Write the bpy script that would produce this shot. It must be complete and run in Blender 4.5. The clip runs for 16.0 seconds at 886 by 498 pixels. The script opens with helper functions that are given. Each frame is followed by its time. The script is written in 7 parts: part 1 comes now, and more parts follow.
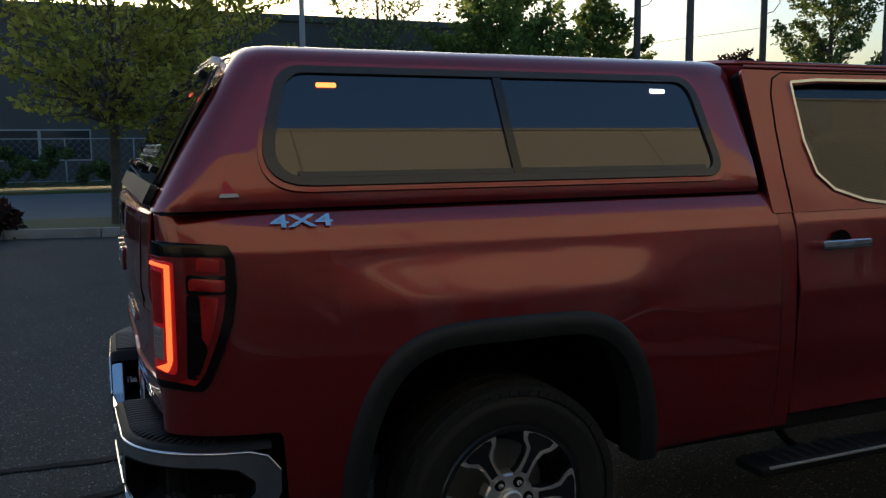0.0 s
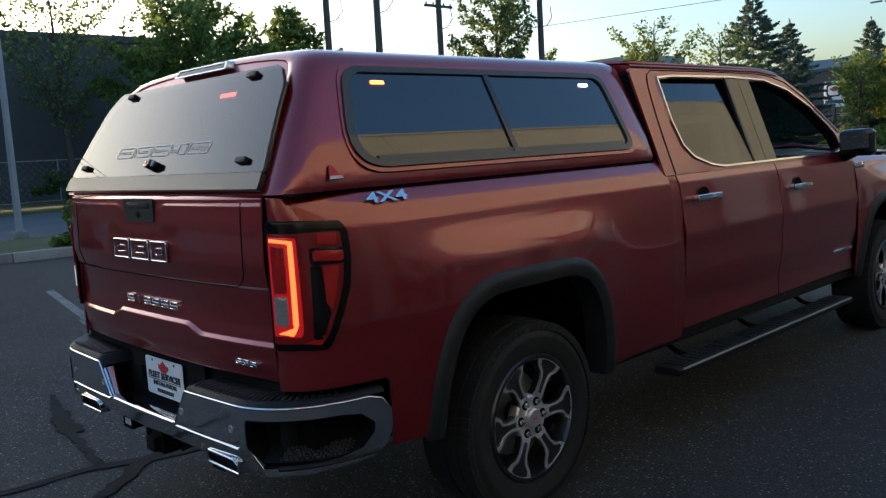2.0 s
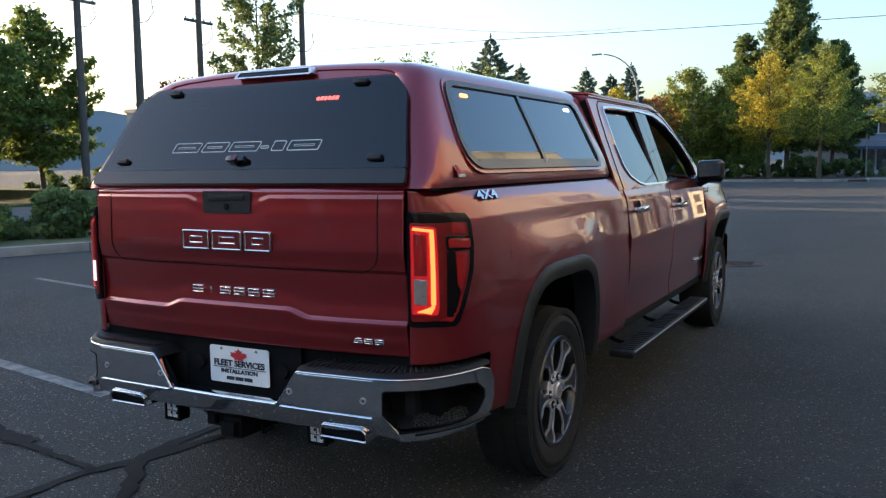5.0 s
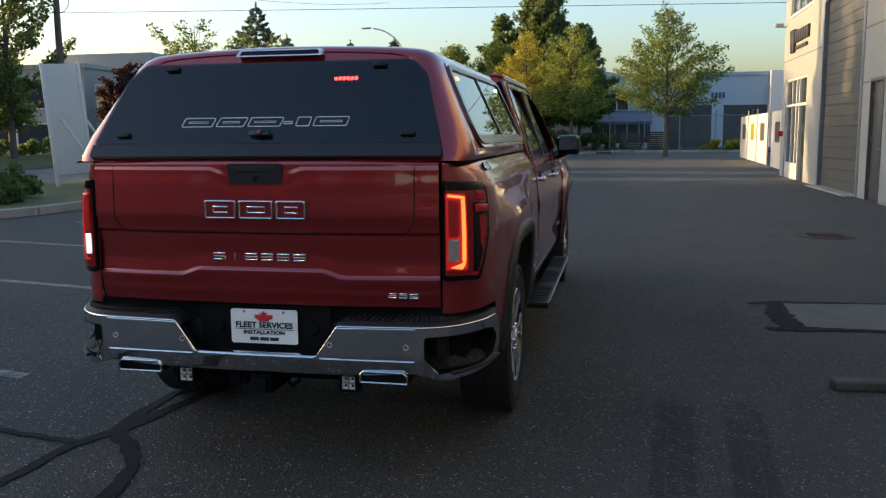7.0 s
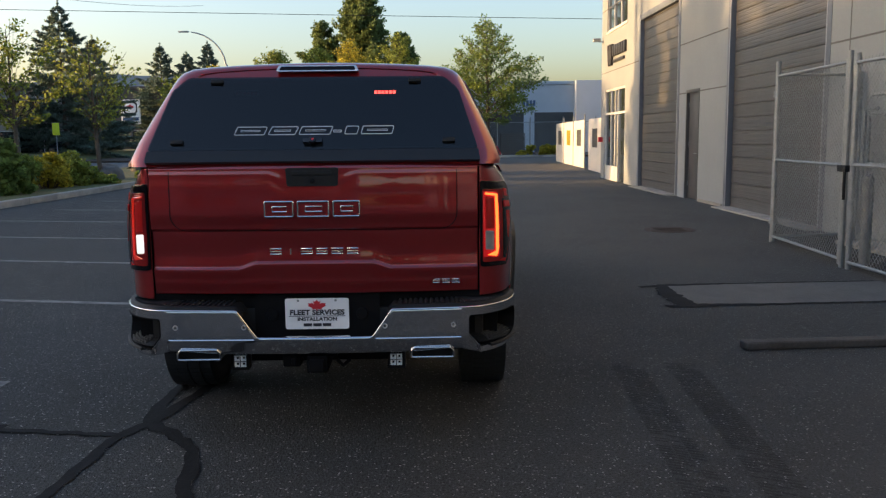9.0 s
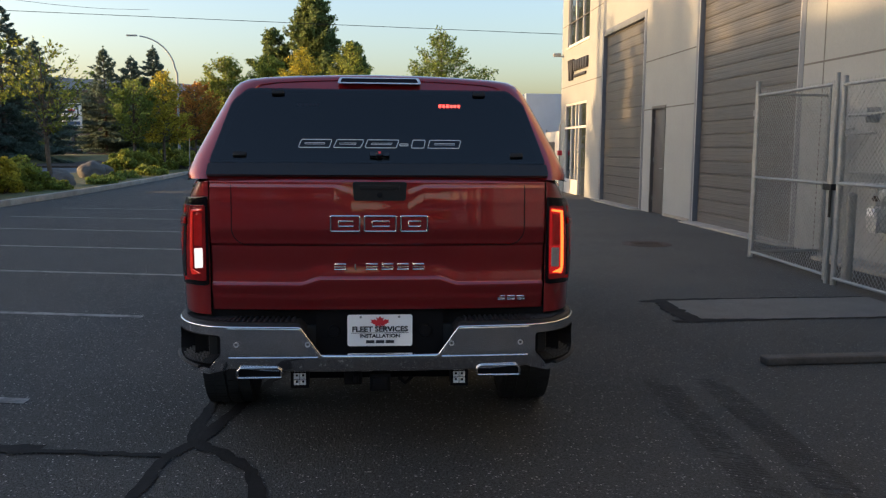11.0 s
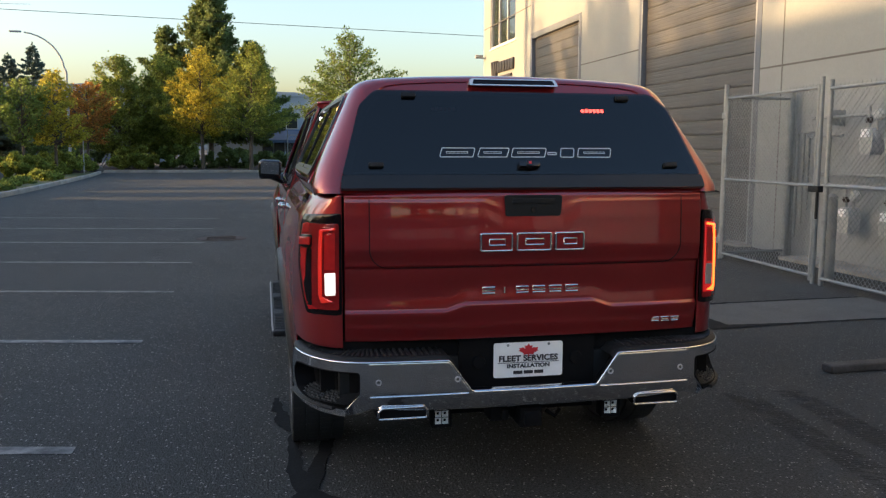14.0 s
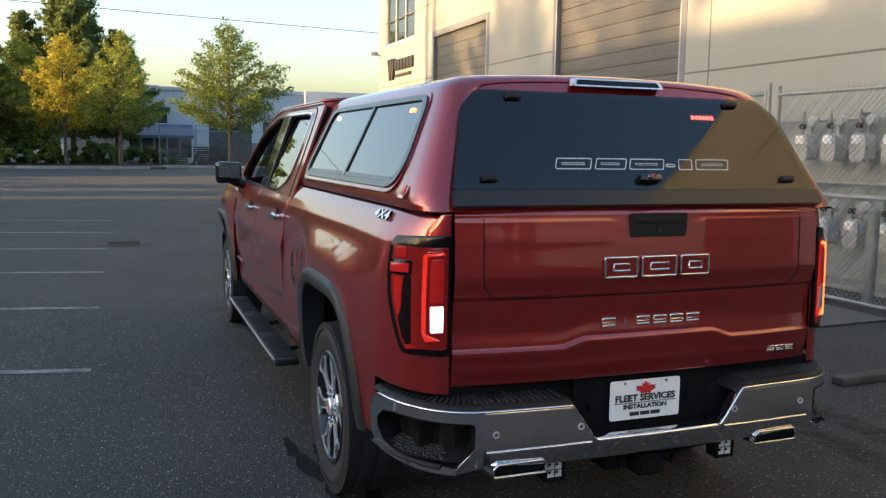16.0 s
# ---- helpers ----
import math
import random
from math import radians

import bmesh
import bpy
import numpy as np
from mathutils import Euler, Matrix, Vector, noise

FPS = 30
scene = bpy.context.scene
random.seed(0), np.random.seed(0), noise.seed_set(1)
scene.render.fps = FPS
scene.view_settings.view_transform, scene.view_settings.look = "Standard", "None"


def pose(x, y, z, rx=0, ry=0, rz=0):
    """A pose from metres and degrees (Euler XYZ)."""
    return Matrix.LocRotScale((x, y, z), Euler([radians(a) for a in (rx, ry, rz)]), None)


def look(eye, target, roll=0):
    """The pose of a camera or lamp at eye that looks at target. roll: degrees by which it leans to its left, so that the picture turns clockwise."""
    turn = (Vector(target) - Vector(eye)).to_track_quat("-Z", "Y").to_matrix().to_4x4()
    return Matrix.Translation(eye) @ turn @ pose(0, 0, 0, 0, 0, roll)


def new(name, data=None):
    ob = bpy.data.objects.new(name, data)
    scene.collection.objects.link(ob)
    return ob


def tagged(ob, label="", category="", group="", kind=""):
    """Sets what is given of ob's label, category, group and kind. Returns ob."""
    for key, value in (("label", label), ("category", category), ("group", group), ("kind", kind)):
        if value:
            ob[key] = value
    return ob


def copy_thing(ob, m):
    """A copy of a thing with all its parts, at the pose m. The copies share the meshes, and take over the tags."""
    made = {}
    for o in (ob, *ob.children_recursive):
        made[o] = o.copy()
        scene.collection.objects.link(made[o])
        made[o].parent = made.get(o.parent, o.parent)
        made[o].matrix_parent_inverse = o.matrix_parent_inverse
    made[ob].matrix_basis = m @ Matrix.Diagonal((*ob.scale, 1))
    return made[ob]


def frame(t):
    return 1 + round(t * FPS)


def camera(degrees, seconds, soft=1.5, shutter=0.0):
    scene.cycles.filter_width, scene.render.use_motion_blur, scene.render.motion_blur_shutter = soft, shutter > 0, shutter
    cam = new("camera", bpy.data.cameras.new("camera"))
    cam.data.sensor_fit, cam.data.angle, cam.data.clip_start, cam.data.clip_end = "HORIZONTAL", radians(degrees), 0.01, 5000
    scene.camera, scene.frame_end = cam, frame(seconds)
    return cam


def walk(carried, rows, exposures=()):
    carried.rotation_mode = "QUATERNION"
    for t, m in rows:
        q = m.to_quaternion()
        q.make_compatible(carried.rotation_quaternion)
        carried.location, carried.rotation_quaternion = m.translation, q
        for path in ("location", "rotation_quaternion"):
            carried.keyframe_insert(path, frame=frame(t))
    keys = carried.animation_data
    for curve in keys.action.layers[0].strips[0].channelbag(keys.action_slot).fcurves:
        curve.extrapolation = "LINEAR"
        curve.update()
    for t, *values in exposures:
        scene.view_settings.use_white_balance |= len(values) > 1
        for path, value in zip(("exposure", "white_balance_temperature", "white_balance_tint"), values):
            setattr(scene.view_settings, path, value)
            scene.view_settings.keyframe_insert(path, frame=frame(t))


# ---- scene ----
cam = camera(55.3, 16.0, 1.3)
PATH = [
    (0, (3.262, -0.136, 1.519), (1.429, 0.625, 1.272), -0.5),
    (0.5, (3.161, -0.474, 1.477), (1.423, 0.493, 1.265), -1.9),
    (1, (3.164, -0.772, 1.457), (1.539, 0.372, 1.236), -2.7),
    (1.5, (3.179, -1.092, 1.467), (1.665, 0.195, 1.235), -3.2),
    (2, (3.065, -1.415, 1.458), (1.632, -0.04, 1.219), -3.3),
    (2.5, (3.033, -1.678, 1.46), (1.707, -0.201, 1.217), -1.3),
    (3, (3.052, -1.938, 1.465), (1.765, -0.426, 1.219), -0.8),
    (3.5, (2.931, -2.186, 1.453), (1.745, -0.594, 1.211), 0.8),
    (3.7, (2.834, -2.277, 1.463), (1.709, -0.641, 1.225), 0.7),
    (5.8, (2.014, -2.768, 1.411), (1.235, -0.939, 1.182), -0.9),
    (6, (1.947, -2.87, 1.438), (1.239, -1.019, 1.171), -0.8),
    (6.5, (1.774, -3.123, 1.458), (1.185, -1.232, 1.182), -0.2),
    (7, (1.493, -3.326, 1.452), (1.083, -1.388, 1.18), -0.5),
    (7.5, (1.274, -3.548, 1.431), (0.975, -1.589, 1.165), -0.2),
    (8, (1.021, -3.693, 1.451), (0.832, -1.719, 1.19), -0.3),
    (8.5, (0.743, -3.796, 1.47), (0.715, -1.814, 1.204), -1.2),
    (9, (0.559, -3.993, 1.466), (0.583, -2.01, 1.204), -0.6),
    (11.5, (-0.188, -3.895, 1.492), (0.007, -1.918, 1.255), 0.1),
    (12, (-0.377, -3.878, 1.491), (-0.15, -1.905, 1.251), -0.3),
    (12.5, (-0.556, -3.845, 1.5), (-0.303, -1.876, 1.259), -0.4),
    (13, (-0.693, -3.67, 1.49), (-0.39, -1.708, 1.254), -0.3),
    (13.5, (-0.843, -3.513, 1.505), (-0.515, -1.554, 1.271), 0.3),
    (14, (-1.081, -3.363, 1.517), (-0.671, -1.419, 1.283), 0.2),
    (14.5, (-1.27, -3.187, 1.522), (-0.758, -1.268, 1.286), 0.5),
    (15, (-1.399, -2.955, 1.537), (-0.863, -1.043, 1.301), 0.6),
    (15.5, (-1.598, -2.779, 1.533), (-1.027, -0.877, 1.301), 0.8),
    (16, (-1.809, -2.612, 1.551), (-1.105, -0.755, 1.315), 0.9),
]
EXPOSURES = [(0.0, 0.98, 4950, 8), (0.5, 1.08, 4900, 8), (1.0, 1.17, 4850, 7), (2.5, 1.92, 4800, 8), (3.0, 2.16, 4900, 9), (3.5, 2.38, 5000, 10), (6.0, 2.24, 5250, 13), (6.5, 2.4, 5400, 13), (7.0, 1.94, 5400, 12), (7.5, 2.26, 5500, 16), (8.0, 2.14, 5560, 16), (8.5, 2.0, 5600, 16), (9.0, 1.9, 5640, 17), (12.5, 1.92, 5660, 17), (14.0, 2.2, 5760, 15), (16.0, 2.48, 5870, 13)]
walk(cam, [(t, look(eye, target, roll)) for t, eye, target, roll in PATH], EXPOSURES)

# ---- light: low evening sun over the roofs across the street, clear sky ----
SUN_AZ, SUN_EL = radians(-88.0), radians(5.4)
world = bpy.data.worlds.new("evening_sky")
scene.world = world
world.use_nodes = True
wn = world.node_tree
sky = wn.nodes.new("ShaderNodeTexSky")
sky.sky_type, sky.sun_disc = "NISHITA", False
sky.sun_elevation, sky.sun_rotation = SUN_EL, SUN_AZ
sky.altitude, sky.air_density, sky.dust_density, sky.ozone_density = 60.0, 1.0, 3.4, 1.2
wn.links.new(sky.outputs[0], wn.nodes["Background"].inputs[0])
wn.nodes["Background"].inputs[1].default_value = 0.15
sun = new("sun", bpy.data.lights.new("sun", "SUN"))
sun.data.energy, sun.data.angle, sun.data.color = 2.75, radians(0.6), (1.0, 0.59, 0.21)
sun_dir = Vector((math.sin(SUN_AZ) * math.cos(SUN_EL), math.cos(SUN_AZ) * math.cos(SUN_EL), math.sin(SUN_EL)))
sun.matrix_world = look(sun_dir * 90.0, (0, 0, 0))


# ---- materials ----
def mat(name, color, rough=0.5, metal=0.0, vary=0.0, scale=6.0, fine=0.0, fine_scale=90.0, bump=0.0, bump_scale=60.0,
        coat=0.0, spec=0.5, second=None, rnd=0.0, emit=None, rough_vary=0.0, coord="Object", island=0.0):
    """A Principled material with variation at two scales, relief and gloss changes."""
    m = bpy.data.materials.new(name)
    m.use_nodes = True
    nt = m.node_tree
    n, l = nt.nodes, nt.links
    p = n["Principled BSDF"]
    p.inputs["Base Color"].default_value = (*color, 1)
    p.inputs["Roughness"].default_value = rough
    p.inputs["Metallic"].default_value = metal
    p.inputs["Specular IOR Level"].default_value = spec
    p.inputs["Coat Weight"].default_value = coat
    p.inputs["Coat Roughness"].default_value = 0.015
    p.inputs["Coat IOR"].default_value = 1.78
    tc = n.new("ShaderNodeTexCoord")
    out = None
    if vary or fine or second or rnd or island:
        def noise_node(sc, detail, rough_):
            t = n.new("ShaderNodeTexNoise")
            t.inputs["Scale"].default_value, t.inputs["Detail"].default_value = sc, detail
            t.inputs["Roughness"].default_value = rough_
            l.new(tc.outputs[coord], t.inputs["Vector"])
            return t
        big, small = noise_node(scale, 5.0, 0.6), noise_node(fine_scale, 3.0, 0.7)
        mix = n.new("ShaderNodeMix")
        mix.data_type = "RGBA"
        sec = second or tuple(c * (1 - vary) for c in color)
        mix.inputs["A"].default_value, mix.inputs["B"].default_value = (*color, 1), (*sec, 1)
        ramp = n.new("ShaderNodeMapRange")
        ramp.inputs["From Min"].default_value, ramp.inputs["From Max"].default_value = 0.32, 0.68
        l.new(big.outputs["Fac"], ramp.inputs["Value"])
        l.new(ramp.outputs["Result"], mix.inputs["Factor"])
        out = mix.outputs["Result"]
        val = n.new("ShaderNodeMapRange")
        val.inputs["From Min"].default_value, val.inputs["From Max"].default_value = 0.25, 0.75
        val.inputs["To Min"].default_value, val.inputs["To Max"].default_value = 1 - fine, 1 + fine
        l.new(small.outputs["Fac"], val.inputs["Value"])
        hsv = n.new("ShaderNodeHueSaturation")
        l.new(out, hsv.inputs["Color"])
        value = val.outputs["Result"]
        for amount, source in ((rnd, "object"), (island, "island")):
            if amount:
                info = n.new("ShaderNodeObjectInfo") if source == "object" else n.new("ShaderNodeNewGeometry")
                r = n.new("ShaderNodeMapRange")
                r.inputs["To Min"].default_value, r.inputs["To Max"].default_value = 1 - amount, 1 + amount
                l.new(info.outputs["Random" if source == "object" else "Random Per Island"], r.inputs["Value"])
                mul = n.new("ShaderNodeMath")
                mul.operation = "MULTIPLY"
                l.new(value, mul.inputs[0])
                l.new(r.outputs["Result"], mul.inputs[1])
                value = mul.outputs[0]
        l.new(value, hsv.inputs["Value"])
        l.new(hsv.outputs["Color"], p.inputs["Base Color"])
        if rough_vary:
            rr = n.new("ShaderNodeMapRange")
            rr.inputs["To Min"].default_value, rr.inputs["To Max"].default_value = rough - rough_vary, rough + rough_vary
            l.new(big.outputs["Fac"], rr.inputs["Value"])
            l.new(rr.outputs["Result"], p.inputs["Roughness"])
    if bump:
        t = n.new("ShaderNodeTexNoise")
        t.inputs["Scale"].default_value, t.inputs["Detail"].default_value = bump_scale, 4.0
        l.new(tc.outputs[coord], t.inputs["Vector"])
        b = n.new("ShaderNodeBump")
        b.inputs["Strength"].default_value, b.inputs["Distance"].default_value = bump, 0.01
        l.new(t.outputs["Fac"], b.inputs["Height"])
        l.new(b.outputs["Normal"], p.inputs["Normal"])
    if emit:
        p.inputs["Emission Color"].default_value = (*emit[0], 1)
        p.inputs["Emission Strength"].default_value = emit[1]
    return m


def tinted_glass(name, tint, rough=0.0, base=0.045):
    """A thin dark pane: tinted see-through with a clear reflection on top."""
    m = bpy.data.materials.new(name)
    m.use_nodes = True
    n, l = m.node_tree.nodes, m.node_tree.links
    n.remove(n["Principled BSDF"])
    tr, gl, mx, fr = (n.new("ShaderNodeBsdfTransparent"), n.new("ShaderNodeBsdfGlossy"), n.new("ShaderNodeMixShader"), n.new("ShaderNodeLayerWeight"))
    tr.inputs["Color"].default_value = (*tint, 1)
    gl.inputs["Roughness"].default_value = rough
    gl.inputs["Color"].default_value = (1, 1, 1, 1)
    fr.inputs["Blend"].default_value = 0.5
    steep, gain = n.new("ShaderNodeMath"), n.new("ShaderNodeMath")
    steep.operation, gain.operation = "POWER", "MULTIPLY_ADD"
    steep.inputs[1].default_value, gain.inputs[1].default_value, gain.inputs[2].default_value = 4.5, 0.92, base
    l.new(fr.outputs["Facing"], steep.inputs[0])
    l.new(steep.outputs[0], gain.inputs[0])
    l.new(gain.outputs[0], mx.inputs[0])
    l.new(tr.outputs[0], mx.inputs[1])
    l.new(gl.outputs[0], mx.inputs[2])
    l.new(mx.outputs[0], n["Material Output"].inputs["Surface"])
    return m


def leaf_mat(name, color, second, island=0.45):
    m = mat(name, color, rough=0.6, second=second, scale=1.3, fine=0.15, fine_scale=8.0, island=island, spec=0.25)
    n, l = m.node_tree.nodes, m.node_tree.links
    p = n["Principled BSDF"]
    tl, mx = n.new("ShaderNodeBsdfTranslucent"), n.new("ShaderNodeMixShader")
    hsv = p.inputs["Base Color"].links[0].from_socket
    l.new(hsv, tl.inputs["Color"])
    mx.inputs[0].default_value = 0.58
    l.new(p.outputs[0], mx.inputs[1])
    l.new(tl.outputs[0], mx.inputs[2])
    l.new(mx.outputs[0], n["Material Output"].inputs["Surface"])
    return m


M = {
    "paint": mat("deep_red_metallic_paint", (0.27, 0.0058, 0.0078), rough=0.34, metal=0.62, coat=1.0, vary=0.06, scale=2.0, fine=0.05, fine_scale=900.0),
    "chrome": mat("chrome", (0.80, 0.80, 0.82), rough=0.07, metal=1.0, vary=0.12, scale=9.0, rough_vary=0.04),
    "machined": mat("machined_aluminium", (0.84, 0.84, 0.86), rough=0.26, metal=0.6, vary=0.2, scale=14.0, fine=0.08),
    "reflector": mat("bright_faceted_reflector", (0.88, 0.89, 0.9), rough=0.18, metal=0.3, coat=0.5, vary=0.1, scale=40.0),
    "pocket": mat("dark_grey_wheel_paint", (0.013, 0.014, 0.016), rough=0.35, coat=0.4, vary=0.3, scale=12.0),
    "plastic": mat("black_textured_plastic", (0.012, 0.013, 0.014), rough=0.55, spec=0.28, vary=0.25, scale=8.0, fine=0.1, bump=0.25, bump_scale=350.0),
    "trimgrey": mat("dark_grey_arch_trim", (0.024, 0.029, 0.032), rough=0.5, spec=0.35, vary=0.25, scale=6.0, bump=0.2, bump_scale=300.0),
    "gloss": mat("gloss_black", (0.006, 0.006, 0.008), rough=0.2, coat=0.25, vary=0.2, scale=5.0),
    "rubber": mat("tyre_rubber", (0.017, 0.019, 0.0205), rough=0.7, vary=0.35, scale=9.0, fine=0.15, bump=0.2, bump_scale=160.0, second=(0.023, 0.025, 0.027), spec=0.4),
    # black for underside parts, and for sheets that stand in for shade
    "dark": mat("underbody_and_shade_black", (0.006, 0.006, 0.007), rough=0.85, spec=0.15, vary=0.3, scale=5.0),
    "seatcloth": mat("black_leather_seat", (0.03, 0.03, 0.033), rough=0.5, vary=0.3, scale=8.0, bump=0.15),
    "seal": mat("dark_window_frame", (0.012, 0.013, 0.015), rough=0.35, spec=0.35, coat=0.12, vary=0.2, scale=10.0),
    "glass": tinted_glass("smoked_canopy_glass", (0.12, 0.125, 0.14), base=0.052),
    "sideglass": tinted_glass("smoked_side_glass", (0.14, 0.15, 0.165), base=0.11),
    "doorglass": tinted_glass("lightly_tinted_door_glass", (0.30, 0.32, 0.34), base=0.06),
    "screenglass": tinted_glass("shaded_windscreen_glass", (0.55, 0.58, 0.57), base=0.04),
    "pillargloss": mat("polished_black_pillar_trim", (0.008, 0.009, 0.011), rough=0.05, spec=0.5, coat=0.15, vary=0.2, scale=4.0),
    "lamphouse": mat("lamp_housing_black", (0.006, 0.003, 0.004), rough=0.12, spec=0.32, vary=0.3, scale=8.0),
    "lens": mat("red_lamp_lens", (0.47, 0.012, 0.010), rough=0.2, spec=0.3, coat=0.3, vary=0.25, scale=18.0),
    "deeplens": mat("deep_red_smoked_lens", (0.24, 0.008, 0.008), rough=0.2, spec=0.3, coat=0.25, vary=0.35, scale=14.0),
    "led": mat("red_light_guide", (0.42, 0.010, 0.008), rough=0.15, coat=1.0, emit=((1.0, 0.035, 0.010), 0.11)),
    "ledlit": mat("lit_red_light_guide", (0.5, 0.02, 0.01), rough=0.15, emit=((1.0, 0.10, 0.010), 1.15)),
    "lenslit": mat("glowing_red_lens", (0.30, 0.010, 0.010), rough=0.12, coat=0.6, emit=((1.0, 0.012, 0.008), 0.09)),
    "reverselit": mat("lit_reversing_lens", (0.7, 0.68, 0.64), rough=0.2, emit=((1.0, 0.80, 0.62), 0.24)),
    "pad": mat("ribbed_black_step_rubber", (0.022, 0.024, 0.026), rough=0.38, spec=0.5, vary=0.3, scale=20.0, fine=0.1),
    "winseal": mat("dark_grey_rubber_window_frame", (0.030, 0.035, 0.037), rough=0.34, spec=0.5, coat=0.25, vary=0.2, scale=10.0),
    # studs greyer than the black step: light on their edges is in the colour
    "stud": mat("edge_lit_rubber_grip", (0.045, 0.048, 0.05), rough=0.4, vary=0.3, scale=60.0),
    "reverse": mat("clear_reversing_lens", (0.34, 0.31, 0.30), rough=0.15, coat=0.5, vary=0.2, scale=60.0),
    "strobe": mat("red_strobe_leds", (0.5, 0.05, 0.03), rough=0.3, emit=((1.0, 0.06, 0.03), 9.0)),
    "strobew": mat("white_strobe_leds", (0.7, 0.7, 0.7), rough=0.3, emit=((1.0, 0.95, 0.9), 2.2)),
    "strobea": mat("amber_strobe_leds", (0.5, 0.1, 0.03), rough=0.3, emit=((1.0, 0.22, 0.03), 1.6)),
    "white": mat("white_number_board", (0.88, 0.88, 0.88), rough=0.4, vary=0.08, scale=12.0),
    "ink": mat("black_print", (0.02, 0.02, 0.025), rough=0.5),
    "redink": mat("red_print", (0.5, 0.02, 0.03), rough=0.5),
    "decal": mat("white_decal_line", (0.62, 0.63, 0.65), rough=0.5),
    "asphalt": None,
    "tar": mat("crack_sealing_tar", (0.016, 0.0165, 0.0175), spec=0.15, rough=0.85, vary=0.4, scale=6.0, fine=0.2, bump=0.3, bump_scale=40.0),
    "tyremark": mat("rubbed_tyre_mark", (0.021, 0.021, 0.022), rough=0.75, vary=0.35, scale=5.0, fine=0.4, fine_scale=60.0, bump=0.6, bump_scale=85.0),
    "patch": mat("newer_asphalt_patch", (0.125, 0.122, 0.112), rough=0.85, vary=0.2, scale=3.0, fine=0.3, fine_scale=120.0, bump=0.5, bump_scale=130.0),
    "line": mat("worn_white_road_paint", (0.25, 0.25, 0.24), rough=0.8, second=(0.07, 0.072, 0.074), scale=9.0, fine=0.25, fine_scale=60.0),
    "kerb": mat("weathered_concrete_kerb", (0.34, 0.32, 0.28), rough=0.85, vary=0.35, scale=2.5, fine=0.2, bump=0.4, bump_scale=50.0, rnd=0.15),
    "grass": mat("grass", (0.06, 0.085, 0.02), rough=0.9, second=(0.12, 0.10, 0.035), scale=0.8, fine=0.35, fine_scale=25.0, bump=0.9, bump_scale=40.0),
    "road": mat("street_asphalt", (0.11, 0.115, 0.12), rough=0.85, vary=0.25, scale=0.6, fine=0.15, fine_scale=40.0),
    "wall": mat("painted_tilt_up_concrete", (0.262, 0.281, 0.284), rough=0.8, vary=0.1, scale=0.7, fine=0.05, fine_scale=30.0, bump=0.12, bump_scale=40.0),
    "wallb": mat("painted_panel_concrete", (0.262, 0.281, 0.284), rough=0.8, vary=0.1, scale=0.7, fine=0.05, bump=0.12, bump_scale=40.0, rnd=0.03),
    "shutter": mat("grey_sectional_door", (0.088, 0.086, 0.082), rough=0.42, vary=0.15, scale=1.5, fine=0.05, rnd=0.05),
    "steel": mat("galvanised_steel", (0.27, 0.29, 0.295), rough=0.48, metal=0.35, vary=0.25, scale=9.0, fine=0.12, bump=0.1),
    "greymetal": mat("light_grey_painted_frame", (0.34, 0.35, 0.36), rough=0.5, vary=0.15, scale=3.0),
    "jambgrey": mat("blue_grey_door_jamb", (0.125, 0.14, 0.165), rough=0.5, vary=0.15, scale=3.0),
    "doorgrey": mat("grey_painted_steel_door", (0.085, 0.083, 0.080), rough=0.45, vary=0.15, scale=2.0),
    "meter": mat("grey_gas_meter_casting", (0.42, 0.435, 0.43), rough=0.55, vary=0.25, scale=8.0, bump=0.15),
    "winglass": mat("office_window_glass", (0.03, 0.04, 0.05), rough=0.04, spec=0.8, vary=0.2, scale=0.7),
    "winframe": mat("white_window_frame", (0.6, 0.6, 0.58), rough=0.5, vary=0.1),
    "timber": mat("weathered_timber", (0.09, 0.08, 0.07), rough=0.85, vary=0.4, scale=4.0, fine=0.25, fine_scale=50.0, bump=0.4),
    "darkwall": mat("dark_brown_wall_panels", (0.09, 0.085, 0.08), rough=0.8, vary=0.25, scale=0.4, fine=0.08),
    "bluewall": mat("pale_blue_grey_wall", (0.40, 0.46, 0.54), rough=0.8, vary=0.12, scale=0.4, fine=0.05),
    "greywall": mat("grey_office_wall", (0.30, 0.29, 0.27), rough=0.8, vary=0.12, scale=0.4, fine=0.05),
    "awning": mat("blue_awning_cloth", (0.07, 0.12, 0.22), rough=0.8, vary=0.2, scale=1.5),
    "darkopening": mat("dark_door_panels", (0.05, 0.055, 0.06), rough=0.6, vary=0.2, scale=1.0),
    "barkm": mat("grey_brown_bark", (0.10, 0.08, 0.06), rough=0.9, vary=0.4, scale=7.0, fine=0.25, bump=0.6, bump_scale=30.0),
    "polewood": mat("creosoted_wood_pole", (0.10, 0.085, 0.072), rough=0.85, vary=0.3, scale=5.0, fine=0.2),
    "wire": mat("black_cable", (0.02, 0.02, 0.02), rough=0.7),
    "rock": mat("grey_boulder", (0.12, 0.118, 0.115), rough=0.9, vary=0.45, scale=3.0, fine=0.25, bump=0.8, bump_scale=12.0),
    "banner": mat("white_banner_mesh", (0.56, 0.555, 0.53), rough=0.7, vary=0.1, scale=1.2, fine=0.05),
    # ridge paled to blue-grey: the haze of distance is put into its colour
    "mountain": mat("mountain_with_painted_haze", (0.34, 0.36, 0.40), rough=1.0, vary=0.15, scale=0.004, spec=0.0),
    "mulch": mat("bark_mulch", (0.07, 0.05, 0.035), rough=0.95, vary=0.4, scale=4.0, fine=0.4, fine_scale=40.0, bump=0.8),
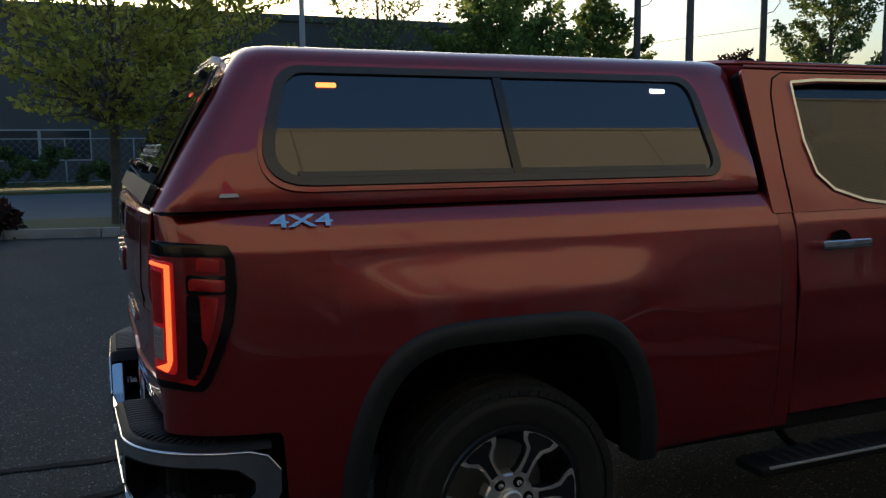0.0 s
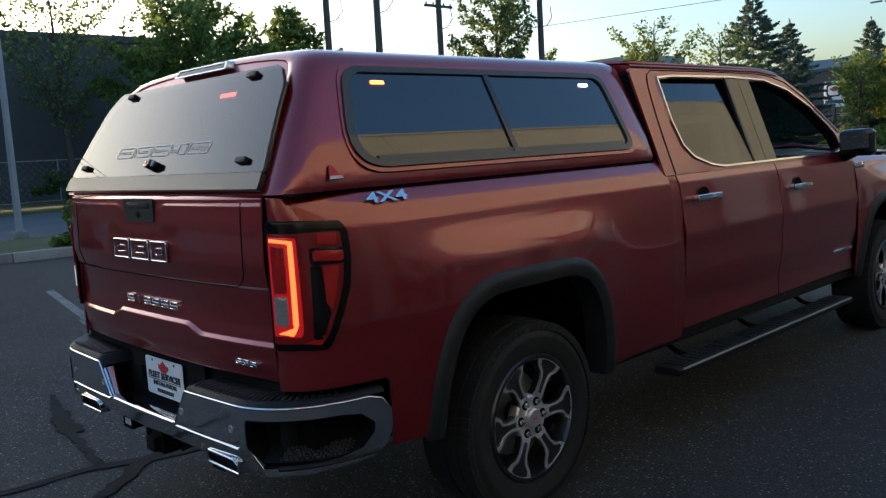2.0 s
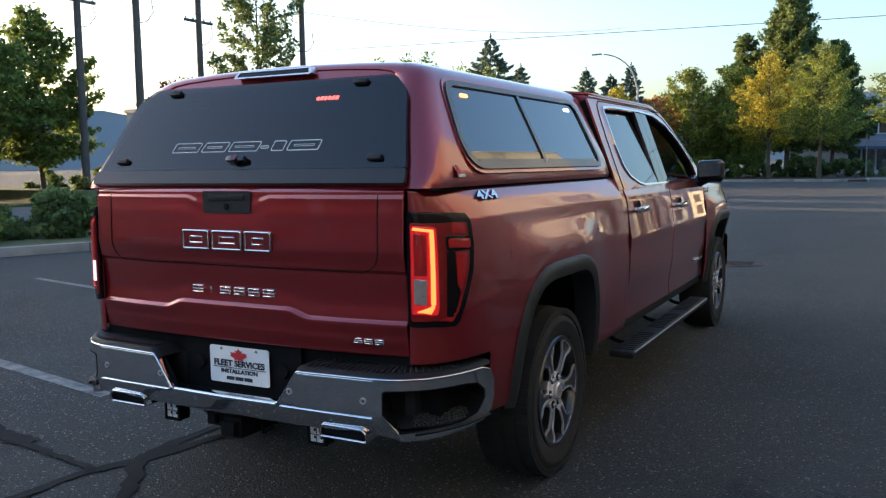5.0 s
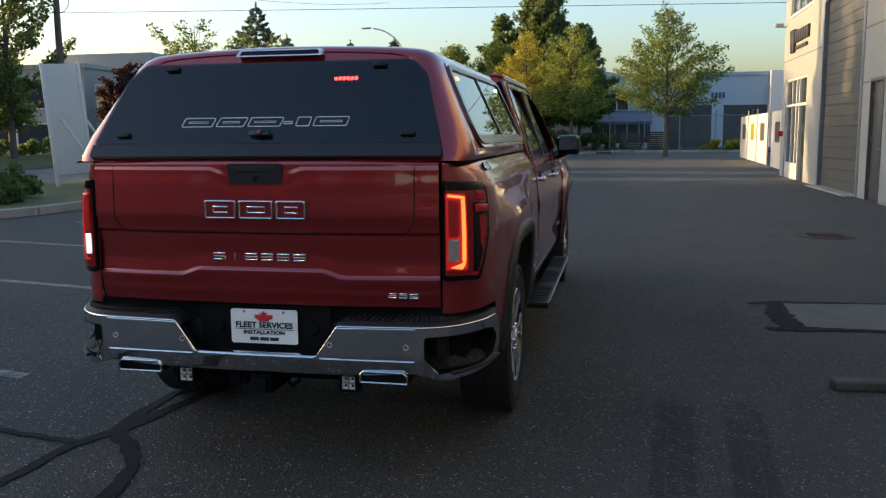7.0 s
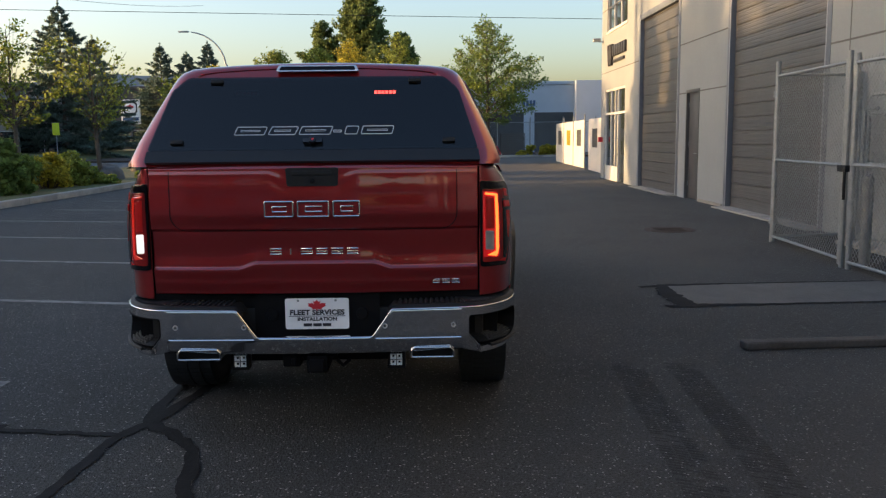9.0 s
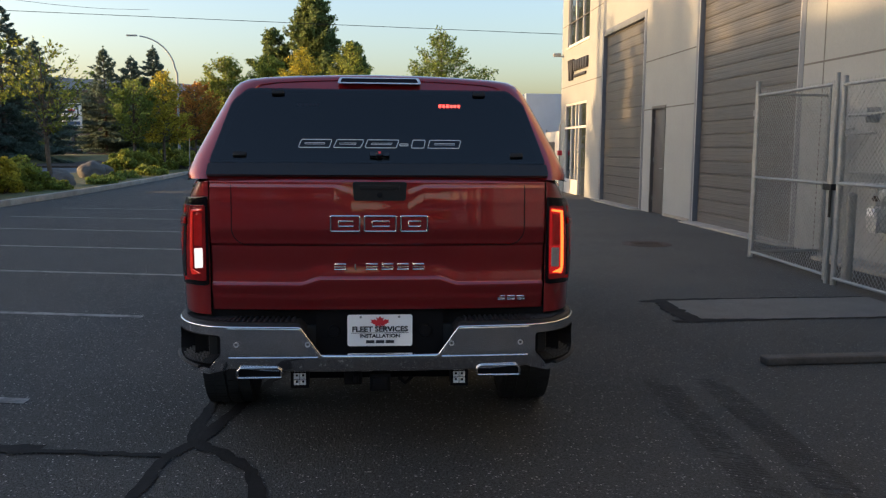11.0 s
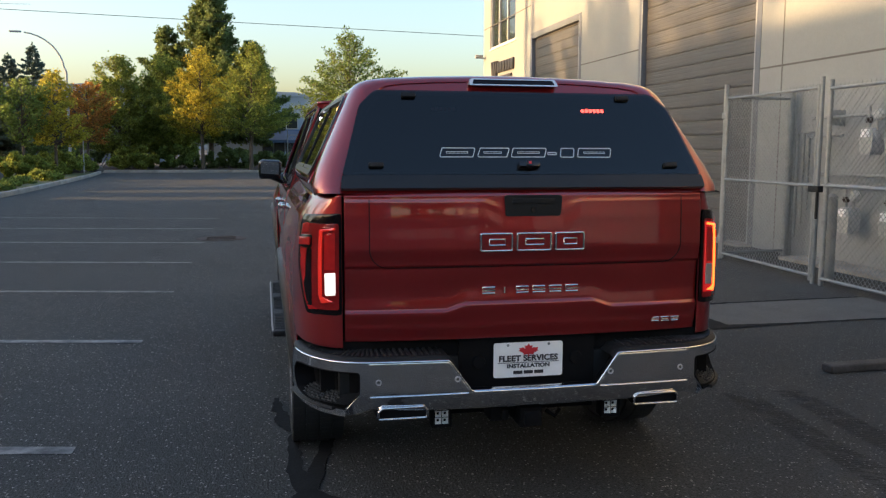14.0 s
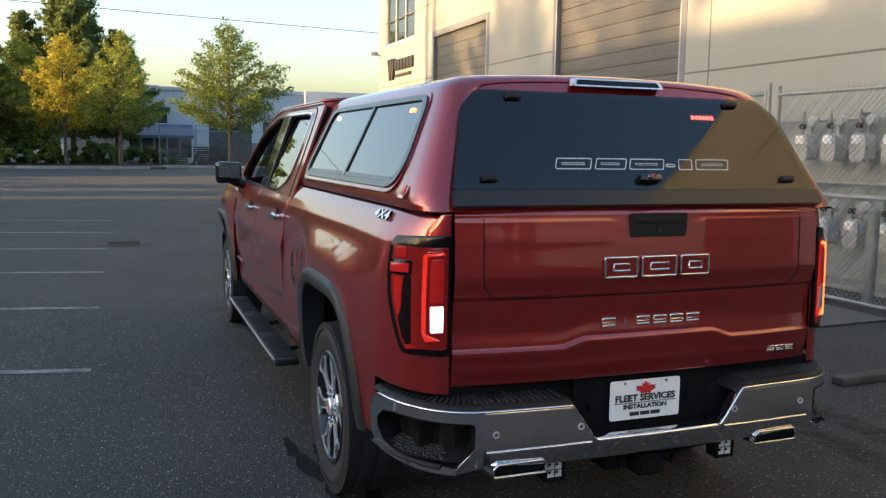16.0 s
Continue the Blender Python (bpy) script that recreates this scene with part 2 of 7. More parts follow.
    "rust": mat("rusty_manhole_iron", (0.07, 0.05, 0.042), rough=0.75, metal=0.4, vary=0.4, scale=12.0, bump=0.3),
    "leaf_green": leaf_mat("green_leaves", (0.18, 0.235, 0.05), (0.13, 0.185, 0.045)),
    "leaf_dark": leaf_mat("dark_green_leaves", (0.155, 0.20, 0.065), (0.115, 0.16, 0.055)),
    "leaf_yellow": leaf_mat("yellowing_leaves", (0.44, 0.37, 0.035), (0.32, 0.31, 0.04)),
    "leaf_olive": leaf_mat("olive_leaves", (0.25, 0.28, 0.05), (0.17, 0.22, 0.045)),
    # olive leaves made brighter and yellower, the light behind them put into the colour
    "leaf_backlit": leaf_mat("yellowing_backlit_leaves", (0.36, 0.345, 0.06), (0.25, 0.27, 0.05)),
    "leaf_orange": leaf_mat("orange_leaves", (0.42, 0.17, 0.04), (0.30, 0.19, 0.04)),
    "leaf_red": leaf_mat("dark_red_leaves", (0.055, 0.022, 0.018), (0.035, 0.02, 0.018)),
    "needle": leaf_mat("blue_green_needles", (0.15, 0.20, 0.16), (0.11, 0.155, 0.125)),
}


def asphalt_material():
    """Worn dark asphalt with pale stone chips, patchy wear and faint oil stains."""
    m = mat("worn_car_park_asphalt", (0.051, 0.0545, 0.0540), rough=0.84, second=(0.032, 0.0345, 0.0345), scale=0.7, fine=1.0, fine_scale=70.0,
            bump=1.0, bump_scale=85.0)
    n, l = m.node_tree.nodes, m.node_tree.links
    p = n["Principled BSDF"]
    base = p.inputs["Base Color"].links[0].from_socket
    tc = n.new("ShaderNodeTexCoord")
    v = n.new("ShaderNodeTexVoronoi")
    v.inputs["Scale"].default_value = 74.0
    l.new(tc.outputs["Object"], v.inputs["Vector"])
    keep = n.new("ShaderNodeMath")
    keep.operation = "GREATER_THAN"
    keep.inputs[1].default_value = 0.58
    sep = n.new("ShaderNodeSeparateColor")
    l.new(v.outputs["Color"], sep.inputs[0])
    l.new(sep.outputs[0], keep.inputs[0])
    near = n.new("ShaderNodeMath")
    near.operation = "LESS_THAN"
    near.inputs[1].default_value = 0.40
    l.new(v.outputs["Distance"], near.inputs[0])
    both = n.new("ShaderNodeMath")
    both.operation = "MULTIPLY"
    l.new(keep.outputs[0], both.inputs[0])
    l.new(near.outputs[0], both.inputs[1])
    mx = n.new("ShaderNodeMix")
    mx.data_type = "RGBA"
    tone = n.new("ShaderNodeValToRGB")
    tone.color_ramp.elements[0].position, tone.color_ramp.elements[0].color = 0.30, (0.012, 0.012, 0.012, 1)
    tone.color_ramp.elements[1].position, tone.color_ramp.elements[1].color = 1.0, (0.36, 0.355, 0.34, 1)
    middle = tone.color_ramp.elements.new(0.72)
    middle.color = (0.11, 0.115, 0.115, 1)
    l.new(sep.outputs[1], tone.inputs[0])
    l.new(tone.outputs[0], mx.inputs["B"])
    l.new(both.outputs[0], mx.inputs["Factor"])
    l.new(base, mx.inputs["A"])
    # paler and browner towards the building: that side's warmer light put into the colour
    place, lane, cloud, amount, warm_light = n.new("ShaderNodeSeparateXYZ"), n.new("ShaderNodeMapRange"), n.new("ShaderNodeTexNoise"), n.new("ShaderNodeMath"), n.new("ShaderNodeMix")
    l.new(tc.outputs["Object"], place.inputs[0])
    l.new(place.outputs["X"], lane.inputs["Value"])
    lane.interpolation_type = "SMOOTHSTEP"
    lane.inputs["From Min"].default_value, lane.inputs["From Max"].default_value = 0.2, 3.2
    lane.inputs["To Min"].default_value, lane.inputs["To Max"].default_value = 0.0, 0.62
    cloud.inputs["Scale"].default_value, cloud.inputs["Detail"].default_value = 1.1, 5.0
    l.new(tc.outputs["Object"], cloud.inputs["Vector"])
    amount.operation = "MULTIPLY"
    l.new(lane.outputs["Result"], amount.inputs[0])
    l.new(cloud.outputs["Fac"], amount.inputs[1])
    warm_light.data_type = "RGBA"
    warm_light.inputs["B"].default_value = (0.105, 0.100, 0.092, 1)
    l.new(amount.outputs[0], warm_light.inputs["Factor"])
    l.new(mx.outputs["Result"], warm_light.inputs["A"])
    l.new(warm_light.outputs["Result"], p.inputs["Base Color"])
    relief = p.inputs["Normal"].links[0].from_node
    relief.inputs["Distance"].default_value = 0.03
    return m


M["asphalt"] = asphalt_material()


# ---- mesh helpers ----
def mesh_of(name, verts, faces, smooth=35.0):
    me = bpy.data.meshes.new(name)
    me.from_pydata([tuple(v) for v in verts], [], faces)
    me.validate()
    if smooth:
        me.polygons.foreach_set("use_smooth", [True] * len(me.polygons))
        me.set_sharp_from_angle(angle=radians(smooth))
    return me


def part(name, geo, material, parent=None, label="", smooth=35.0):
    """One mesh object from (verts, faces), a bmesh or a mesh, under a thing or a part."""
    if isinstance(geo, bmesh.types.BMesh):
        bmesh.ops.recalc_face_normals(geo, faces=geo.faces)
        me = bpy.data.meshes.new(name)
        geo.to_mesh(me)
        geo.free()
        if smooth:
            me.polygons.foreach_set("use_smooth", [True] * len(me.polygons))
            me.set_sharp_from_angle(angle=radians(smooth))
    elif isinstance(geo, tuple):
        me = mesh_of(name, geo[0], geo[1], smooth)
    else:
        me = geo
    if material is not None and not me.materials:
        me.materials.append(M[material] if isinstance(material, str) else material)
    ob = new(name, me)
    ob.parent = parent
    if label:
        ob["label"] = label
    return ob


def thing(name, label, category, group="", kind="", at=(0, 0, 0)):
    ob = new(name)
    ob.location = at
    ob.empty_display_size = 0.2
    return tagged(ob, label, category, group, kind)


def fuse(*geos):
    """Several (verts, faces) as one."""
    vs, fs = [], []
    for v, f in geos:
        o = len(vs)
        vs += list(v)
        fs += [tuple(i + o for i in face) for face in f]
    return vs, fs


def grid(us, vs, fn, flip=False):
    verts = [fn(u, v) for u in us for v in vs]
    n = len(vs)
    faces = []
    for i in range(len(us) - 1):
        for j in range(n - 1):
            q = (i * n + j, (i + 1) * n + j, (i + 1) * n + j + 1, i * n + j + 1)
            faces.append(q[::-1] if flip else q)
    return verts, faces


def lin(a, b, n):
    return [a + (b - a) * i / (n - 1) for i in range(n)]


def box(x0, x1, y0, y1, z0, z1, bevel=0.0, seg=2):
    bm = bmesh.new()
    bmesh.ops.create_cube(bm, size=1.0)
    for v in bm.verts:
        v.co = Vector(((x0 + x1) / 2 + v.co.x * (x1 - x0), (y0 + y1) / 2 + v.co.y * (y1 - y0), (z0 + z1) / 2 + v.co.z * (z1 - z0)))
    if bevel:
        bmesh.ops.bevel(bm, geom=list(bm.edges), offset=bevel, segments=seg, affect="EDGES", profile=0.6)
    return bm


def geo_of(bm):
    bm.verts.index_update()
    out = [v.co.copy() for v in bm.verts], [tuple(v.index for v in f.verts) for f in bm.faces]
    bm.free()
    return out


def bx(x0, x1, y0, y1, z0, z1, bevel=0.0, seg=2):
    return geo_of(box(x0, x1, y0, y1, z0, z1, bevel, seg))


def tube(points, radii, n=8, closed_ends=True):
    pts = [Vector(p) for p in points]
    if not hasattr(radii, "__len__"):
        radii = [radii] * len(pts)
    verts, faces = [], []
    side = None
    for i, p in enumerate(pts):
        d = (pts[min(i + 1, len(pts) - 1)] - pts[max(i - 1, 0)]).normalized()
        if side is None:
            side = d.orthogonal().normalized()
        side = (side - d * side.dot(d))
        side = side.normalized() if side.length > 1e-6 else d.orthogonal().normalized()
        up = d.cross(side)
        for k in range(n):
            a = 2 * math.pi * k / n
            verts.append(p + (side * math.cos(a) + up * math.sin(a)) * radii[i])
    for i in range(len(pts) - 1):
        for k in range(n):
            faces.append((i * n + k, i * n + (k + 1) % n, (i + 1) * n + (k + 1) % n, (i + 1) * n + k))
    if closed_ends:
        faces.append(tuple(range(n))[::-1])
        faces.append(tuple((len(pts) - 1) * n + k for k in range(n)))
    return verts, faces


def round_poly(pts, radius, seg=6):
    """A polygon with its corners rounded."""
    out = []
    n = len(pts)
    for i in range(n):
        p, a, b = Vector(pts[i]), Vector(pts[i - 1]), Vector(pts[(i + 1) % n])
        r = radius[i] if hasattr(radius, "__len__") else radius
        da, db = (a - p).normalized(), (b - p).normalized()
        half = math.acos(max(-1, min(1, da.dot(db)))) / 2
        cut = min(r / max(math.tan(half), 1e-3), (a - p).length * 0.48, (b - p).length * 0.48)
        s, e = p + da * cut, p + db * cut
        for k in range(seg + 1):
            t = k / seg
            out.append(((1 - t) ** 2) * s + 2 * t * (1 - t) * p + t * t * e)
    return out


def slab(outline, fn, depth, holes=()):
    """A plate: outline in a plane's (s, r), fn(s, r, d) gives the place at depth d; depth is its thickness."""
    bm = bmesh.new()
    loops = []
    for loop in (outline, *holes):
        vs = [bm.verts.new((p[0], p[1], 0)) for p in loop]
        loops.append(vs)
        for i in range(len(vs)):
            bm.edges.new((vs[i - 1], vs[i]))
    bmesh.ops.triangle_fill(bm, edges=list(bm.edges), use_beauty=True, use_dissolve=False)
    front = list(bm.faces)
    made = bmesh.ops.extrude_face_region(bm, geom=front)
    moved = {v for v in made["geom"] if isinstance(v, bmesh.types.BMVert)}
    for v in bm.verts:
        v.co = Vector(fn(v.co.x, v.co.y, depth if v in moved else 0.0))
    bmesh.ops.recalc_face_normals(bm, faces=bm.faces)
    return bm


def lathe(profile, n=48, axis="x", closed=False):
    """A ring about the axis from (offset along the axis, radius) pairs."""
    verts, faces = [], []
    m = len(profile)
    for k in range(n):
        a = 2 * math.pi * k / n
        for o, r in profile:
            c, s = r * math.cos(a), r * math.sin(a)
            verts.append((o, c, s) if axis == "x" else (c, s, o) if axis == "z" else (c, o, s))
    for k in range(n):
        k2 = (k + 1) % n
        for j in range(m if closed else m - 1):
            j2 = (j + 1) % m
            faces.append((k * m + j, k2 * m + j, k2 * m + j2, k * m + j2))
    return verts, faces


def moved(geo, m):
    return [m @ Vector(v) for v in geo[0]], geo[1]


def interp(x, table):
    if x <= table[0][0]:
        return table[0][1]
    for (a, fa), (b, fb) in zip(table, table[1:]):
        if x <= b:
            t = (x - a) / (b - a)
            return fa + (fb - fa) * t
    return table[-1][1]


def smooth_interp(x, table):
    if x <= table[0][0]:
        return table[0][1]
    for (a, fa), (b, fb) in zip(table, table[1:]):
        if x <= b:
            t = (x - a) / (b - a)
            t = t * t * (3 - 2 * t)
            return fa + (fb - fa) * t
    return table[-1][1]


def lettering(name, text, size, m, material, parent, depth=0.002, label="", wide=1.0, bold=0.0):
    """Raised writing in the built-in font, centred on the pose m (x to the right, y up)."""
    cu = bpy.data.curves.new(name, "FONT")
    cu.body, cu.size, cu.extrude, cu.align_x, cu.align_y = text, size, depth, "CENTER", "CENTER"
    cu.resolution_u, cu.offset = 3, size * bold
    ob = bpy.data.objects.new(name, cu)
    scene.collection.objects.link(ob)
    bpy.context.view_layer.update()
    me = bpy.data.meshes.new_from_object(ob.evaluated_get(bpy.context.evaluated_depsgraph_get()))
    bpy.data.objects.remove(ob)
    me.transform(m @ Matrix.Diagonal((wide, 1, 1, 1)))
    me.materials.clear()
    return part(name, me, material, parent, label)


REAR = Matrix(((1, 0, 0, 0), (0, 0, -1, 0), (0, 1, 0, 0), (0, 0, 0, 1)))


# ---- the pickup: its length lies along y, tail at y = 0, middle at x = 0 ----
HUB_R, HUB_F, HUB_Z, WHEEL_R = 1.05, 4.97, 0.380, 0.388
SIDE = [(0.40, 0.920), (0.50, 0.945), (0.62, 0.957), (0.78, 0.966), (0.92, 0.968), (1.05, 0.963), (1.14, 0.954), (1.205, 0.944), (1.224, 0.940), (1.232, 0.9365), (1.25, 0.928), (1.275, 0.916),
        (1.30, 0.902), (1.32, 0.888), (1.335, 0.876)]
CORNER_U, CORNER_Y, CORNER_Y0 = 0.46, 0.42, 0.020


def side_x(z):
    return interp(z, SIDE)


def flare(y, z, hub):
    """How far the wing swells out round a wheel opening."""
    t = min(1.0, max(0.0, (1.205 - z) / 0.165))
    return 0.042 * math.exp(-((y - hub) / 0.54) ** 4) * t * t * (3 - 2 * t)


def nose_in(y):
    """The wings' turn inwards towards the grille."""
    return 0.42 * max(0.0, (y - 5.0) / 0.92) ** 2.6


def arch_z(y, hub, wide=0.555, top=0.992):
    """The wheel opening's edge over y, or None outside it."""
    d = abs(y - hub)
    if d >= wide:
        return None
    t = d / wide
    return 0.44 + (top - 0.44) * (1 - t ** 4.4) ** 0.56


def columns(y0, y1, hub=None, wide=0.555, step=0.05):
    ys = set(lin(y0, y1, max(2, int((y1 - y0) / step) + 1)))
    if hub is not None:
        for k in range(0, 41):
            t = math.sin(k / 40 * math.pi / 2)
            for s in (-1, 1):
                y = hub + s * wide * t
                if y0 < y < y1:
                    ys.add(y)
        for s in (-1, 1):
            for e in (0.002, 0.006):
                y = hub + s * (wide - e)
                if y0 < y < y1:
                    ys.add(y)
    return sorted(ys)


def hemmed(vals, e=0.0025):
    """The same stations with one more close to each end, so that edges stay crisp."""
    return [vals[0], vals[0] + e] + list(vals[1:-1]) + [vals[-1] - e, vals[-1]]


def mirror(geo, side):
    return geo if side > 0 else ([(-v[0], v[1], v[2]) for v in geo[0]], [f[::-1] for f in geo[1]])


def solid(ob, t, offset=-1.0):
    md = ob.modifiers.new("thickness", "SOLIDIFY")
    md.thickness, md.offset = t, offset
    return ob


truck = thing("pickup_truck", "deep red crew cab pickup with matching bed canopy on asphalt", "pickup truck")


def corner_place(u, z, out=0.0):
    """The rear quarter's skin: u runs from the tailgate gap round the corner and forwards."""
    w = side_x(z)
    if u <= CORNER_U:
        a = u / CORNER_U * math.pi / 2
        x, y = 0.782 + (w - 0.782) * math.sin(a), CORNER_Y - (CORNER_Y - CORNER_Y0) * math.cos(a)
        n = Vector((math.sin(a) * (CORNER_Y - CORNER_Y0), -math.cos(a) * (w - 0.782), 0)).normalized()
    else:
        x, y, n = w, CORNER_Y + u - CORNER_U, Vector((1, 0, 0))
    return Vector((x + flare(y, z, HUB_R), y, z)) + n * out


def bed_side(side):
    us = sorted(lin(0, CORNER_U, 22) + [y - CORNER_Y + CORNER_U for y in columns(0.43, 2.132, HUB_R) if y > 0.435] + [0.385, 0.392, 0.398, 0.404])
    us = hemmed(us)
    top = [1.216, 1.224, 1.232, 1.241, 1.25, 1.2625, 1.275, 1.2875, 1.30, 1.31, 1.32, 1.328, 1.335]

    def fn(u, k):
        y = CORNER_Y + u - CORNER_U
        a = arch_z(y, HUB_R) if u > CORNER_U else None
        zlo = a if a is not None else interp(u, [(0, 0.712), (0.385, 0.715), (0.392, 0.70), (0.404, 0.47), (0.6, 0.46), (2.5, 0.47)])
        z = zlo + (1.216 - zlo) * k / 22 if k <= 22 else top[int(k) - 22]
        return tuple(corner_place(u, z))
    geo = grid(us, [0, 0.15] + list(range(1, 22 + len(top))), fn)
    cap = grid(us, [0, 1], lambda u, k: tuple(corner_place(u, 1.335) - Vector((0.10 * k, 0, -0.004 * k))))
    ob = part("bed_side", mirror(fuse(geo, cap), side), "paint", truck, smooth=40)
    return solid(ob, 0.006)


def arch_trim(side, hub, name="wheel_arch_trim"):
    """The dark moulding round a wheel opening, with its inner lip."""
    pts = []
    for k in range(49):
        a = math.pi * k / 48
        y = hub - 0.555 * math.cos(a) * 0.9999
        pts.append((y, arch_z(y, hub) if abs(y - hub) < 0.555 else 0.44))
    verts, n = [], 5
    for y, z in pts:
        d = Vector((y - hub, z - 0.40))
        inward = -d.normalized()
        x = side_x(max(z, 0.45)) + flare(y, z, hub) - nose_in(y)
        ring = [(x - 0.002, y - inward[0] * 0.006, z - inward[1] * 0.006), (x + 0.016, y + inward[0] * 0.004, z + inward[1] * 0.004),
                (x + 0.022, y + inward[0] * 0.035, z + inward[1] * 0.035), (x + 0.010, y + inward[0] * 0.070, z + inward[1] * 0.070),
                (x - 0.10, y + inward[0] * 0.074, z + inward[1] * 0.074)]
        verts += ring
    faces = [(i * n + j, i * n + j + 1, (i + 1) * n + j + 1, (i + 1) * n + j) for i in range(len(pts) - 1) for j in range(n - 1)]
    part(name, mirror((verts, faces), side), "trimgrey", truck, "dark grey moulded wheel arch trim", smooth=60)
    liner = []
    for y, z in pts:
        d = Vector((y - hub, z - 0.40))
        inward = -d.normalized()
        yy, zz = y + inward[0] * 0.05, z + inward[1] * 0.05
        liner += [(side_x(max(z, 0.45)) - 0.03 - nose_in(y), yy, zz), (0.50, yy, zz)]
    lf = [(i * 2, i * 2 + 1, i * 2 + 3, i * 2 + 2) for i in range(len(pts) - 1)]
    wall = ([(0.50, y, z) for y, z in pts] + [(0.50, hub, 0.40)], [(i, i + 1, len(pts)) for i in range(len(pts) - 1)])
    part("arch_liner", mirror(fuse((liner, lf), wall), side), "dark", truck, smooth=60)


def tail_y(x, z):
    """The tailgate's relief: how far each place lies along y (less is further out)."""
    ax = abs(x)
    zc = interp(ax, [(0.13, 1.236), (0.205, 1.284)])
    zs = smooth_interp(ax, [(0.26, 0.888), (0.38, 0.858)])
    y = smooth_interp(z, [(0.735, -0.010), (0.80, -0.021), (zs - 0.007, -0.029), (zs + 0.007, -0.018), (zs + 0.06, -0.014), (1.035, -0.022), (1.05, -0.034),
                          (1.12, -0.044), (zc - 0.055, -0.0405), (zc + 0.022, -0.0365), (1.318, -0.0335), (1.330, -0.033)])
    y += 0.042 * (ax / 0.77) ** 3
    return y


tailgate = part("tailgate", grid(lin(-0.774, 0.774, 341), lin(0.735, 1.333, 133), lambda x, z: (x, tail_y(x, z), z)), "paint", truck,
                "deep red sculpted tailgate", smooth=30)
solid(tailgate, 0.012)
gap_r, gap_pts = 0.075, []
for k in range(9):
    a = math.pi / 2 * k / 8
    gap_pts.append((0.675 - gap_r + gap_r * math.cos(a), 1.040 + gap_r - gap_r * math.sin(a)))
gap_line = [(0.675, 1.318), (0.675, 1.26), (0.675, 1.19)] + gap_pts + [(x, 1.040) for x in lin(0.58, -0.58, 60)] + [(-x, z) for x, z in reversed(gap_pts)] + [(-0.675, 1.19), (-0.675, 1.26), (-0.675, 1.318)]
part("panel_gap", tube([(x, tail_y(x, z) - 0.0006, z) for x, z in gap_line], 0.0021, 6), "dark", tailgate, "dark gap round the drop-down panel", smooth=80)
part("tailgate_top", grid(lin(-0.774, 0.774, 41), [0, 1, 2], lambda x, k: (x, tail_y(x, 1.33) + (0.002, 0.008, 0.075)[k], (1.331, 1.340, 1.342)[k])), "paint", tailgate, smooth=60)
# added black sheet that stands in for shade in the tailgate's edge gaps
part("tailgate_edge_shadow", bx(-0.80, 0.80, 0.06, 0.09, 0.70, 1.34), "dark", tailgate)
part("handle_recess", slab(round_poly([(-0.124, 1.332), (-0.118, 1.246), (0.118, 1.246), (0.124, 1.332)], 0.012), lambda s, r, d: (s, -0.0400 + d, r), 0.03), "plastic", tailgate,
     "black recessed tailgate handle and camera")
part("handle_bar", box(-0.090, 0.090, -0.0430, 0.0, 1.296, 1.318, 0.003), "plastic", tailgate)
part("camera_eye", moved(lathe([(0.0, 0.0001), (0.0, 0.011), (0.008, 0.013)], 16, "y"), Matrix.Translation((0.0, -0.0445, 1.272))), "gloss", tailgate)


def frame_shape(pts, inset, y, depth, fnx=lambda x: x):
    outer = pts
    c = sum((Vector(p) for p in pts), Vector((0, 0))) / len(pts)
    inner = []
    n = len(pts)
    for i in range(n):
        p, a, b = Vector(pts[i]), Vector(pts[i - 1]), Vector(pts[(i + 1) % n])
        d = ((p - a).normalized().orthogonal() + (b - p).normalized().orthogonal())
        d = d.normalized() if d.length > 1e-6 else (c - p).normalized()
        if d.dot(c - p) < 0:
            d = -d
        inner.append(p + d * inset)
    return outer, inner


def emblem_block(x0, x1, z0, z1, name="emblem_block", lean=0.0):
    """One block of the maker's badge: a chrome outline round a red field."""
    o = round_poly([(x0, z0), (x1, z0), (x1 + lean, z1), (x0 + lean, z1)], 0.010, 3)
    outer, inner = frame_shape(o, 0.008, 0, 0)
    mid_line = [(Vector(a) + Vector(b)) / 2 for a, b in zip(outer, inner)]
    ob = part(name, tube([(q[0], -0.0495, q[1]) for q in mid_line + mid_line[:2]], 0.0045, 8, False), "chrome", tailgate, "chrome outlined maker's badge block", smooth=80)
    part("badge_field", slab(outer, lambda s, r, d: (s, -0.0475 + d, r), 0.012), "paint", ob)
    zm = (z0 + z1) / 2
    part("badge_bar", tube([(x0 + 0.040, -0.0495, zm - 0.012), (x1 - 0.034, -0.0495, zm - 0.012), (x1 - 0.034, -0.0495, zm + 0.012), (x0 + 0.040, -0.0495, zm + 0.012), (x0 + 0.040, -0.0495, zm - 0.012)], 0.004, 8), "chrome", ob, smooth=80)


for bx0, bx1 in ((-0.228, -0.088), (-0.074, 0.078), (0.092, 0.222)):
    emblem_block(bx0, bx1, 1.102, 1.180)
for k in range(6):
    x0 = -0.214 + k * 0.0725
    w = 0.058 if k != 1 else 0.020
    x0 += 0.0 if k != 1 else 0.018
    yb = tail_y(0.2, 0.933) - 0.006
    letter = [(x0 + 0.010, yb, 0.925), (x0 + 0.010, yb, 0.952)] if k == 1 else [(x0 + 0.004, yb, 0.926), (x0 + w, yb, 0.926), (x0 + w, yb, 0.938), (x0 + 0.004, yb, 0.938), (x0 + 0.004, yb, 0.951), (x0 + w, yb, 0.951)]
    part("model_name_bar", tube(letter, 0.0042, 6), "chrome", tailgate, "chrome model name bar", smooth=80)
for k in range(3):
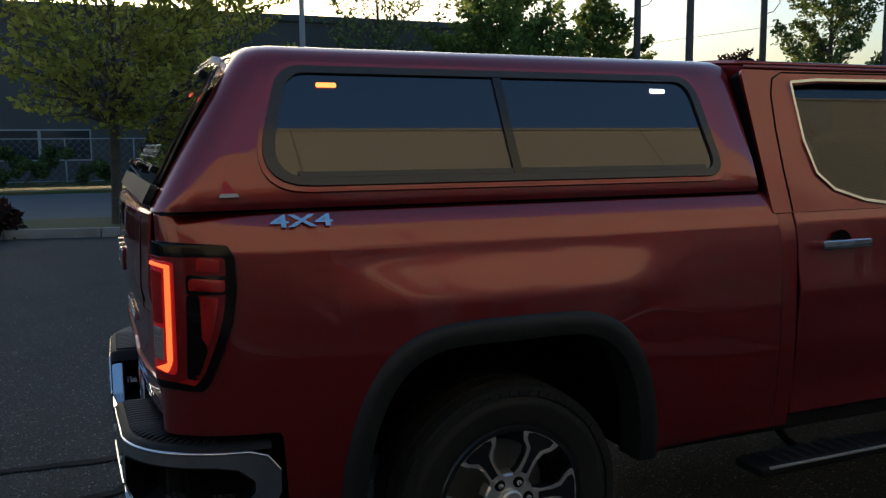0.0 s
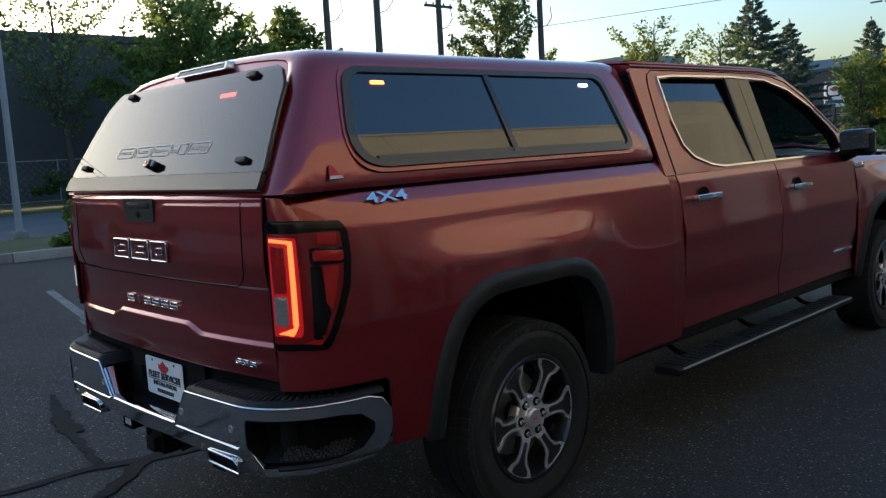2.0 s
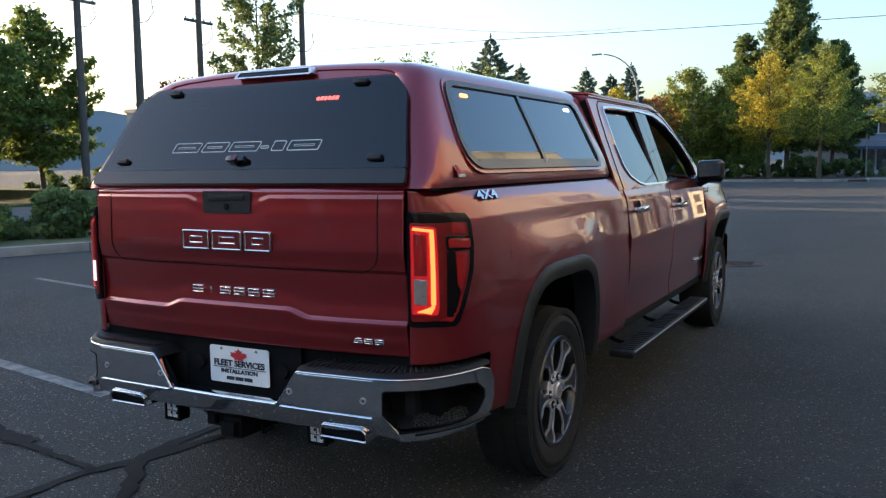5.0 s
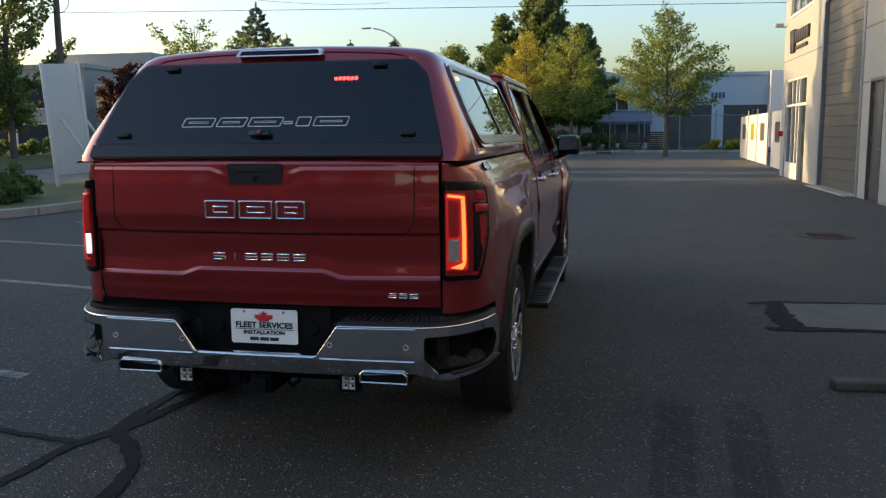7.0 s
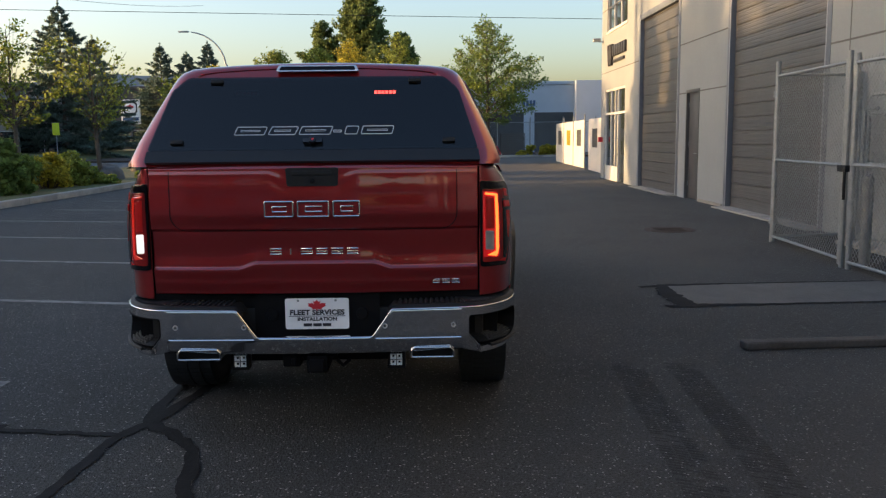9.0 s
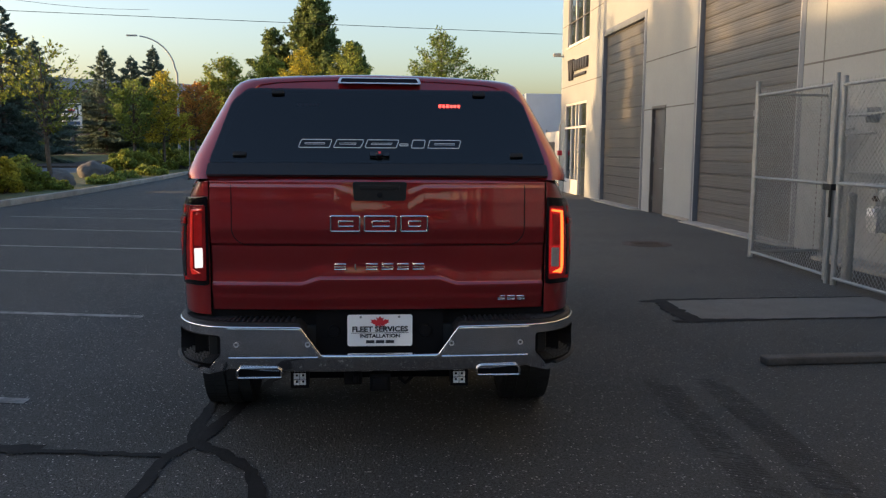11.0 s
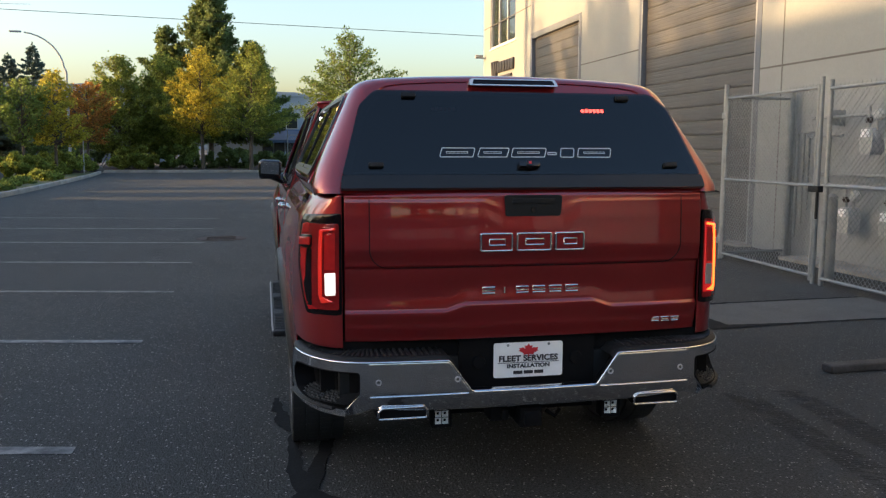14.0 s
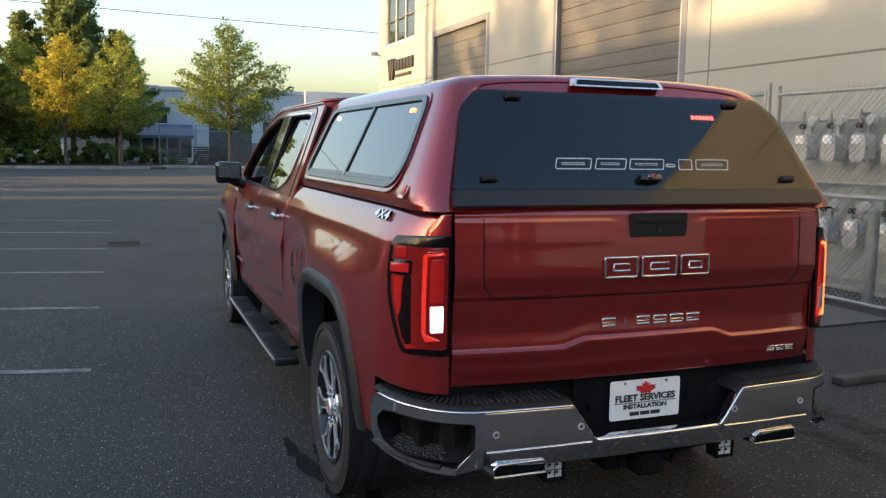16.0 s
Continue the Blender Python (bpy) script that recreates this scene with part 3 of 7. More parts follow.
    x0, yt = 0.556 + k * 0.046, tail_y(0.62, 0.786) - 0.004
    part("trim_badge_bar", tube([(x0, yt, 0.778), (x0 + 0.036, yt, 0.778), (x0 + 0.036, yt, 0.786), (x0, yt, 0.786), (x0, yt, 0.794), (x0 + 0.036, yt, 0.794)], 0.003, 6), "chrome", tailgate, "chrome trim badge bar", smooth=80)

def tail_light(side):
    """Tall lamp cluster that wraps round the rear corner."""
    lamp = part("tail_light", mirror(lamp_patch([(0.004, 0.850), (0.216, 0.846), (0.232, 0.862), (0.268, 0.950), (0.294, 1.035), (0.306, 1.130), (0.306, 1.215), (0.290, 1.250), (0.004, 1.262)], 0.014, 0.016), side), "lamphouse", truck,
        "wraparound tail lamp with red and clear lenses in a black housing", smooth=40)

    def piece(name, pts, out, material, label="", r=0.006, up=lamp):
        return part(name, mirror(lamp_patch(pts, out, r), side), material, up, label, smooth=40)
    guide, clear, round_it = ("ledlit", "reverse", "lenslit") if side > 0 else ("led", "reverselit", "deeplens")
    piece("outer_lens", [(0.020, 0.872), (0.204, 0.868), (0.226, 0.900), (0.258, 0.990), (0.276, 1.060), (0.284, 1.140), (0.284, 1.218), (0.020, 1.222)], 0.0165, "deeplens", "deep smoked red outer lens", 0.012)
    piece("guide_surround", [(0.026, 0.896), (0.140, 0.892), (0.146, 0.915), (0.146, 1.206), (0.026, 1.212)], 0.0178, round_it, "", 0.01)
    piece("inner_lens", [(0.040, 1.034), (0.098, 1.034), (0.100, 1.180), (0.040, 1.184)], 0.020, "lens", "red inner lens")
    piece("light_guide", [(0.112, 0.930), (0.130, 0.926), (0.133, 1.198), (0.115, 1.190)], 0.0225, guide, "red light guide", 0.005)
    piece("light_guide", [(0.036, 1.190), (0.128, 1.186), (0.132, 1.200), (0.036, 1.206)], 0.0232, guide, "", 0.004)
    piece("light_guide", [(0.050, 0.902), (0.112, 0.898), (0.130, 0.928), (0.116, 0.932), (0.104, 0.914), (0.050, 0.918)], 0.0232, guide, "", 0.004)
    rev = piece("reversing_lamp", [(0.038, 0.932), (0.094, 0.929), (0.097, 1.022), (0.038, 1.024)], 0.020, clear, "clear ribbed reversing lamp")
    for k in range(5):
        z = 0.944 + k * 0.0165
        piece("lamp_rib", [(0.041, z), (0.093, z), (0.093, z + 0.0022), (0.041, z + 0.0022)], 0.0212, clear, "", 0.001, rev)
    piece("upper_lens", [(0.214, 1.178), (0.270, 1.176), (0.272, 1.216), (0.216, 1.218)], 0.019, "lens")
    piece("marker_surround", [(0.184, 1.116), (0.287, 1.116), (0.289, 1.170), (0.184, 1.172)], 0.0185, "lamphouse", "", 0.012)
    piece("side_marker", [(0.194, 1.126), (0.282, 1.124), (0.283, 1.160), (0.194, 1.162)], 0.024, "lens", "red side marker lens", 0.008)
    piece("lens_groove", [(0.176, 0.882), (0.206, 0.880), (0.236, 0.966), (0.222, 1.000), (0.218, 1.116), (0.184, 1.116)], 0.0185, "lamphouse", "", 0.010)
    piece("side_lens", [(0.222, 0.996), (0.238, 0.972), (0.254, 1.030), (0.268, 1.110), (0.222, 1.112)], 0.020, "lens")
    piece("lower_lens", [(0.142, 0.868), (0.200, 0.864), (0.214, 0.895), (0.206, 0.897), (0.194, 0.876), (0.142, 0.880)], 0.0185, "lens", "", 0.003)


def lamp_patch(pts, out, r, place=corner_place, back=-0.006):
    """A raised patch on the rear corner's skin with a rounded outline, built as strips between its sides."""
    loop = [tuple(p) for p in (round_poly(pts, r, 4) if r else pts)]
    zlo, zhi = min(p[1] for p in loop) + 1e-5, max(p[1] for p in loop) - 1e-5

    def span(z):
        hits = []
        for i in range(len(loop)):
            (u0, z0), (u1, z1) = loop[i - 1], loop[i]
            if (z0 - z) * (z1 - z) <= 0 and abs(z1 - z0) > 1e-9:
                hits.append(u0 + (u1 - u0) * (z - z0) / (z1 - z0))
        return (min(hits), max(hits)) if hits else (0, 0)
    rows = max(3, int((zhi - zlo) / 0.012) + 2)
    zs = [zlo + (zhi - zlo) * (0.5 - 0.5 * math.cos(math.pi * i / (rows - 1))) for i in range(rows)]
    cols = min(24, max(3, int((max(p[0] for p in loop) - min(p[0] for p in loop)) / 0.012) + 2))
    verts = []
    for z in zs:
        a, b = span(z)
        line = [place(a, z, back)] + [place(a + (b - a) * k / (cols - 1), z, out) for k in range(cols)] + [place(b, z, back)]
        verts += [tuple(v) for v in line]
    m = cols + 2
    faces = [(i * m + j, i * m + j + 1, (i + 1) * m + j + 1, (i + 1) * m + j) for i in range(rows - 1) for j in range(m - 1)]
    for row, z in ((0, zlo), (rows - 1, zhi)):
        base = len(verts)
        a, b = span(z)
        verts += [tuple(place(a + (b - a) * k / (cols - 1), z, back)) for k in range(cols)]
        faces += [(row * m + 1 + k, row * m + 2 + k, base + k + 1, base + k) for k in range(cols - 1)]
    return verts, faces


# ---- rear bumper ----
def bumper_place(s, z, out=0.0):
    """The bumper's face: s runs outwards from the middle along its plan curve."""
    a = abs(s)
    if a < 0.66:
        x, y, n = a, -0.108 + 0.012 * (a / 0.66) ** 2, Vector((0.02 * a, -1, 0))
    else:
        t = min(1.0, (a - 0.66) / 0.56)
        ang = t * math.pi / 2
        x, y = 0.66 + 0.315 * math.sin(ang), 0.315 - 0.411 * math.cos(ang)
        n = Vector((math.sin(ang), -math.cos(ang), 0))
    p = Vector((x, y, z)) + n.normalized() * out
    if z < 0.52:
        p.y += (0.52 - z) * 0.35 if a < 0.8 else 0
    p.z += 0.012
    p.x *= 1 if s >= 0 else -1
    return p


bumper = part("rear_bumper", box(-0.80, 0.80, 0.02, 0.16, 0.44, 0.66, 0.02), "plastic", truck, "chrome rear bumper with corner steps and black pads")


def strip(name, ss, lo, hi, material, out=0.0, rows=8, label="", round_edge=0.007, parent=None):
    """A bumper skin between two heights along the plan curve, its edges rolled inwards."""
    verts, faces = [], []
    ts = [0.0, 0.012, 0.026, 0.045] + lin(0.08, 0.92, max(3, rows - 4)) + [0.955, 0.974, 0.988, 1.0]
    m = len(ts) + 2
    for s in ss:
        a, b = lo(abs(s)), hi(abs(s))
        for t in ts:
            edge = min(t, 1 - t) * (b - a)
            o = out - round_edge * max(0, 1 - edge / 0.010) ** 2
            verts.append(tuple(bumper_place(s, a + (b - a) * t, o)))
        verts.append(tuple(bumper_place(s, b - 0.002, out - 0.05)))
        verts.append(tuple(bumper_place(s, a + 0.002, out - 0.05)))
    for i in range(len(ss) - 1):
        for j in range(m):
            faces.append((i * m + j, (i + 1) * m + j, (i + 1) * m + (j + 1) % m, i * m + (j + 1) % m))
    faces.append(tuple(range(m))[::-1])
    faces.append(tuple((len(ss) - 1) * m + k for k in range(m)))
    return part(name, (verts, faces), material, parent or bumper, label, smooth=50)


def dense_loop(loop, step=0.02):
    """The same outline with more points, so that it can follow a curve."""
    out = []
    for i, p in enumerate(loop):
        a, b = Vector(p), Vector(loop[(i + 1) % len(loop)])
        n = max(1, int((b - a).length / step))
        out += [a.lerp(b, k / n) for k in range(n)]
    return out


WING_TOP = [(0.0, 0.528), (0.272, 0.530), (0.365, 0.660), (0.70, 0.664), (0.9, 0.662), (1.22, 0.664)]
wing = sorted(set(lin(-0.70, 0.70, 57) + [0.272, -0.272, 0.365, -0.365, 0.28, -0.28, 0.30, -0.30, 0.33, -0.33]))
face = strip("chrome_face", wing, lambda a: interp(a, [(0, 0.442), (0.5, 0.446), (0.70, 0.462)]), lambda a: interp(a, WING_TOP), "chrome", rows=14, label="polished chrome bumper face")
for sd in (-1, 1):
    ring_o = [(0.695, 0.664), (0.9, 0.662), (1.150, 0.663), (1.192, 0.646), (1.222, 0.600), (1.222, 0.540), (1.200, 0.495), (1.150, 0.464), (0.95, 0.444), (0.78, 0.438), (0.695, 0.462)]
    ring_i = [(0.735, 0.622), (1.06, 0.621), (1.118, 0.612), (1.158, 0.576), (1.156, 0.545), (1.115, 0.502), (1.05, 0.486), (0.80, 0.466), (0.735, 0.535)]
    place_b = lambda s, r, d, sd=sd: tuple(bumper_place(sd * s, r, -d))
    corner = part("chrome_corner", slab(dense_loop(round_poly(ring_o, 0.012, 3)), place_b, 0.030, holes=[dense_loop(round_poly(ring_i, 0.018, 4))]), "chrome", bumper, "chrome bumper corner round the step", smooth=28)
    part("rolled_edge", tube([place_b(a, interp(a, WING_TOP) - 0.003, 0.003) for a in lin(0.695, 1.145, 22)] + [place_b(1.188, 0.646, 0.003), place_b(1.219, 0.60, 0.003)], 0.0055, 6, False), "chrome", corner, smooth=80)
    part("rolled_edge", tube([place_b(a, z, 0.003) for a, z in ((0.735, 0.53), (0.80, 0.463), (0.90, 0.470), (1.0, 0.478), (1.08, 0.490))], 0.004, 6, False), "chrome", corner, smooth=80)
    ci = Vector((0.945, 0.55))
    inner = [tuple(ci + Vector(((q[0] - ci.x) * 0.975, (q[1] - ci.y) * 0.94))) for q in ring_i]
    part("pocket_lining", slab(dense_loop(round_poly([tuple(ci + (Vector(q) - ci) * 1.004) for q in ring_i], 0.018, 4)), lambda s, r, d, sd=sd: tuple(bumper_place(sd * s, r, 0.002 - d)), 0.085, holes=[dense_loop(round_poly(inner, 0.018, 4))]), "dark", bumper, smooth=28)
    strip("step_edge", [sd * v for v in lin(0.86, 1.17, 16)], lambda a: interp(a, [(0.80, 0.458), (1.15, 0.476)]), lambda a: interp(a, [(0.80, 0.474), (1.15, 0.487)]), "plastic", out=0.018, rows=5, round_edge=0.006)
    strip("corner_recess", [sd * v for v in lin(0.69, 1.19, 19)], lambda a: 0.452, lambda a: 0.652, "dark", out=-0.085, label="black recessed corner step")
    floor_v = grid([sd * v for v in lin(0.73, 1.14, 16)], [0.0, -0.03, -0.06, -0.085], lambda s, o: tuple(bumper_place(s, 0.487 - o * 0.30, o)))
    part("step_floor", floor_v, "plastic", bumper)
    studs = []
    for i in range(15):
        for j in range(5):
            o = -0.012 - j * 0.015
            p = bumper_place(sd * (0.86 + i * 0.017 + (j % 2) * 0.0085), 0.488 - o * 0.30, o)
            turn = Matrix.Rotation(radians(45 if (i + j) % 2 else -45), 4, "Z")
            studs.append(moved(bx(-0.007, 0.007, -0.0028, 0.0028, -0.002, 0.005, 0.001, 1), Matrix.Translation(p) @ turn))
    part("step_grip_studs", fuse(*studs), "stud", bumper, "raised grip pattern on the step, edge light in its grey")
    # the pad on top, with its ribs
    pad = grid([sd * v for v in lin(0.34, 1.20, 30)], [0, 1, 2, 3], lambda s, k: tuple(
        (bumper_place(s, interp(abs(s), WING_TOP) + (0.002, 0.014, 0.018, 0.016)[k], (-0.004, -0.012, -0.03, -0.16)[k]))))
    part("step_pad", pad, "plastic", bumper, "black ribbed step pad on the bumper", smooth=50)
    ribs = []
    for i in range(27):
        s = sd * (0.40 + i * 0.025)
        zt = interp(abs(s), WING_TOP)
        ribs.append(tube([bumper_place(s, zt + 0.018, -0.026), bumper_place(s, zt + 0.020, -0.040), bumper_place(s, zt + 0.019, -0.130)], [0.004, 0.0075, 0.0075], 6))
    part("pad_ribs", fuse(*ribs), "pad", bumper)
    part("rolled_edge", tube([tuple(bumper_place(sd * a, interp(a, WING_TOP) - 0.003, -0.003)) for a in lin(0.262, 0.272, 2) + lin(0.275, 0.362, 12) + lin(0.368, 0.70, 18)], 0.0055, 6, False), "chrome", face, smooth=80)
    part("pressed_line", tube([tuple(bumper_place(sd * a, 0.5185, 0.0005)) for a in lin(0.285, 0.69, 14)], 0.0042, 6), "chrome", face, smooth=80)
    for s in (0.33, 0.652):
        p = bumper_place(sd * s, 0.580, 0.003)
        part("parking_sensor", moved(lathe([(0.012, 0.0001), (-0.002, 0.010), (0.0, 0.0125), (0.012, 0.0135)], 20, "y"), Matrix.Translation(p)), "greymetal", bumper, "round grey parking sensor")
    # tail pipe tip: a flattened chrome ring
    o = round_poly([(-0.104, -0.026), (0.104, -0.026), (0.104, 0.010), (0.086, 0.026), (-0.086, 0.026), (-0.104, 0.010)], 0.006, 3)
    inn = round_poly([(-0.095, -0.018), (0.095, -0.018), (0.095, 0.007), (0.082, 0.018), (-0.082, 0.018), (-0.095, 0.007)], 0.005, 3)
    tip = part("exhaust_tip", slab(o, lambda s, r, d: (sd * 0.552 + s, -0.083 + d - r * 0.15, 0.457 + r), 0.15, holes=[inn]), "chrome", truck, "flattened chrome exhaust tip")
    part("rolled_edge", tube([(sd * 0.552 + q[0] * 0.97, -0.084 - q[1] * 0.15, 0.457 + q[1] * 0.93) for q in o + o[:2]], 0.0042, 8, False), "chrome", tip, smooth=80)
    part("exhaust_bore", slab(inn, lambda s, r, d: (sd * 0.552 + s, -0.063 + d - r * 0.15, 0.457 + r), 0.01), "dark", tip)
    # small square work lamp under the bumper
    px, pz = sd * 0.376, 0.404
    pod = part("reversing_work_lamp", fuse(bx(px - 0.042, px + 0.042, 0.004, 0.055, pz - 0.042, pz + 0.042, 0.006), bx(px - 0.042, px + 0.042, -0.008, 0.006, pz + 0.034, pz + 0.042), bx(px - 0.042, px + 0.042, -0.008, 0.006, pz - 0.042, pz - 0.034), bx(px - 0.042, px - 0.034, -0.008, 0.006, pz - 0.034, pz + 0.034), bx(px + 0.034, px + 0.042, -0.008, 0.006, pz - 0.034, pz + 0.034)), "dark", truck, "small square black work lamp with four bright cells")
    for i in (-1, 1):
        for j in (-1, 1):
            part("lamp_cell", moved(([(-0.0135, -0.006, -0.0135), (0.0135, -0.006, -0.0135), (0.0135, -0.006, 0.0135), (-0.0135, -0.006, 0.0135), (0, 0.010, 0)], [(0, 1, 4), (1, 2, 4), (2, 3, 4), (3, 0, 4)]), Matrix.Translation((px + i * 0.0148, 0.0, pz + j * 0.0148))), "reflector", pod, "bright reflector cell", smooth=0)
    part("lamp_bracket", fuse(bx(px - 0.034, px + 0.034, 0.0, 0.03, pz + 0.042, pz + 0.056, 0.002), bx(px - 0.02, px + 0.02, 0.01, 0.05, pz + 0.05, pz + 0.10)), "plastic", pod)

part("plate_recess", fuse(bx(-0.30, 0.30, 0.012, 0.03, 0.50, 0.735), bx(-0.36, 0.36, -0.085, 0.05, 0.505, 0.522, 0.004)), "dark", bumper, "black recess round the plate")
for px in (-0.215, 0.215):
    part("recess_boss", moved(lathe([(-0.012, 0.0001), (-0.012, 0.026), (0.0, 0.030)], 20, "y"), Matrix.Translation((px, 0.010, 0.63))), "dark", bumper)
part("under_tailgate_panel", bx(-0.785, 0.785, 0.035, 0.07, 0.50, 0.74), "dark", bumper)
part("hitch_receiver", fuse(bx(-0.048, 0.048, -0.055, 0.18, 0.355, 0.438, 0.004), bx(-0.034, 0.034, -0.085, 0.0, 0.368, 0.424, 0.004), bx(-0.17, -0.085, -0.02, 0.10, 0.375, 0.45, 0.012), bx(-0.125, -0.10, -0.045, 0.0, 0.39, 0.43, 0.01), tube([(0.09, 0.02, 0.40), (0.12, -0.01, 0.38), (0.15, 0.02, 0.40)], 0.009, 6), bx(-0.09, 0.09, 0.0, 0.10, 0.42, 0.45, 0.004),
     bx(-0.36, 0.36, 0.16, 0.24, 0.36, 0.44, 0.01)), "dark", truck, "black tow hitch receiver")

plate = part("plate", slab(round_poly([(-0.1525, 0.558), (0.1525, 0.558), (0.1525, 0.708), (-0.1525, 0.708)], 0.012, 4), lambda s, r, d: (s, -0.002 + d, r), 0.003), "white", truck,
             "white dealer plate with a red leaf and black print")
lettering("print_line", "FLEET SERVICES", 0.0345, Matrix.Translation((0, -0.0035, 0.6385)) @ REAR, "ink", plate, 0.0008, "FLEET SERVICES in black", 1.10, 0.035)
lettering("print_line", "INSTALLATION", 0.0235, Matrix.Translation((0, -0.0035, 0.6065)) @ REAR, "ink", plate, 0.0008, "INSTALLATION in black", 1.18, 0.035)
part("print_rule", bx(-0.135, 0.135, -0.0045, -0.002, 0.6205, 0.6225), "ink", plate)
for k in range(3):
    part("print_bar", bx(-0.066 + k * 0.046, -0.026 + k * 0.046, -0.0045, -0.002, 0.572, 0.586), "ink", plate, "black bar of small print")
LEAF = [(0, 1.0), (0.16, 0.68), (0.36, 0.78), (0.28, 0.36), (0.52, 0.56), (0.58, 0.44), (0.86, 0.50), (0.76, 0.22), (0.88, 0.12), (0.42, -0.24), (0.46, -0.40), (0.06, -0.34), (0.05, -0.6)]
leaf = [(x, z) for x, z in LEAF] + [(-x, z) for x, z in reversed(LEAF[1:])]
part("leaf_mark", slab([(x * 0.050, 0.668 + z * 0.034) for x, z in leaf][::-1], lambda s, r, d: (s, -0.0045 + d, r), 0.002), "redink", plate, "red leaf shape")
for px in (-0.09, 0.09):
    part("plate_screw", moved(lathe([(-0.003, 0.0001), (-0.003, 0.005), (0.0, 0.006)], 12, "y"), Matrix.Translation((px, -0.002, 0.697))), "steel", plate)


# ---- bed canopy ----
def can_sect(v):
    """The canopy's cross-section, v from 0 (one lower edge) over the roof to 1."""
    half = [(0.888, 1.341), (0.892, 1.365), (0.862, 1.45), (0.815, 1.55), (0.768, 1.65), (0.728, 1.735), (0.708, 1.772), (0.682, 1.799), (0.640, 1.817), (0.56, 1.828), (0.40, 1.838), (0.20, 1.845), (0.0, 1.848)]
    full = half + [(-x, z) for x, z in reversed(half[:-1])]
    f = v * (len(full) - 1)
    i = min(int(f), len(full) - 2)
    t = f - i
    return full[i][0] + (full[i + 1][0] - full[i][0]) * t, full[i][1] + (full[i + 1][1] - full[i][1]) * t


def slope_y(z):
    return 0.012 + 0.50 * (z - 1.35) + 0.17 * (z - 1.35) ** 2


NV = 49
canopy_verts, canopy_faces = [], []
rings = [(0.004, 0.868), (0.000, 0.885), (0.003, 0.908), (0.010, 0.932), (0.022, 0.956), (0.042, 0.978), (0.072, 0.993), (0.115, 1.0), (0.3, 1.0), (0.8, 1.0), (1.4, 1.0), (1.7, 1.0), (1.79, 0.998), (1.83, 0.985), (1.845, 0.95)]
for off, sc in rings:
    for k in range(NV):
        x, z = can_sect(k / (NV - 1))
        zz = 1.345 + (z - 1.345) * (1 - (1 - sc) * 0.55)
        ys = slope_y(z)
        y = ys + off if off < 0.5 else max(ys + 0.5, 0.0) + (2.104 - 0.02 * (z - 1.345) - ys - 0.5) * (off - 0.5) / 1.345 if off > 0.5 else ys + off
        canopy_verts.append((x * sc, y, zz))
for i in range(len(rings) - 1):
    for k in range(NV - 1):
        canopy_faces.append((i * NV + k, i * NV + k + 1, (i + 1) * NV + k + 1, (i + 1) * NV + k))
canopy_faces.append(tuple(range(NV)))
canopy_faces.append(tuple((len(rings) - 1) * NV + k for k in range(NV))[::-1])
canopy = tagged(part("bed_canopy", (canopy_verts, canopy_faces), "paint", smooth=32), "matching deep red fibreglass canopy clamped on the pickup bed", "truck canopy")
for sd in (-1, 1):
    part("canopy_foot_trim", mirror(grid(lin(0.03, 2.08, 3), [0, 1], lambda y, k: (0.884 - 0.02 * k, y, 1.333 + 0.010 * k)), sd), "dark", canopy)


def rear_plane(s, r, d):
    """Places on the canopy's sloping back: s across, r its height, d inwards."""
    return (s, slope_y(r) + d * 0.866, r - d * 0.5)


glass_o = round_poly([(-0.778, 1.405), (0.778, 1.405), (0.692, 1.690), (0.622, 1.756), (-0.622, 1.756), (-0.692, 1.690)], [0.012, 0.012, 0.06, 0.06, 0.06, 0.06], 5)
seal_i = round_poly([(-0.742, 1.42), (0.742, 1.42), (0.652, 1.680), (0.592, 1.738), (-0.592, 1.738), (-0.652, 1.680)], [0.015, 0.015, 0.06, 0.06, 0.06, 0.06], 5)


def dense(loop, step=0.03):
    out = []
    for i, p in enumerate(loop):
        a, b = Vector(p), Vector(loop[(i + 1) % len(loop)])
        n = max(1, int((b - a).length / step))
        out += [a.lerp(b, k / n) for k in range(n)]
    return out


glass_o, seal_i = dense(glass_o), dense(seal_i)
rear_glass = part("rear_glass", lamp_patch(glass_o, 0.020, 0, place=lambda u, z, o: Vector(rear_plane(u, z, -o)), back=0.017), "glass", canopy, "frameless smoked lift-up rear glass", smooth=40)
part("glass_backing", slab(glass_o, lambda s, r, d: rear_plane(s, r, d - 0.010), 0.006, holes=[seal_i]), "gloss", rear_glass)
# black sheet standing in for the shade inside the closed canopy shell
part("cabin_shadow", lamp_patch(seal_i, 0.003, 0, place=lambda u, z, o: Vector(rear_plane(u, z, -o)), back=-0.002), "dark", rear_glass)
part("lower_rail", slab(round_poly([(-0.786, 1.350), (0.786, 1.350), (0.779, 1.402), (-0.779, 1.402)], 0.008, 3), lambda s, r, d: rear_plane(s, r, d - 0.024), 0.02), "seal", canopy, "gloss black rail under the rear glass")
for px, pz in ((-0.48, 1.730), (0.48, 1.730), (-0.64, 1.440), (0.64, 1.440)):
    p = Vector(rear_plane(px, pz, -0.022))
    part("glass_bracket", moved(bx(-0.030, 0.030, -0.014, 0.006, -0.011, 0.011, 0.005), Matrix.Translation(p) @ Matrix.Rotation(radians(-30), 4, "X")), "plastic", rear_glass, "black glass hinge or stay bracket")
p = Vector(rear_plane(0.0, 1.438, -0.024))
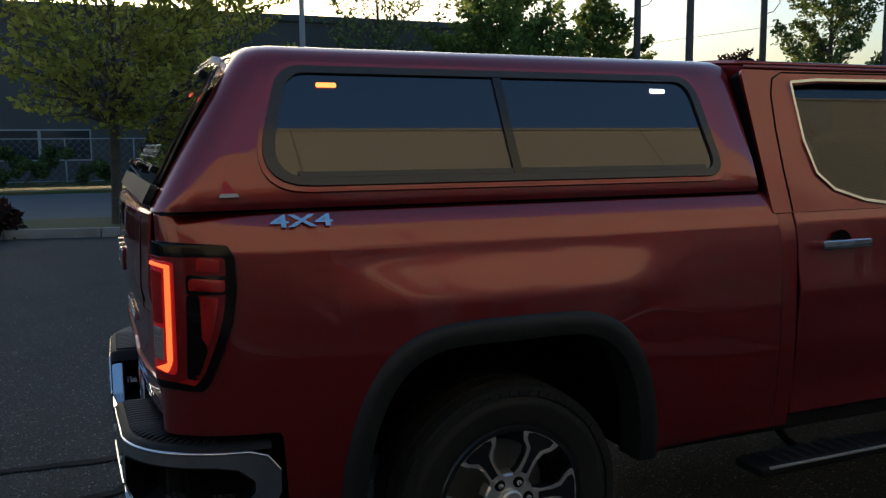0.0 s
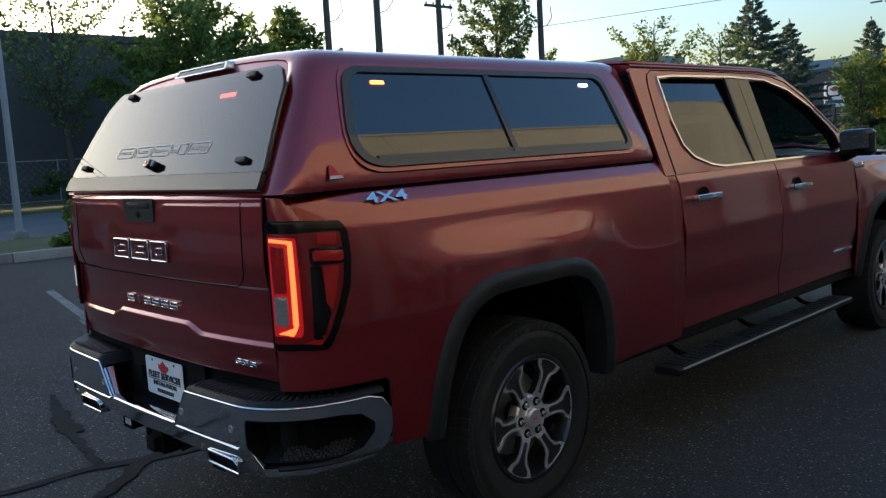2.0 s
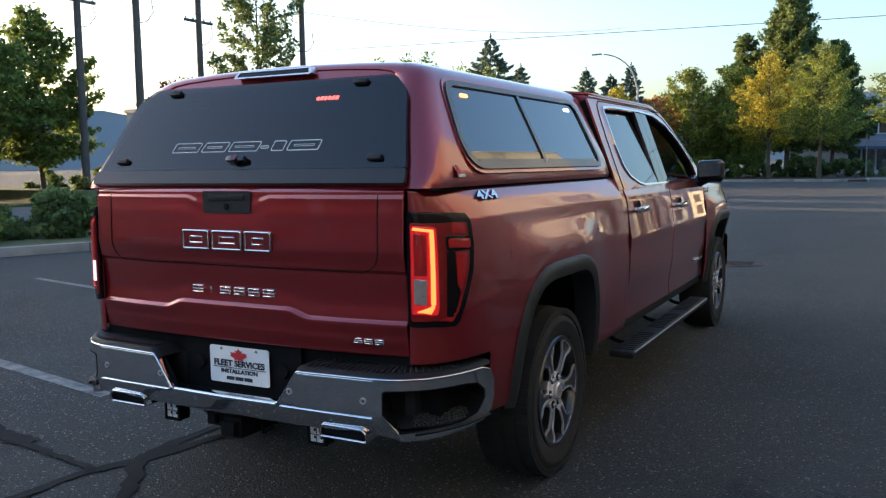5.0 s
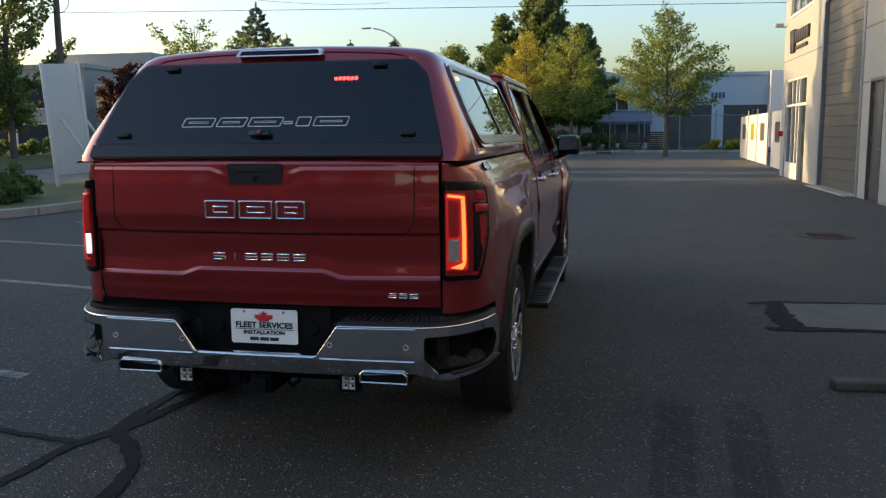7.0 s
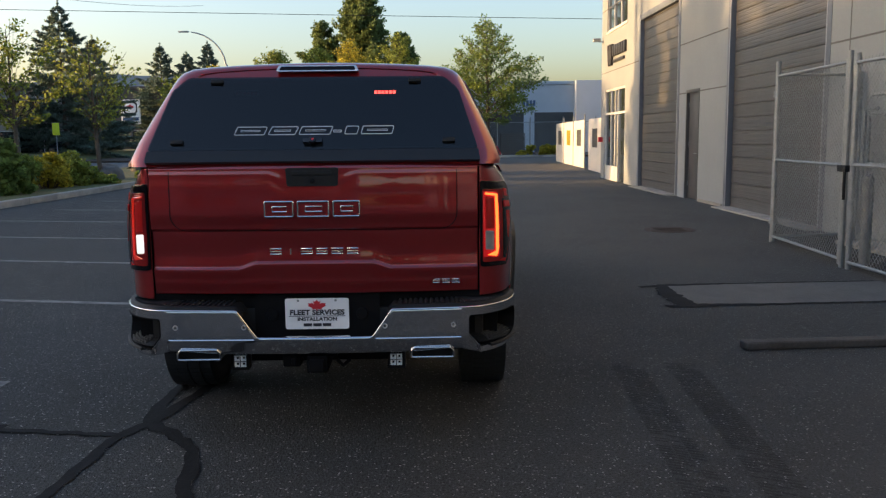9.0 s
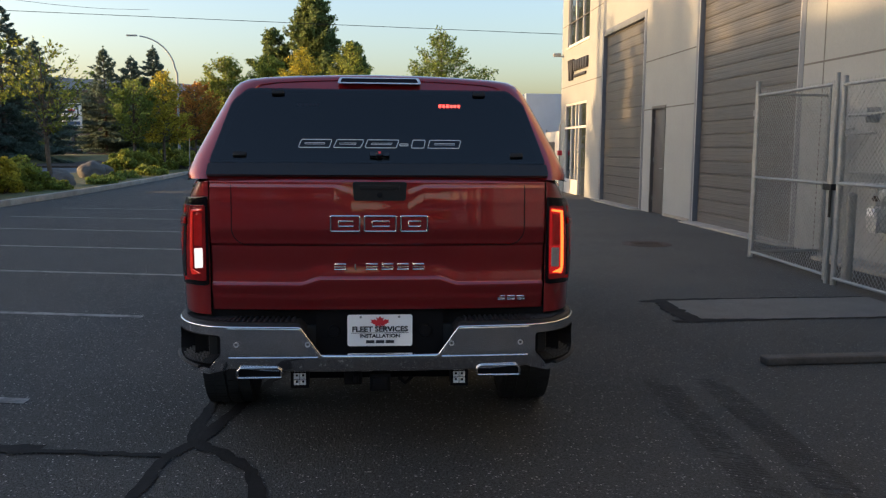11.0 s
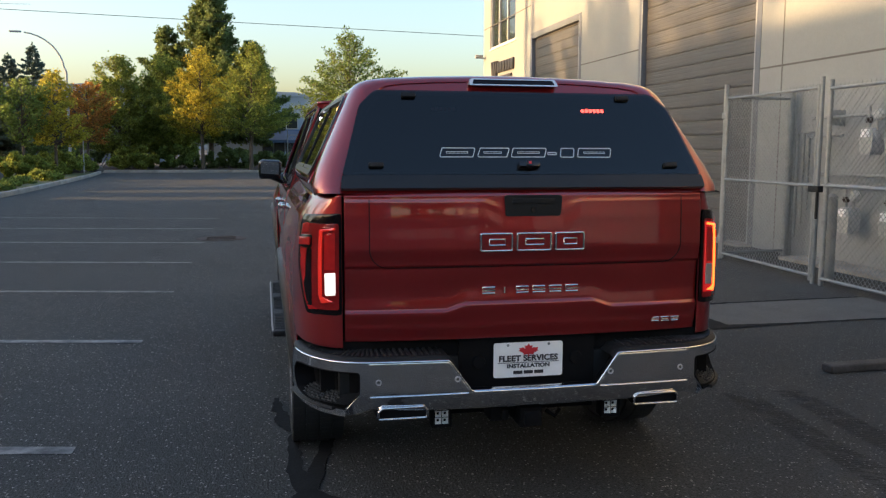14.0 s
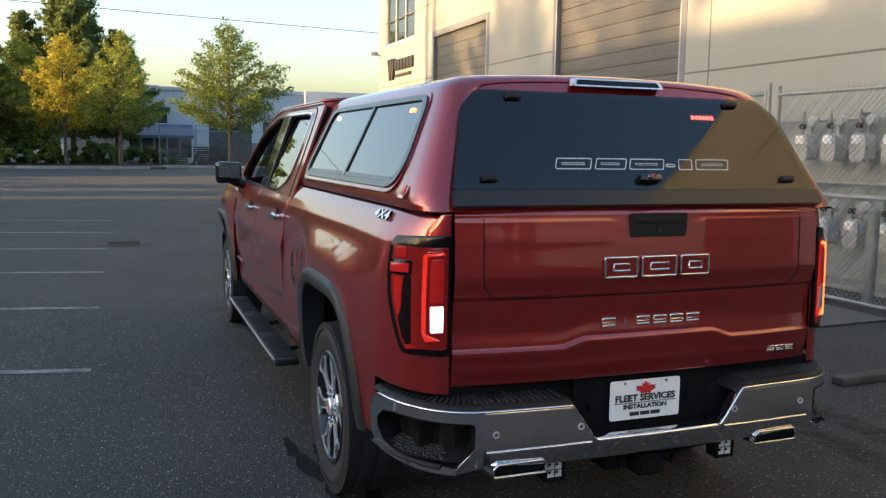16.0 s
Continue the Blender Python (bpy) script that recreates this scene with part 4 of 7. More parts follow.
knob = part("glass_handle", moved(fuse(bx(-0.046, 0.046, -0.022, 0.006, -0.012, 0.012, 0.007), lathe([(-0.028, 0.0001), (-0.028, 0.014), (-0.02, 0.019), (0.0, 0.021)], 20, "y")), Matrix.Translation(p) @ Matrix.Rotation(radians(-30), 4, "X")),
            "gloss", rear_glass, "black twist handle on the glass")
part("handle_mark", moved(bx(-0.006, 0.006, -0.0295, -0.027, -0.005, 0.007, 0.001, 1), Matrix.Translation(p) @ Matrix.Rotation(radians(-30), 4, "X")), "redink", knob)
for x0, w, lean in ((-0.378, 0.145, 0.016), (-0.218, 0.130, 0.02), (-0.072, 0.150, 0.016), (0.092, 0.042, 0.0), (0.145, 0.062, 0.01), (0.222, 0.150, 0.012)):
    z0, z1 = (1.474, 1.514) if w > 0.05 else (1.484, 1.496)
    o = round_poly([(x0, z0), (x0 + w, z0), (x0 + w + lean, z1), (x0 + lean, z1)], 0.008, 3)
    outer, inner = frame_shape(o, 0.0032, 0, 0)
    sign = part("window_decal", slab(outer, lambda s, r, d: rear_plane(s, r, d - 0.0222), 0.001, holes=[inner]), "decal", rear_glass, "thin white outlined shop decal")
    if w > 0.1:
        zm = (z0 + z1) / 2
        o2 = [(x0 + 0.032, zm - 0.004), (x0 + w - 0.02, zm - 0.004), (x0 + w - 0.02, zm + 0.004), (x0 + 0.032, zm + 0.004)]
        outer2, inner2 = frame_shape([Vector(q) for q in o2], 0.0024, 0, 0)
        part("decal_line", slab(outer2, lambda s, r, d: rear_plane(s, r, d - 0.0222), 0.001, holes=[inner2]), "decal", sign)
for px, ml in ((-0.335, "deeplens"), (0.335, "strobe")):
    bar = part("strobe_bar", slab(round_poly([(px - 0.060, 1.665), (px + 0.060, 1.665), (px + 0.060, 1.695), (px - 0.060, 1.695)], 0.008, 3), lambda s, r, d: rear_plane(s, r, d - 0.012), 0.008), "gloss", rear_glass, "slim red warning light behind the glass")
    for k in range(6):
        cx = px - 0.045 + k * 0.018
        part("led_cell", slab(round_poly([(cx - 0.007, 1.673), (cx + 0.007, 1.673), (cx + 0.007, 1.687), (cx - 0.007, 1.687)], 0.003, 2), lambda s, r, d: rear_plane(s, r, d - 0.0145), 0.003), ml, bar, "red LED cell")
brake_o = round_poly([(-0.205, 1.795), (0.205, 1.795), (0.190, 1.826), (-0.190, 1.826)], 0.008, 3)
brake_i = round_poly([(-0.190, 1.8005), (0.190, 1.8005), (0.179, 1.8205), (-0.179, 1.8205)], 0.005, 3)
brake = part("high_brake_light", slab(brake_o, lambda s, r, d: (s, slope_y(r) + d - 0.010, r), 0.04, holes=[brake_i]), "machined", canopy, "high brake light in a silver bezel")
part("brake_lens", slab(brake_i, lambda s, r, d: (s, slope_y(r) + d - 0.007, r), 0.02), "lamphouse", brake)


def side_plane(side, d0):
    def fn(s, r, d):
        x = 0.862 - 0.4700 * (r - 1.45)
        return (side * (x + (d0 - d) * 0.905), s, r + (d0 - d) * 0.425)
    return fn


def canopy_window(side):
    o = round_poly([(0.275, 1.400), (1.925, 1.397), (1.890, 1.748), (0.390, 1.750)], [0.13, 0.07, 0.09, 0.10], 7)
    i = round_poly([(0.322, 1.422), (1.893, 1.419), (1.862, 1.727), (0.416, 1.729)], [0.10, 0.05, 0.07, 0.08], 7)
    frame_ob = part("side_window", slab(o, side_plane(side, 0.012), 0.03, holes=[i]), "winseal", canopy, "dark sliding side window in a grey rubber frame", smooth=30)
    c = Vector((1.11, 1.575))
    oo = [Vector((c.x + (q[0] - c.x) * 1.018, c.y + (q[1] - c.y) * 1.085)) for q in o]
    part("window_flange", slab(oo, side_plane(side, 0.005), 0.02, holes=[[tuple(q) for q in o]]), "paint", frame_ob)
    part("pane", slab(i, side_plane(side, 0.003), 0.004), "sideglass", frame_ob, "smoked glass pane")
    # black sheet again in place of the shaded inside, behind the side pane
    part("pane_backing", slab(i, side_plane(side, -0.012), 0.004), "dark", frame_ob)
    part("mullion", slab([(1.098, 1.420), (1.128, 1.420), (1.118, 1.727), (1.088, 1.727)], side_plane(side, 0.010), 0.02), "gloss", frame_ob)
    part("lower_track", slab([(0.42, 1.424), (1.85, 1.421), (1.85, 1.437), (0.41, 1.440)], side_plane(side, 0.008), 0.012), "winseal", frame_ob)
    for y0, ml in ((0.50, "strobea"), (1.70, "strobew")):
        part("warning_light", slab(round_poly([(y0, 1.688), (y0 + 0.062, 1.688), (y0 + 0.062, 1.701), (y0, 1.701)], 0.004, 2), side_plane(side, 0.0065), 0.004), ml, frame_ob, "small flashing warning light")


for sd in (-1, 1):
    bed_side(sd)
    arch_trim(sd, HUB_R)
    tail_light(sd)
    canopy_window(sd)
    # small badges on the flank
    fn = side_plane(sd, 0.006)
    part("canopy_badge", slab([(0.186, 1.376), (0.238, 1.376), (0.210, 1.420), (0.200, 1.420)], fn, 0.004), "redink", canopy, "small red and black maker's badge")
    part("canopy_badge_band", slab([(0.184, 1.375), (0.240, 1.375), (0.234, 1.385), (0.190, 1.385)], side_plane(sd, 0.008), 0.003), "winframe", canopy)
    base = Matrix.Translation((sd * 0.9050, 0.410, 1.303)) @ Matrix(((0, 0, sd, 0), (sd, 0, 0, 0), (0, 1, 0, 0), (0, 0, 0, 1))) @ Matrix.Rotation(radians(-32), 4, "X")
    lettering("drive_badge", "4X4", 0.054, base, "chrome", truck, 0.005, "chrome 4X4 badge", 1.95, 0.02)


# ---- cab ----
def cab_x(z):
    return 0.925 - 0.36 * (z - 1.265)


def door_skin(name, y0, y1, hub=None, label="", zlo=0.512, ztop=1.268):
    out = []
    for sd in (-1, 1):
        ys = hemmed(columns(y0 + 0.003, y1 - 0.003, step=0.08))

        def fn(y, k):
            z = zlo + (ztop - zlo) * k
            x = side_x(z)
            x += 0.010 * math.exp(-((z - 0.98) / 0.05) ** 2) - 0.014 * math.exp(-((z - 0.62) / 0.09) ** 2)
            return (x, y, z)
        zs = [0, 0.004] + lin(0, (1.216 - zlo) / (ztop - zlo), 24)[1:] + [(v - zlo) / (ztop - zlo) for v in (1.224, 1.232, 1.241, 1.25, 1.259, 1.268)]
        geo = grid(ys, zs, fn)
        ob = part(name, mirror(geo, sd), "paint", truck, label, smooth=40)
        solid(ob, 0.012)
        out.append((sd, ob))
    return out


def door_handle(sd, door, y, z):
    x = side_x(z) + 0.004
    part("door_handle", mirror(fuse(bx(x + 0.022, x + 0.040, y - 0.118, y + 0.118, z - 0.017, z + 0.017, 0.010, 3), bx(x - 0.01, x + 0.03, y - 0.114, y - 0.082, z - 0.014, z + 0.014, 0.006),
         bx(x - 0.01, x + 0.03, y + 0.082, y + 0.114, z - 0.014, z + 0.014, 0.006)), sd), "chrome", door, "chrome pull handle")
    part("handle_cup", mirror(moved(lathe([(0.0, 0.0001), (0.001, 0.050), (0.004, 0.058)], 24), Matrix.Translation((x - 0.004, y, z - 0.008))), sd), "dark", door)


WIN_EDGE = [(2.62, 1.272), (4.05, 1.272), (4.16, 1.30), (4.13, 1.41), (3.92, 1.575), (3.67, 1.690), (3.40, 1.747), (3.0, 1.758), (2.40, 1.754), (2.262, 1.742), (2.262, 1.52), (2.29, 1.395), (2.36, 1.332), (2.50, 1.288)]
REAR_WIN = [(2.62, 1.287), (2.948, 1.287), (2.948, 1.743), (2.40, 1.740), (2.277, 1.728), (2.277, 1.52), (2.304, 1.402), (2.371, 1.345), (2.508, 1.302)]
FRONT_WIN = [(3.222, 1.287), (4.05, 1.287), (4.143, 1.312), (4.113, 1.402), (3.91, 1.562), (3.664, 1.676), (3.40, 1.733), (3.222, 1.740)]
rear_win = round_poly(REAR_WIN, 0.012, 3)
front_win = round_poly(FRONT_WIN, 0.012, 3)


def cab_plane(side, d0, lean=0.0):
    def fn(s, r, d):
        s = s + 0.064 + 0.022 * (s - 2.2)
        return (side * (cab_x(r) - lean * (r - 1.28) + (d0 - d) * 0.941), s, r + (d0 - d) * 0.339)
    return fn


for sd, door in door_skin("rear_door", 2.212, 3.262, label="deep red rear cab door"):
    door_handle(sd, door, 2.414, 1.142)
    part("door_window", slab(rear_win, cab_plane(sd, 0.003, 0.075), 0.004), "doorglass", door, "dark tinted rear door glass")
for sd, door in door_skin("front_door", 3.268, 4.376, label="deep red front cab door, window wound down"):
    door_handle(sd, door, 3.494, 1.118)
    part("window_gasket", mirror(grid(lin(3.32, 4.16, 4), [0, 1], lambda y, k: (0.905 - 0.03 * k, y, 1.274)), sd), "dark", door)
    for k in range(6):
        y0 = 4.02 + k * 0.052
        xx = side_x(0.66) - 0.008
        part("door_name_bar", mirror(bx(xx, xx + 0.010, y0, y0 + 0.040, 0.648, 0.668, 0.003, 1), sd), "chrome", door, "small chrome model name bar")
for sd in (-1, 1):
    outline = round_poly([(2.056, 1.262), (4.40, 1.262), (4.25, 1.40), (3.88, 1.662), (3.66, 1.768), (3.40, 1.800), (2.10, 1.800), (2.050, 1.785)], [0.01, 0.02, 0.2, 0.2, 0.15, 0.08, 0.04, 0.04], 5)
    part("cab_side_frame", slab(outline, cab_plane(sd, 0.0), 0.012, holes=[rear_win, front_win]), "paint", truck, "deep red window surround", smooth=30)
    part("pillar_lining", slab(outline, cab_plane(sd, -0.013), 0.045, holes=[rear_win, front_win]), "dark", truck, "black inner pillar lining", smooth=30)
    # bright strip round both side windows
    strip_o = round_poly(WIN_EDGE, 0.014, 3)
    strip_i = frame_shape([Vector(q) for q in strip_o], 0.0105, 0, 0)[1]
    part("window_trim", slab(strip_o, cab_plane(sd, 0.008), 0.02, holes=[[tuple(q) for q in strip_i]]), "chrome", truck, "bright chrome window trim")
    part("rear_pillar_trim", slab([(2.964, 1.284), (3.088, 1.284), (3.088, 1.747), (2.964, 1.747)], cab_plane(sd, 0.002), 0.012), "pillargloss", truck, "polished black pillar trim")
    part("front_pillar_trim", slab([(3.094, 1.284), (3.222, 1.284), (3.222, 1.745), (3.094, 1.745)], cab_plane(sd, 0.002), 0.012), "pillargloss", truck, "polished black pillar trim")
    part("glass_channel", slab([(2.944, 1.284), (2.964, 1.284), (2.964, 1.747), (2.944, 1.747)], cab_plane(sd, 0.004), 0.014), "seal", truck, "dark rubber glass channel")
    # rear corner of the cab, between bed and door
    part("cab_corner", mirror(grid([2.138, 2.209], lin(0.47, 1.264, 14), lambda y, z: (side_x(z) - 0.004, y, z)), sd), "paint", truck, smooth=50)
    seam = [(2.146, 1.266), (2.146, 1.42), (2.152, 1.56), (2.166, 1.69), (2.188, 1.750), (2.238, 1.776), (2.8, 1.780), (3.35, 1.778), (3.52, 1.764), (3.68, 1.730), (3.90, 1.622), (4.20, 1.405)]
    part("door_seam", tube([cab_plane(sd, 0.0006)(y, z, 0) for y, z in seam], 0.0032, 6), "dark", truck, "thin dark gap round the rear door", smooth=80)
    # sill and running board
    part("sill", mirror(fuse(bx(0.84, 0.915, 1.615, 4.44, 0.440, 0.515, 0.018, 3)), sd), "plastic", truck, "black lower sill")
    board = part("running_board", mirror(fuse(moved(bx(-0.075, 0.065, 1.99, 4.10, -0.018, 0.020, 0.017, 3), Matrix.Translation((0.985, 0, 0.352)))), sd), "plastic", truck, "black running board with ribbed treads")
    part("board_edge", mirror(tube([(1.046, 2.03, 0.366), (1.050, 2.2, 0.368), (1.050, 3.9, 0.368), (1.046, 4.06, 0.366)], 0.006, 6), sd), "greymetal", board)
    for y0, y1 in ((2.06, 2.60), (2.75, 3.29), (3.45, 3.99)):
        tread = part("tread_pad", mirror(bx(0.925, 1.036, y0, y1, 0.370, 0.3755, 0.002, 1), sd), "plastic", board, "ribbed tread pad")
        rib = [bx(0.930, 1.032, y0 + 0.03 + k * 0.0545, y0 + 0.05 + k * 0.0545, 0.3755, 0.380, 0.001, 1) for k in range(9)]
        part("tread_ribs", mirror(fuse(*rib), sd), "rubber", tread)
    for y in (2.30, 3.05, 3.80):
        part("board_bracket", mirror(tube([(0.96, y, 0.345), (0.85, y, 0.37), (0.75, y, 0.43)], 0.014, 6), sd), "dark", board)
    # front wing with its wheel opening
    ys = hemmed(columns(4.382, 5.90, HUB_F))

    def wing_fn(y, k):
        a = arch_z(y, HUB_F)
        zlo = a if a is not None else interp(y, [(4.3, 0.50), (4.5, 0.48), (5.6, 0.52), (5.93, 0.60)])
        ztop = interp(y, [(4.3, 1.268), (4.6, 1.245), (5.2, 1.215), (5.7, 1.17), (5.93, 1.10)])
        z = zlo + (ztop - zlo) * k
        x = interp(z, SIDE[:7] + [(1.20, 0.943), (1.235, 0.918), (1.27, 0.87)])
        return (x + flare(y, z, HUB_F) - nose_in(y), y, z)
    solid(part("front_wing", mirror(grid(ys, [0, 0.006] + lin(0, 1, 24)[1:], wing_fn), sd), "paint", truck, "deep red front wing", smooth=50), 0.006)
    arch_trim(sd, HUB_F)
    part("wing_badge", mirror(bx(0.925, 0.955, 4.392, 4.55, 1.165, 1.205, 0.006), sd), "chrome", truck, "chrome side badge")
    head = part("headlight", mirror(moved(bx(-0.10, 0.10, -0.11, 0.11, -0.09, 0.09, 0.03, 3), Matrix.Translation((0.64, 5.86, 1.0)) @ Matrix.Rotation(radians(-32), 4, "Z")), sd), "gloss", truck, "headlamp with clear cover")
    part("headlight_lens", mirror(moved(bx(-0.08, 0.085, 0.09, 0.118, -0.07, 0.07, 0.01), Matrix.Translation((0.64, 5.86, 1.0)) @ Matrix.Rotation(radians(-32), 4, "Z")), sd), "reverse", head)
    # door mirror: arm, housing, glass
    prof = [(0.0, 0.80), (0.012, 0.93), (0.035, 1.0), (0.08, 0.96), (0.12, 0.80), (0.145, 0.5)]
    mo = round_poly([(0.938, 1.262), (1.108, 1.252), (1.130, 1.275), (1.130, 1.402), (1.104, 1.425), (0.954, 1.420), (0.936, 1.398)], 0.020, 4)
    cc = Vector((1.034, 1.340))
    vs, fs, nn = [], [], len(mo)
    for off, sc in prof:
        for q in mo:
            e = cc + (Vector(q) - cc) * sc
            vs.append((e.x, 4.165 + off - 0.28 * (1.034 - e.x), e.y))
    for i in range(len(prof) - 1):
        for k in range(nn):
            fs.append((i * nn + k, i * nn + (k + 1) % nn, (i + 1) * nn + (k + 1) % nn, (i + 1) * nn + k))
    fs += [tuple(range(nn))[::-1], tuple((len(prof) - 1) * nn + k for k in range(nn))]
    mir = part("door_mirror", mirror((vs, fs), sd), "gloss", truck, "gloss black door mirror on an arm", smooth=45)
    part("mirror_glass", mirror(geo_of(slab([tuple(cc + (Vector(q) - cc) * 0.80) for q in mo], lambda s, r, d: (s, 4.153 + d - 0.30 * (1.034 - s) - 0.30 * (r - 1.340), r), 0.006)), sd), mat("mirror_silver", (0.85, 0.86, 0.87), rough=0.01, metal=1.0), mir, "mirror glass")
    part("mirror_arm", mirror(tube([(0.885, 4.24, 1.262), (0.95, 4.24, 1.258), (1.02, 4.215, 1.28)], [0.050, 0.040, 0.03], 10), sd), "gloss", mir)

# roof, bonnet, windscreen, front end
for sd in (-1, 1):
    part("roof_gutter", tube([(sd * cab_x(1.795), 2.122, 1.793), (sd * cab_x(1.797), 3.44, 1.795), (sd * (cab_x(1.77) - 0.004), 3.69, 1.772)], 0.010, 8), "paint", truck, smooth=80)
roof_y = lin(2.118, 3.71, 14)


def roof_fn(y, s):
    edge = cab_x(1.798) + 0.003
    z = interp(y, [(3.44, 1.796), (3.71, 1.770)]) + 0.024 * (1 - abs(s) ** 4.0) * interp(y, [(2.118, 0.75), (2.5, 1.0), (3.35, 0.95), (3.71, 0.55)]) + 0.010 * (1 - s * s)
    return (edge * s, y, z)


solid(part("cab_roof", grid(roof_y, lin(-1, 1, 33), roof_fn), "paint", truck, "deep red cab roof", smooth=50), 0.02)
part("cab_back", fuse(grid(lin(-1, 1, 9), lin(1.20, 1.81, 8), lambda s, z: (s * (cab_x(z) - 0.006), 2.122 - 0.006 * (z - 1.2), z)),
     grid(lin(-1, 1, 5), lin(0.5, 1.2, 4), lambda s, z: (s * 0.93, 2.15, z))), "paint", truck)
wind_o = [(-0.80, 0.0), (0.80, 0.0), (0.70, 1.0), (-0.70, 1.0)]
part("windscreen", slab(round_poly(wind_o, 0.05, 4), lambda s, r, d: (s, 4.60 - 0.885 * r + d * 0.6, 1.235 + 0.560 * r + d * 0.8 - 0.02 * s * s), 0.006), "screenglass", truck, "windscreen glass")
for sd in (-1, 1):
    part("front_pillar", tube([(sd * 0.855, 4.58, 1.225), (sd * 0.825, 4.33, 1.40), (sd * 0.755, 3.97, 1.632), (sd * 0.715, 3.69, 1.768)], 0.03, 8), "paint", truck)
bonnet = part("bonnet", grid(lin(4.50, 5.88, 16), lin(-1, 1, 25), lambda y, s: (s * (0.885 - nose_in(y) * 0.92), y, interp(y, [(4.46, 1.262), (5.2, 1.232), (5.7, 1.18), (5.90, 1.10)]) + 0.045 * (1 - s ** 4) + 0.018 * math.exp(-((abs(s) - 0.55) / 0.12) ** 2))), "paint", truck, "deep red bonnet", smooth=50)
solid(bonnet, 0.02)
grille = part("grille", box(-0.56, 0.56, 5.90, 5.98, 0.80, 1.12, 0.03, 3), "chrome", truck, "chrome framed front grille")
for k in range(5):
    part("grille_bar", box(-0.50, 0.50, 5.975, 5.992, 0.84 + k * 0.052, 0.866 + k * 0.052, 0.006), "gloss", grille)
part("front_bumper", fuse(grid(lin(-1.0, 1.0, 25), [0, 1, 2, 3, 4], lambda s, k: (s * 0.945, 6.0 - 0.46 * abs(s) ** 3 - (0.03, 0, 0, 0.0, 0.06)[int(k)], (0.46, 0.50, 0.62, 0.72, 0.75)[int(k)])), bx(-0.80, 0.80, 5.55, 5.90, 0.45, 0.78, 0.03)), "chrome", truck, "chrome front bumper", smooth=50)

# underside, bed floor, axles, inside of the cab
for sd in (-1, 1):
    part("frame_rail", bx(sd * 0.42 - 0.06, sd * 0.42 + 0.06, 0.15, 5.62, 0.42, 0.56), "dark", truck)
part("floor_pan", bx(-0.86, 0.86, 1.66, 4.42, 0.44, 0.52), "dark", truck)
part("bed_floor", bx(-0.74, 0.74, 0.07, 2.1, 0.70, 0.75), "dark", truck)
part("engine_block", bx(-0.49, 0.49, 4.43, 5.80, 0.51, 1.0), "dark", truck)
part("rear_crossmember", bx(-0.87, 0.87, 0.072, 0.50, 0.475, 0.695), "dark", truck)
part("rear_axle", fuse(tube([(-0.80, HUB_R, HUB_Z), (0.80, HUB_R, HUB_Z)], 0.05, 10), moved(lathe([(-0.13, 0.02), (-0.09, 0.12), (0.0, 0.15), (0.09, 0.12), (0.13, 0.02)], 16), Matrix.Translation((0, HUB_R, HUB_Z)))), "dark", truck)
part("silencer", moved(lathe([(-0.35, 0.02), (-0.33, 0.09), (0.33, 0.09), (0.35, 0.02)], 14), Matrix.Translation((0, 0.42, 0.44))), "dark", truck)
part("cab_floor", bx(-0.88, 0.88, 2.23, 4.55, 0.60, 0.66), "dark", truck)
part("dashboard", fuse(bx(-0.84, 0.84, 4.20, 4.56, 0.95, 1.235, 0.06, 3)), "seatcloth", truck, "black dashboard")
wheel_ring = [(-0.40 + 0.185 * math.cos(a), 4.06 + 0.07 * math.sin(a), 1.13 + 0.17 * math.sin(a)) for a in lin(0, 2 * math.pi, 29)]
part("steering_wheel", fuse(tube(wheel_ring, 0.017, 8), bx(-0.46, -0.34, 4.05, 4.10, 1.09, 1.17, 0.02), bx(-0.57, -0.23, 4.055, 4.075, 1.12, 1.145, 0.005)), "seatcloth", truck, "black steering wheel")
for sx, sy in ((-0.40, 3.28), (0.40, 3.28)):
    seat = part("front_seat", fuse(bx(sx - 0.25, sx + 0.25, sy, sy + 0.52, 0.86, 1.0, 0.05, 3), moved(bx(-0.25, 0.25, -0.07, 0.07, 0, 0.62, 0.05, 3), Matrix.Translation((sx, sy, 0.95)) @ Matrix.Rotation(radians(15), 4, "X")),
         bx(sx - 0.2, sx + 0.2, sy + 0.02, sy + 0.45, 0.66, 0.86)), "seatcloth", truck, "black leather front seat")
    part("headrest", moved(bx(-0.13, 0.13, -0.05, 0.05, 0, 0.19, 0.035, 3), Matrix.Translation((sx, sy - 0.175, 1.565)) @ Matrix.Rotation(radians(8), 4, "X")), "seatcloth", seat)
rear_seat = part("rear_bench", fuse(bx(-0.70, 0.70, 2.42, 2.90, 0.86, 1.02, 0.05, 3), bx(-0.70, 0.70, 2.28, 2.42, 0.95, 1.50, 0.05, 3), bx(-0.66, 0.66, 2.45, 2.85, 0.66, 0.86)), "seatcloth", truck, "black rear bench seat")
for sx in (-0.42, 0.42):
    part("headrest", bx(sx - 0.13, sx + 0.13, 2.27, 2.36, 1.50, 1.67, 0.035, 3), "seatcloth", rear_seat)
part("inside_mirror", moved(bx(-0.12, 0.12, -0.015, 0.015, -0.035, 0.035, 0.012), Matrix.Translation((0, 3.78, 1.68))), "gloss", truck)


# ---- wheels ----
def wheel_master():
    """A wheel about the x axis: tyre with tread blocks, twelve-spoke rim in pairs, hub cap and nuts."""
    hub = thing("wheel", "", "")
    hub.parent = truck
    r, rr, w = WHEEL_R, 0.246, 0.124
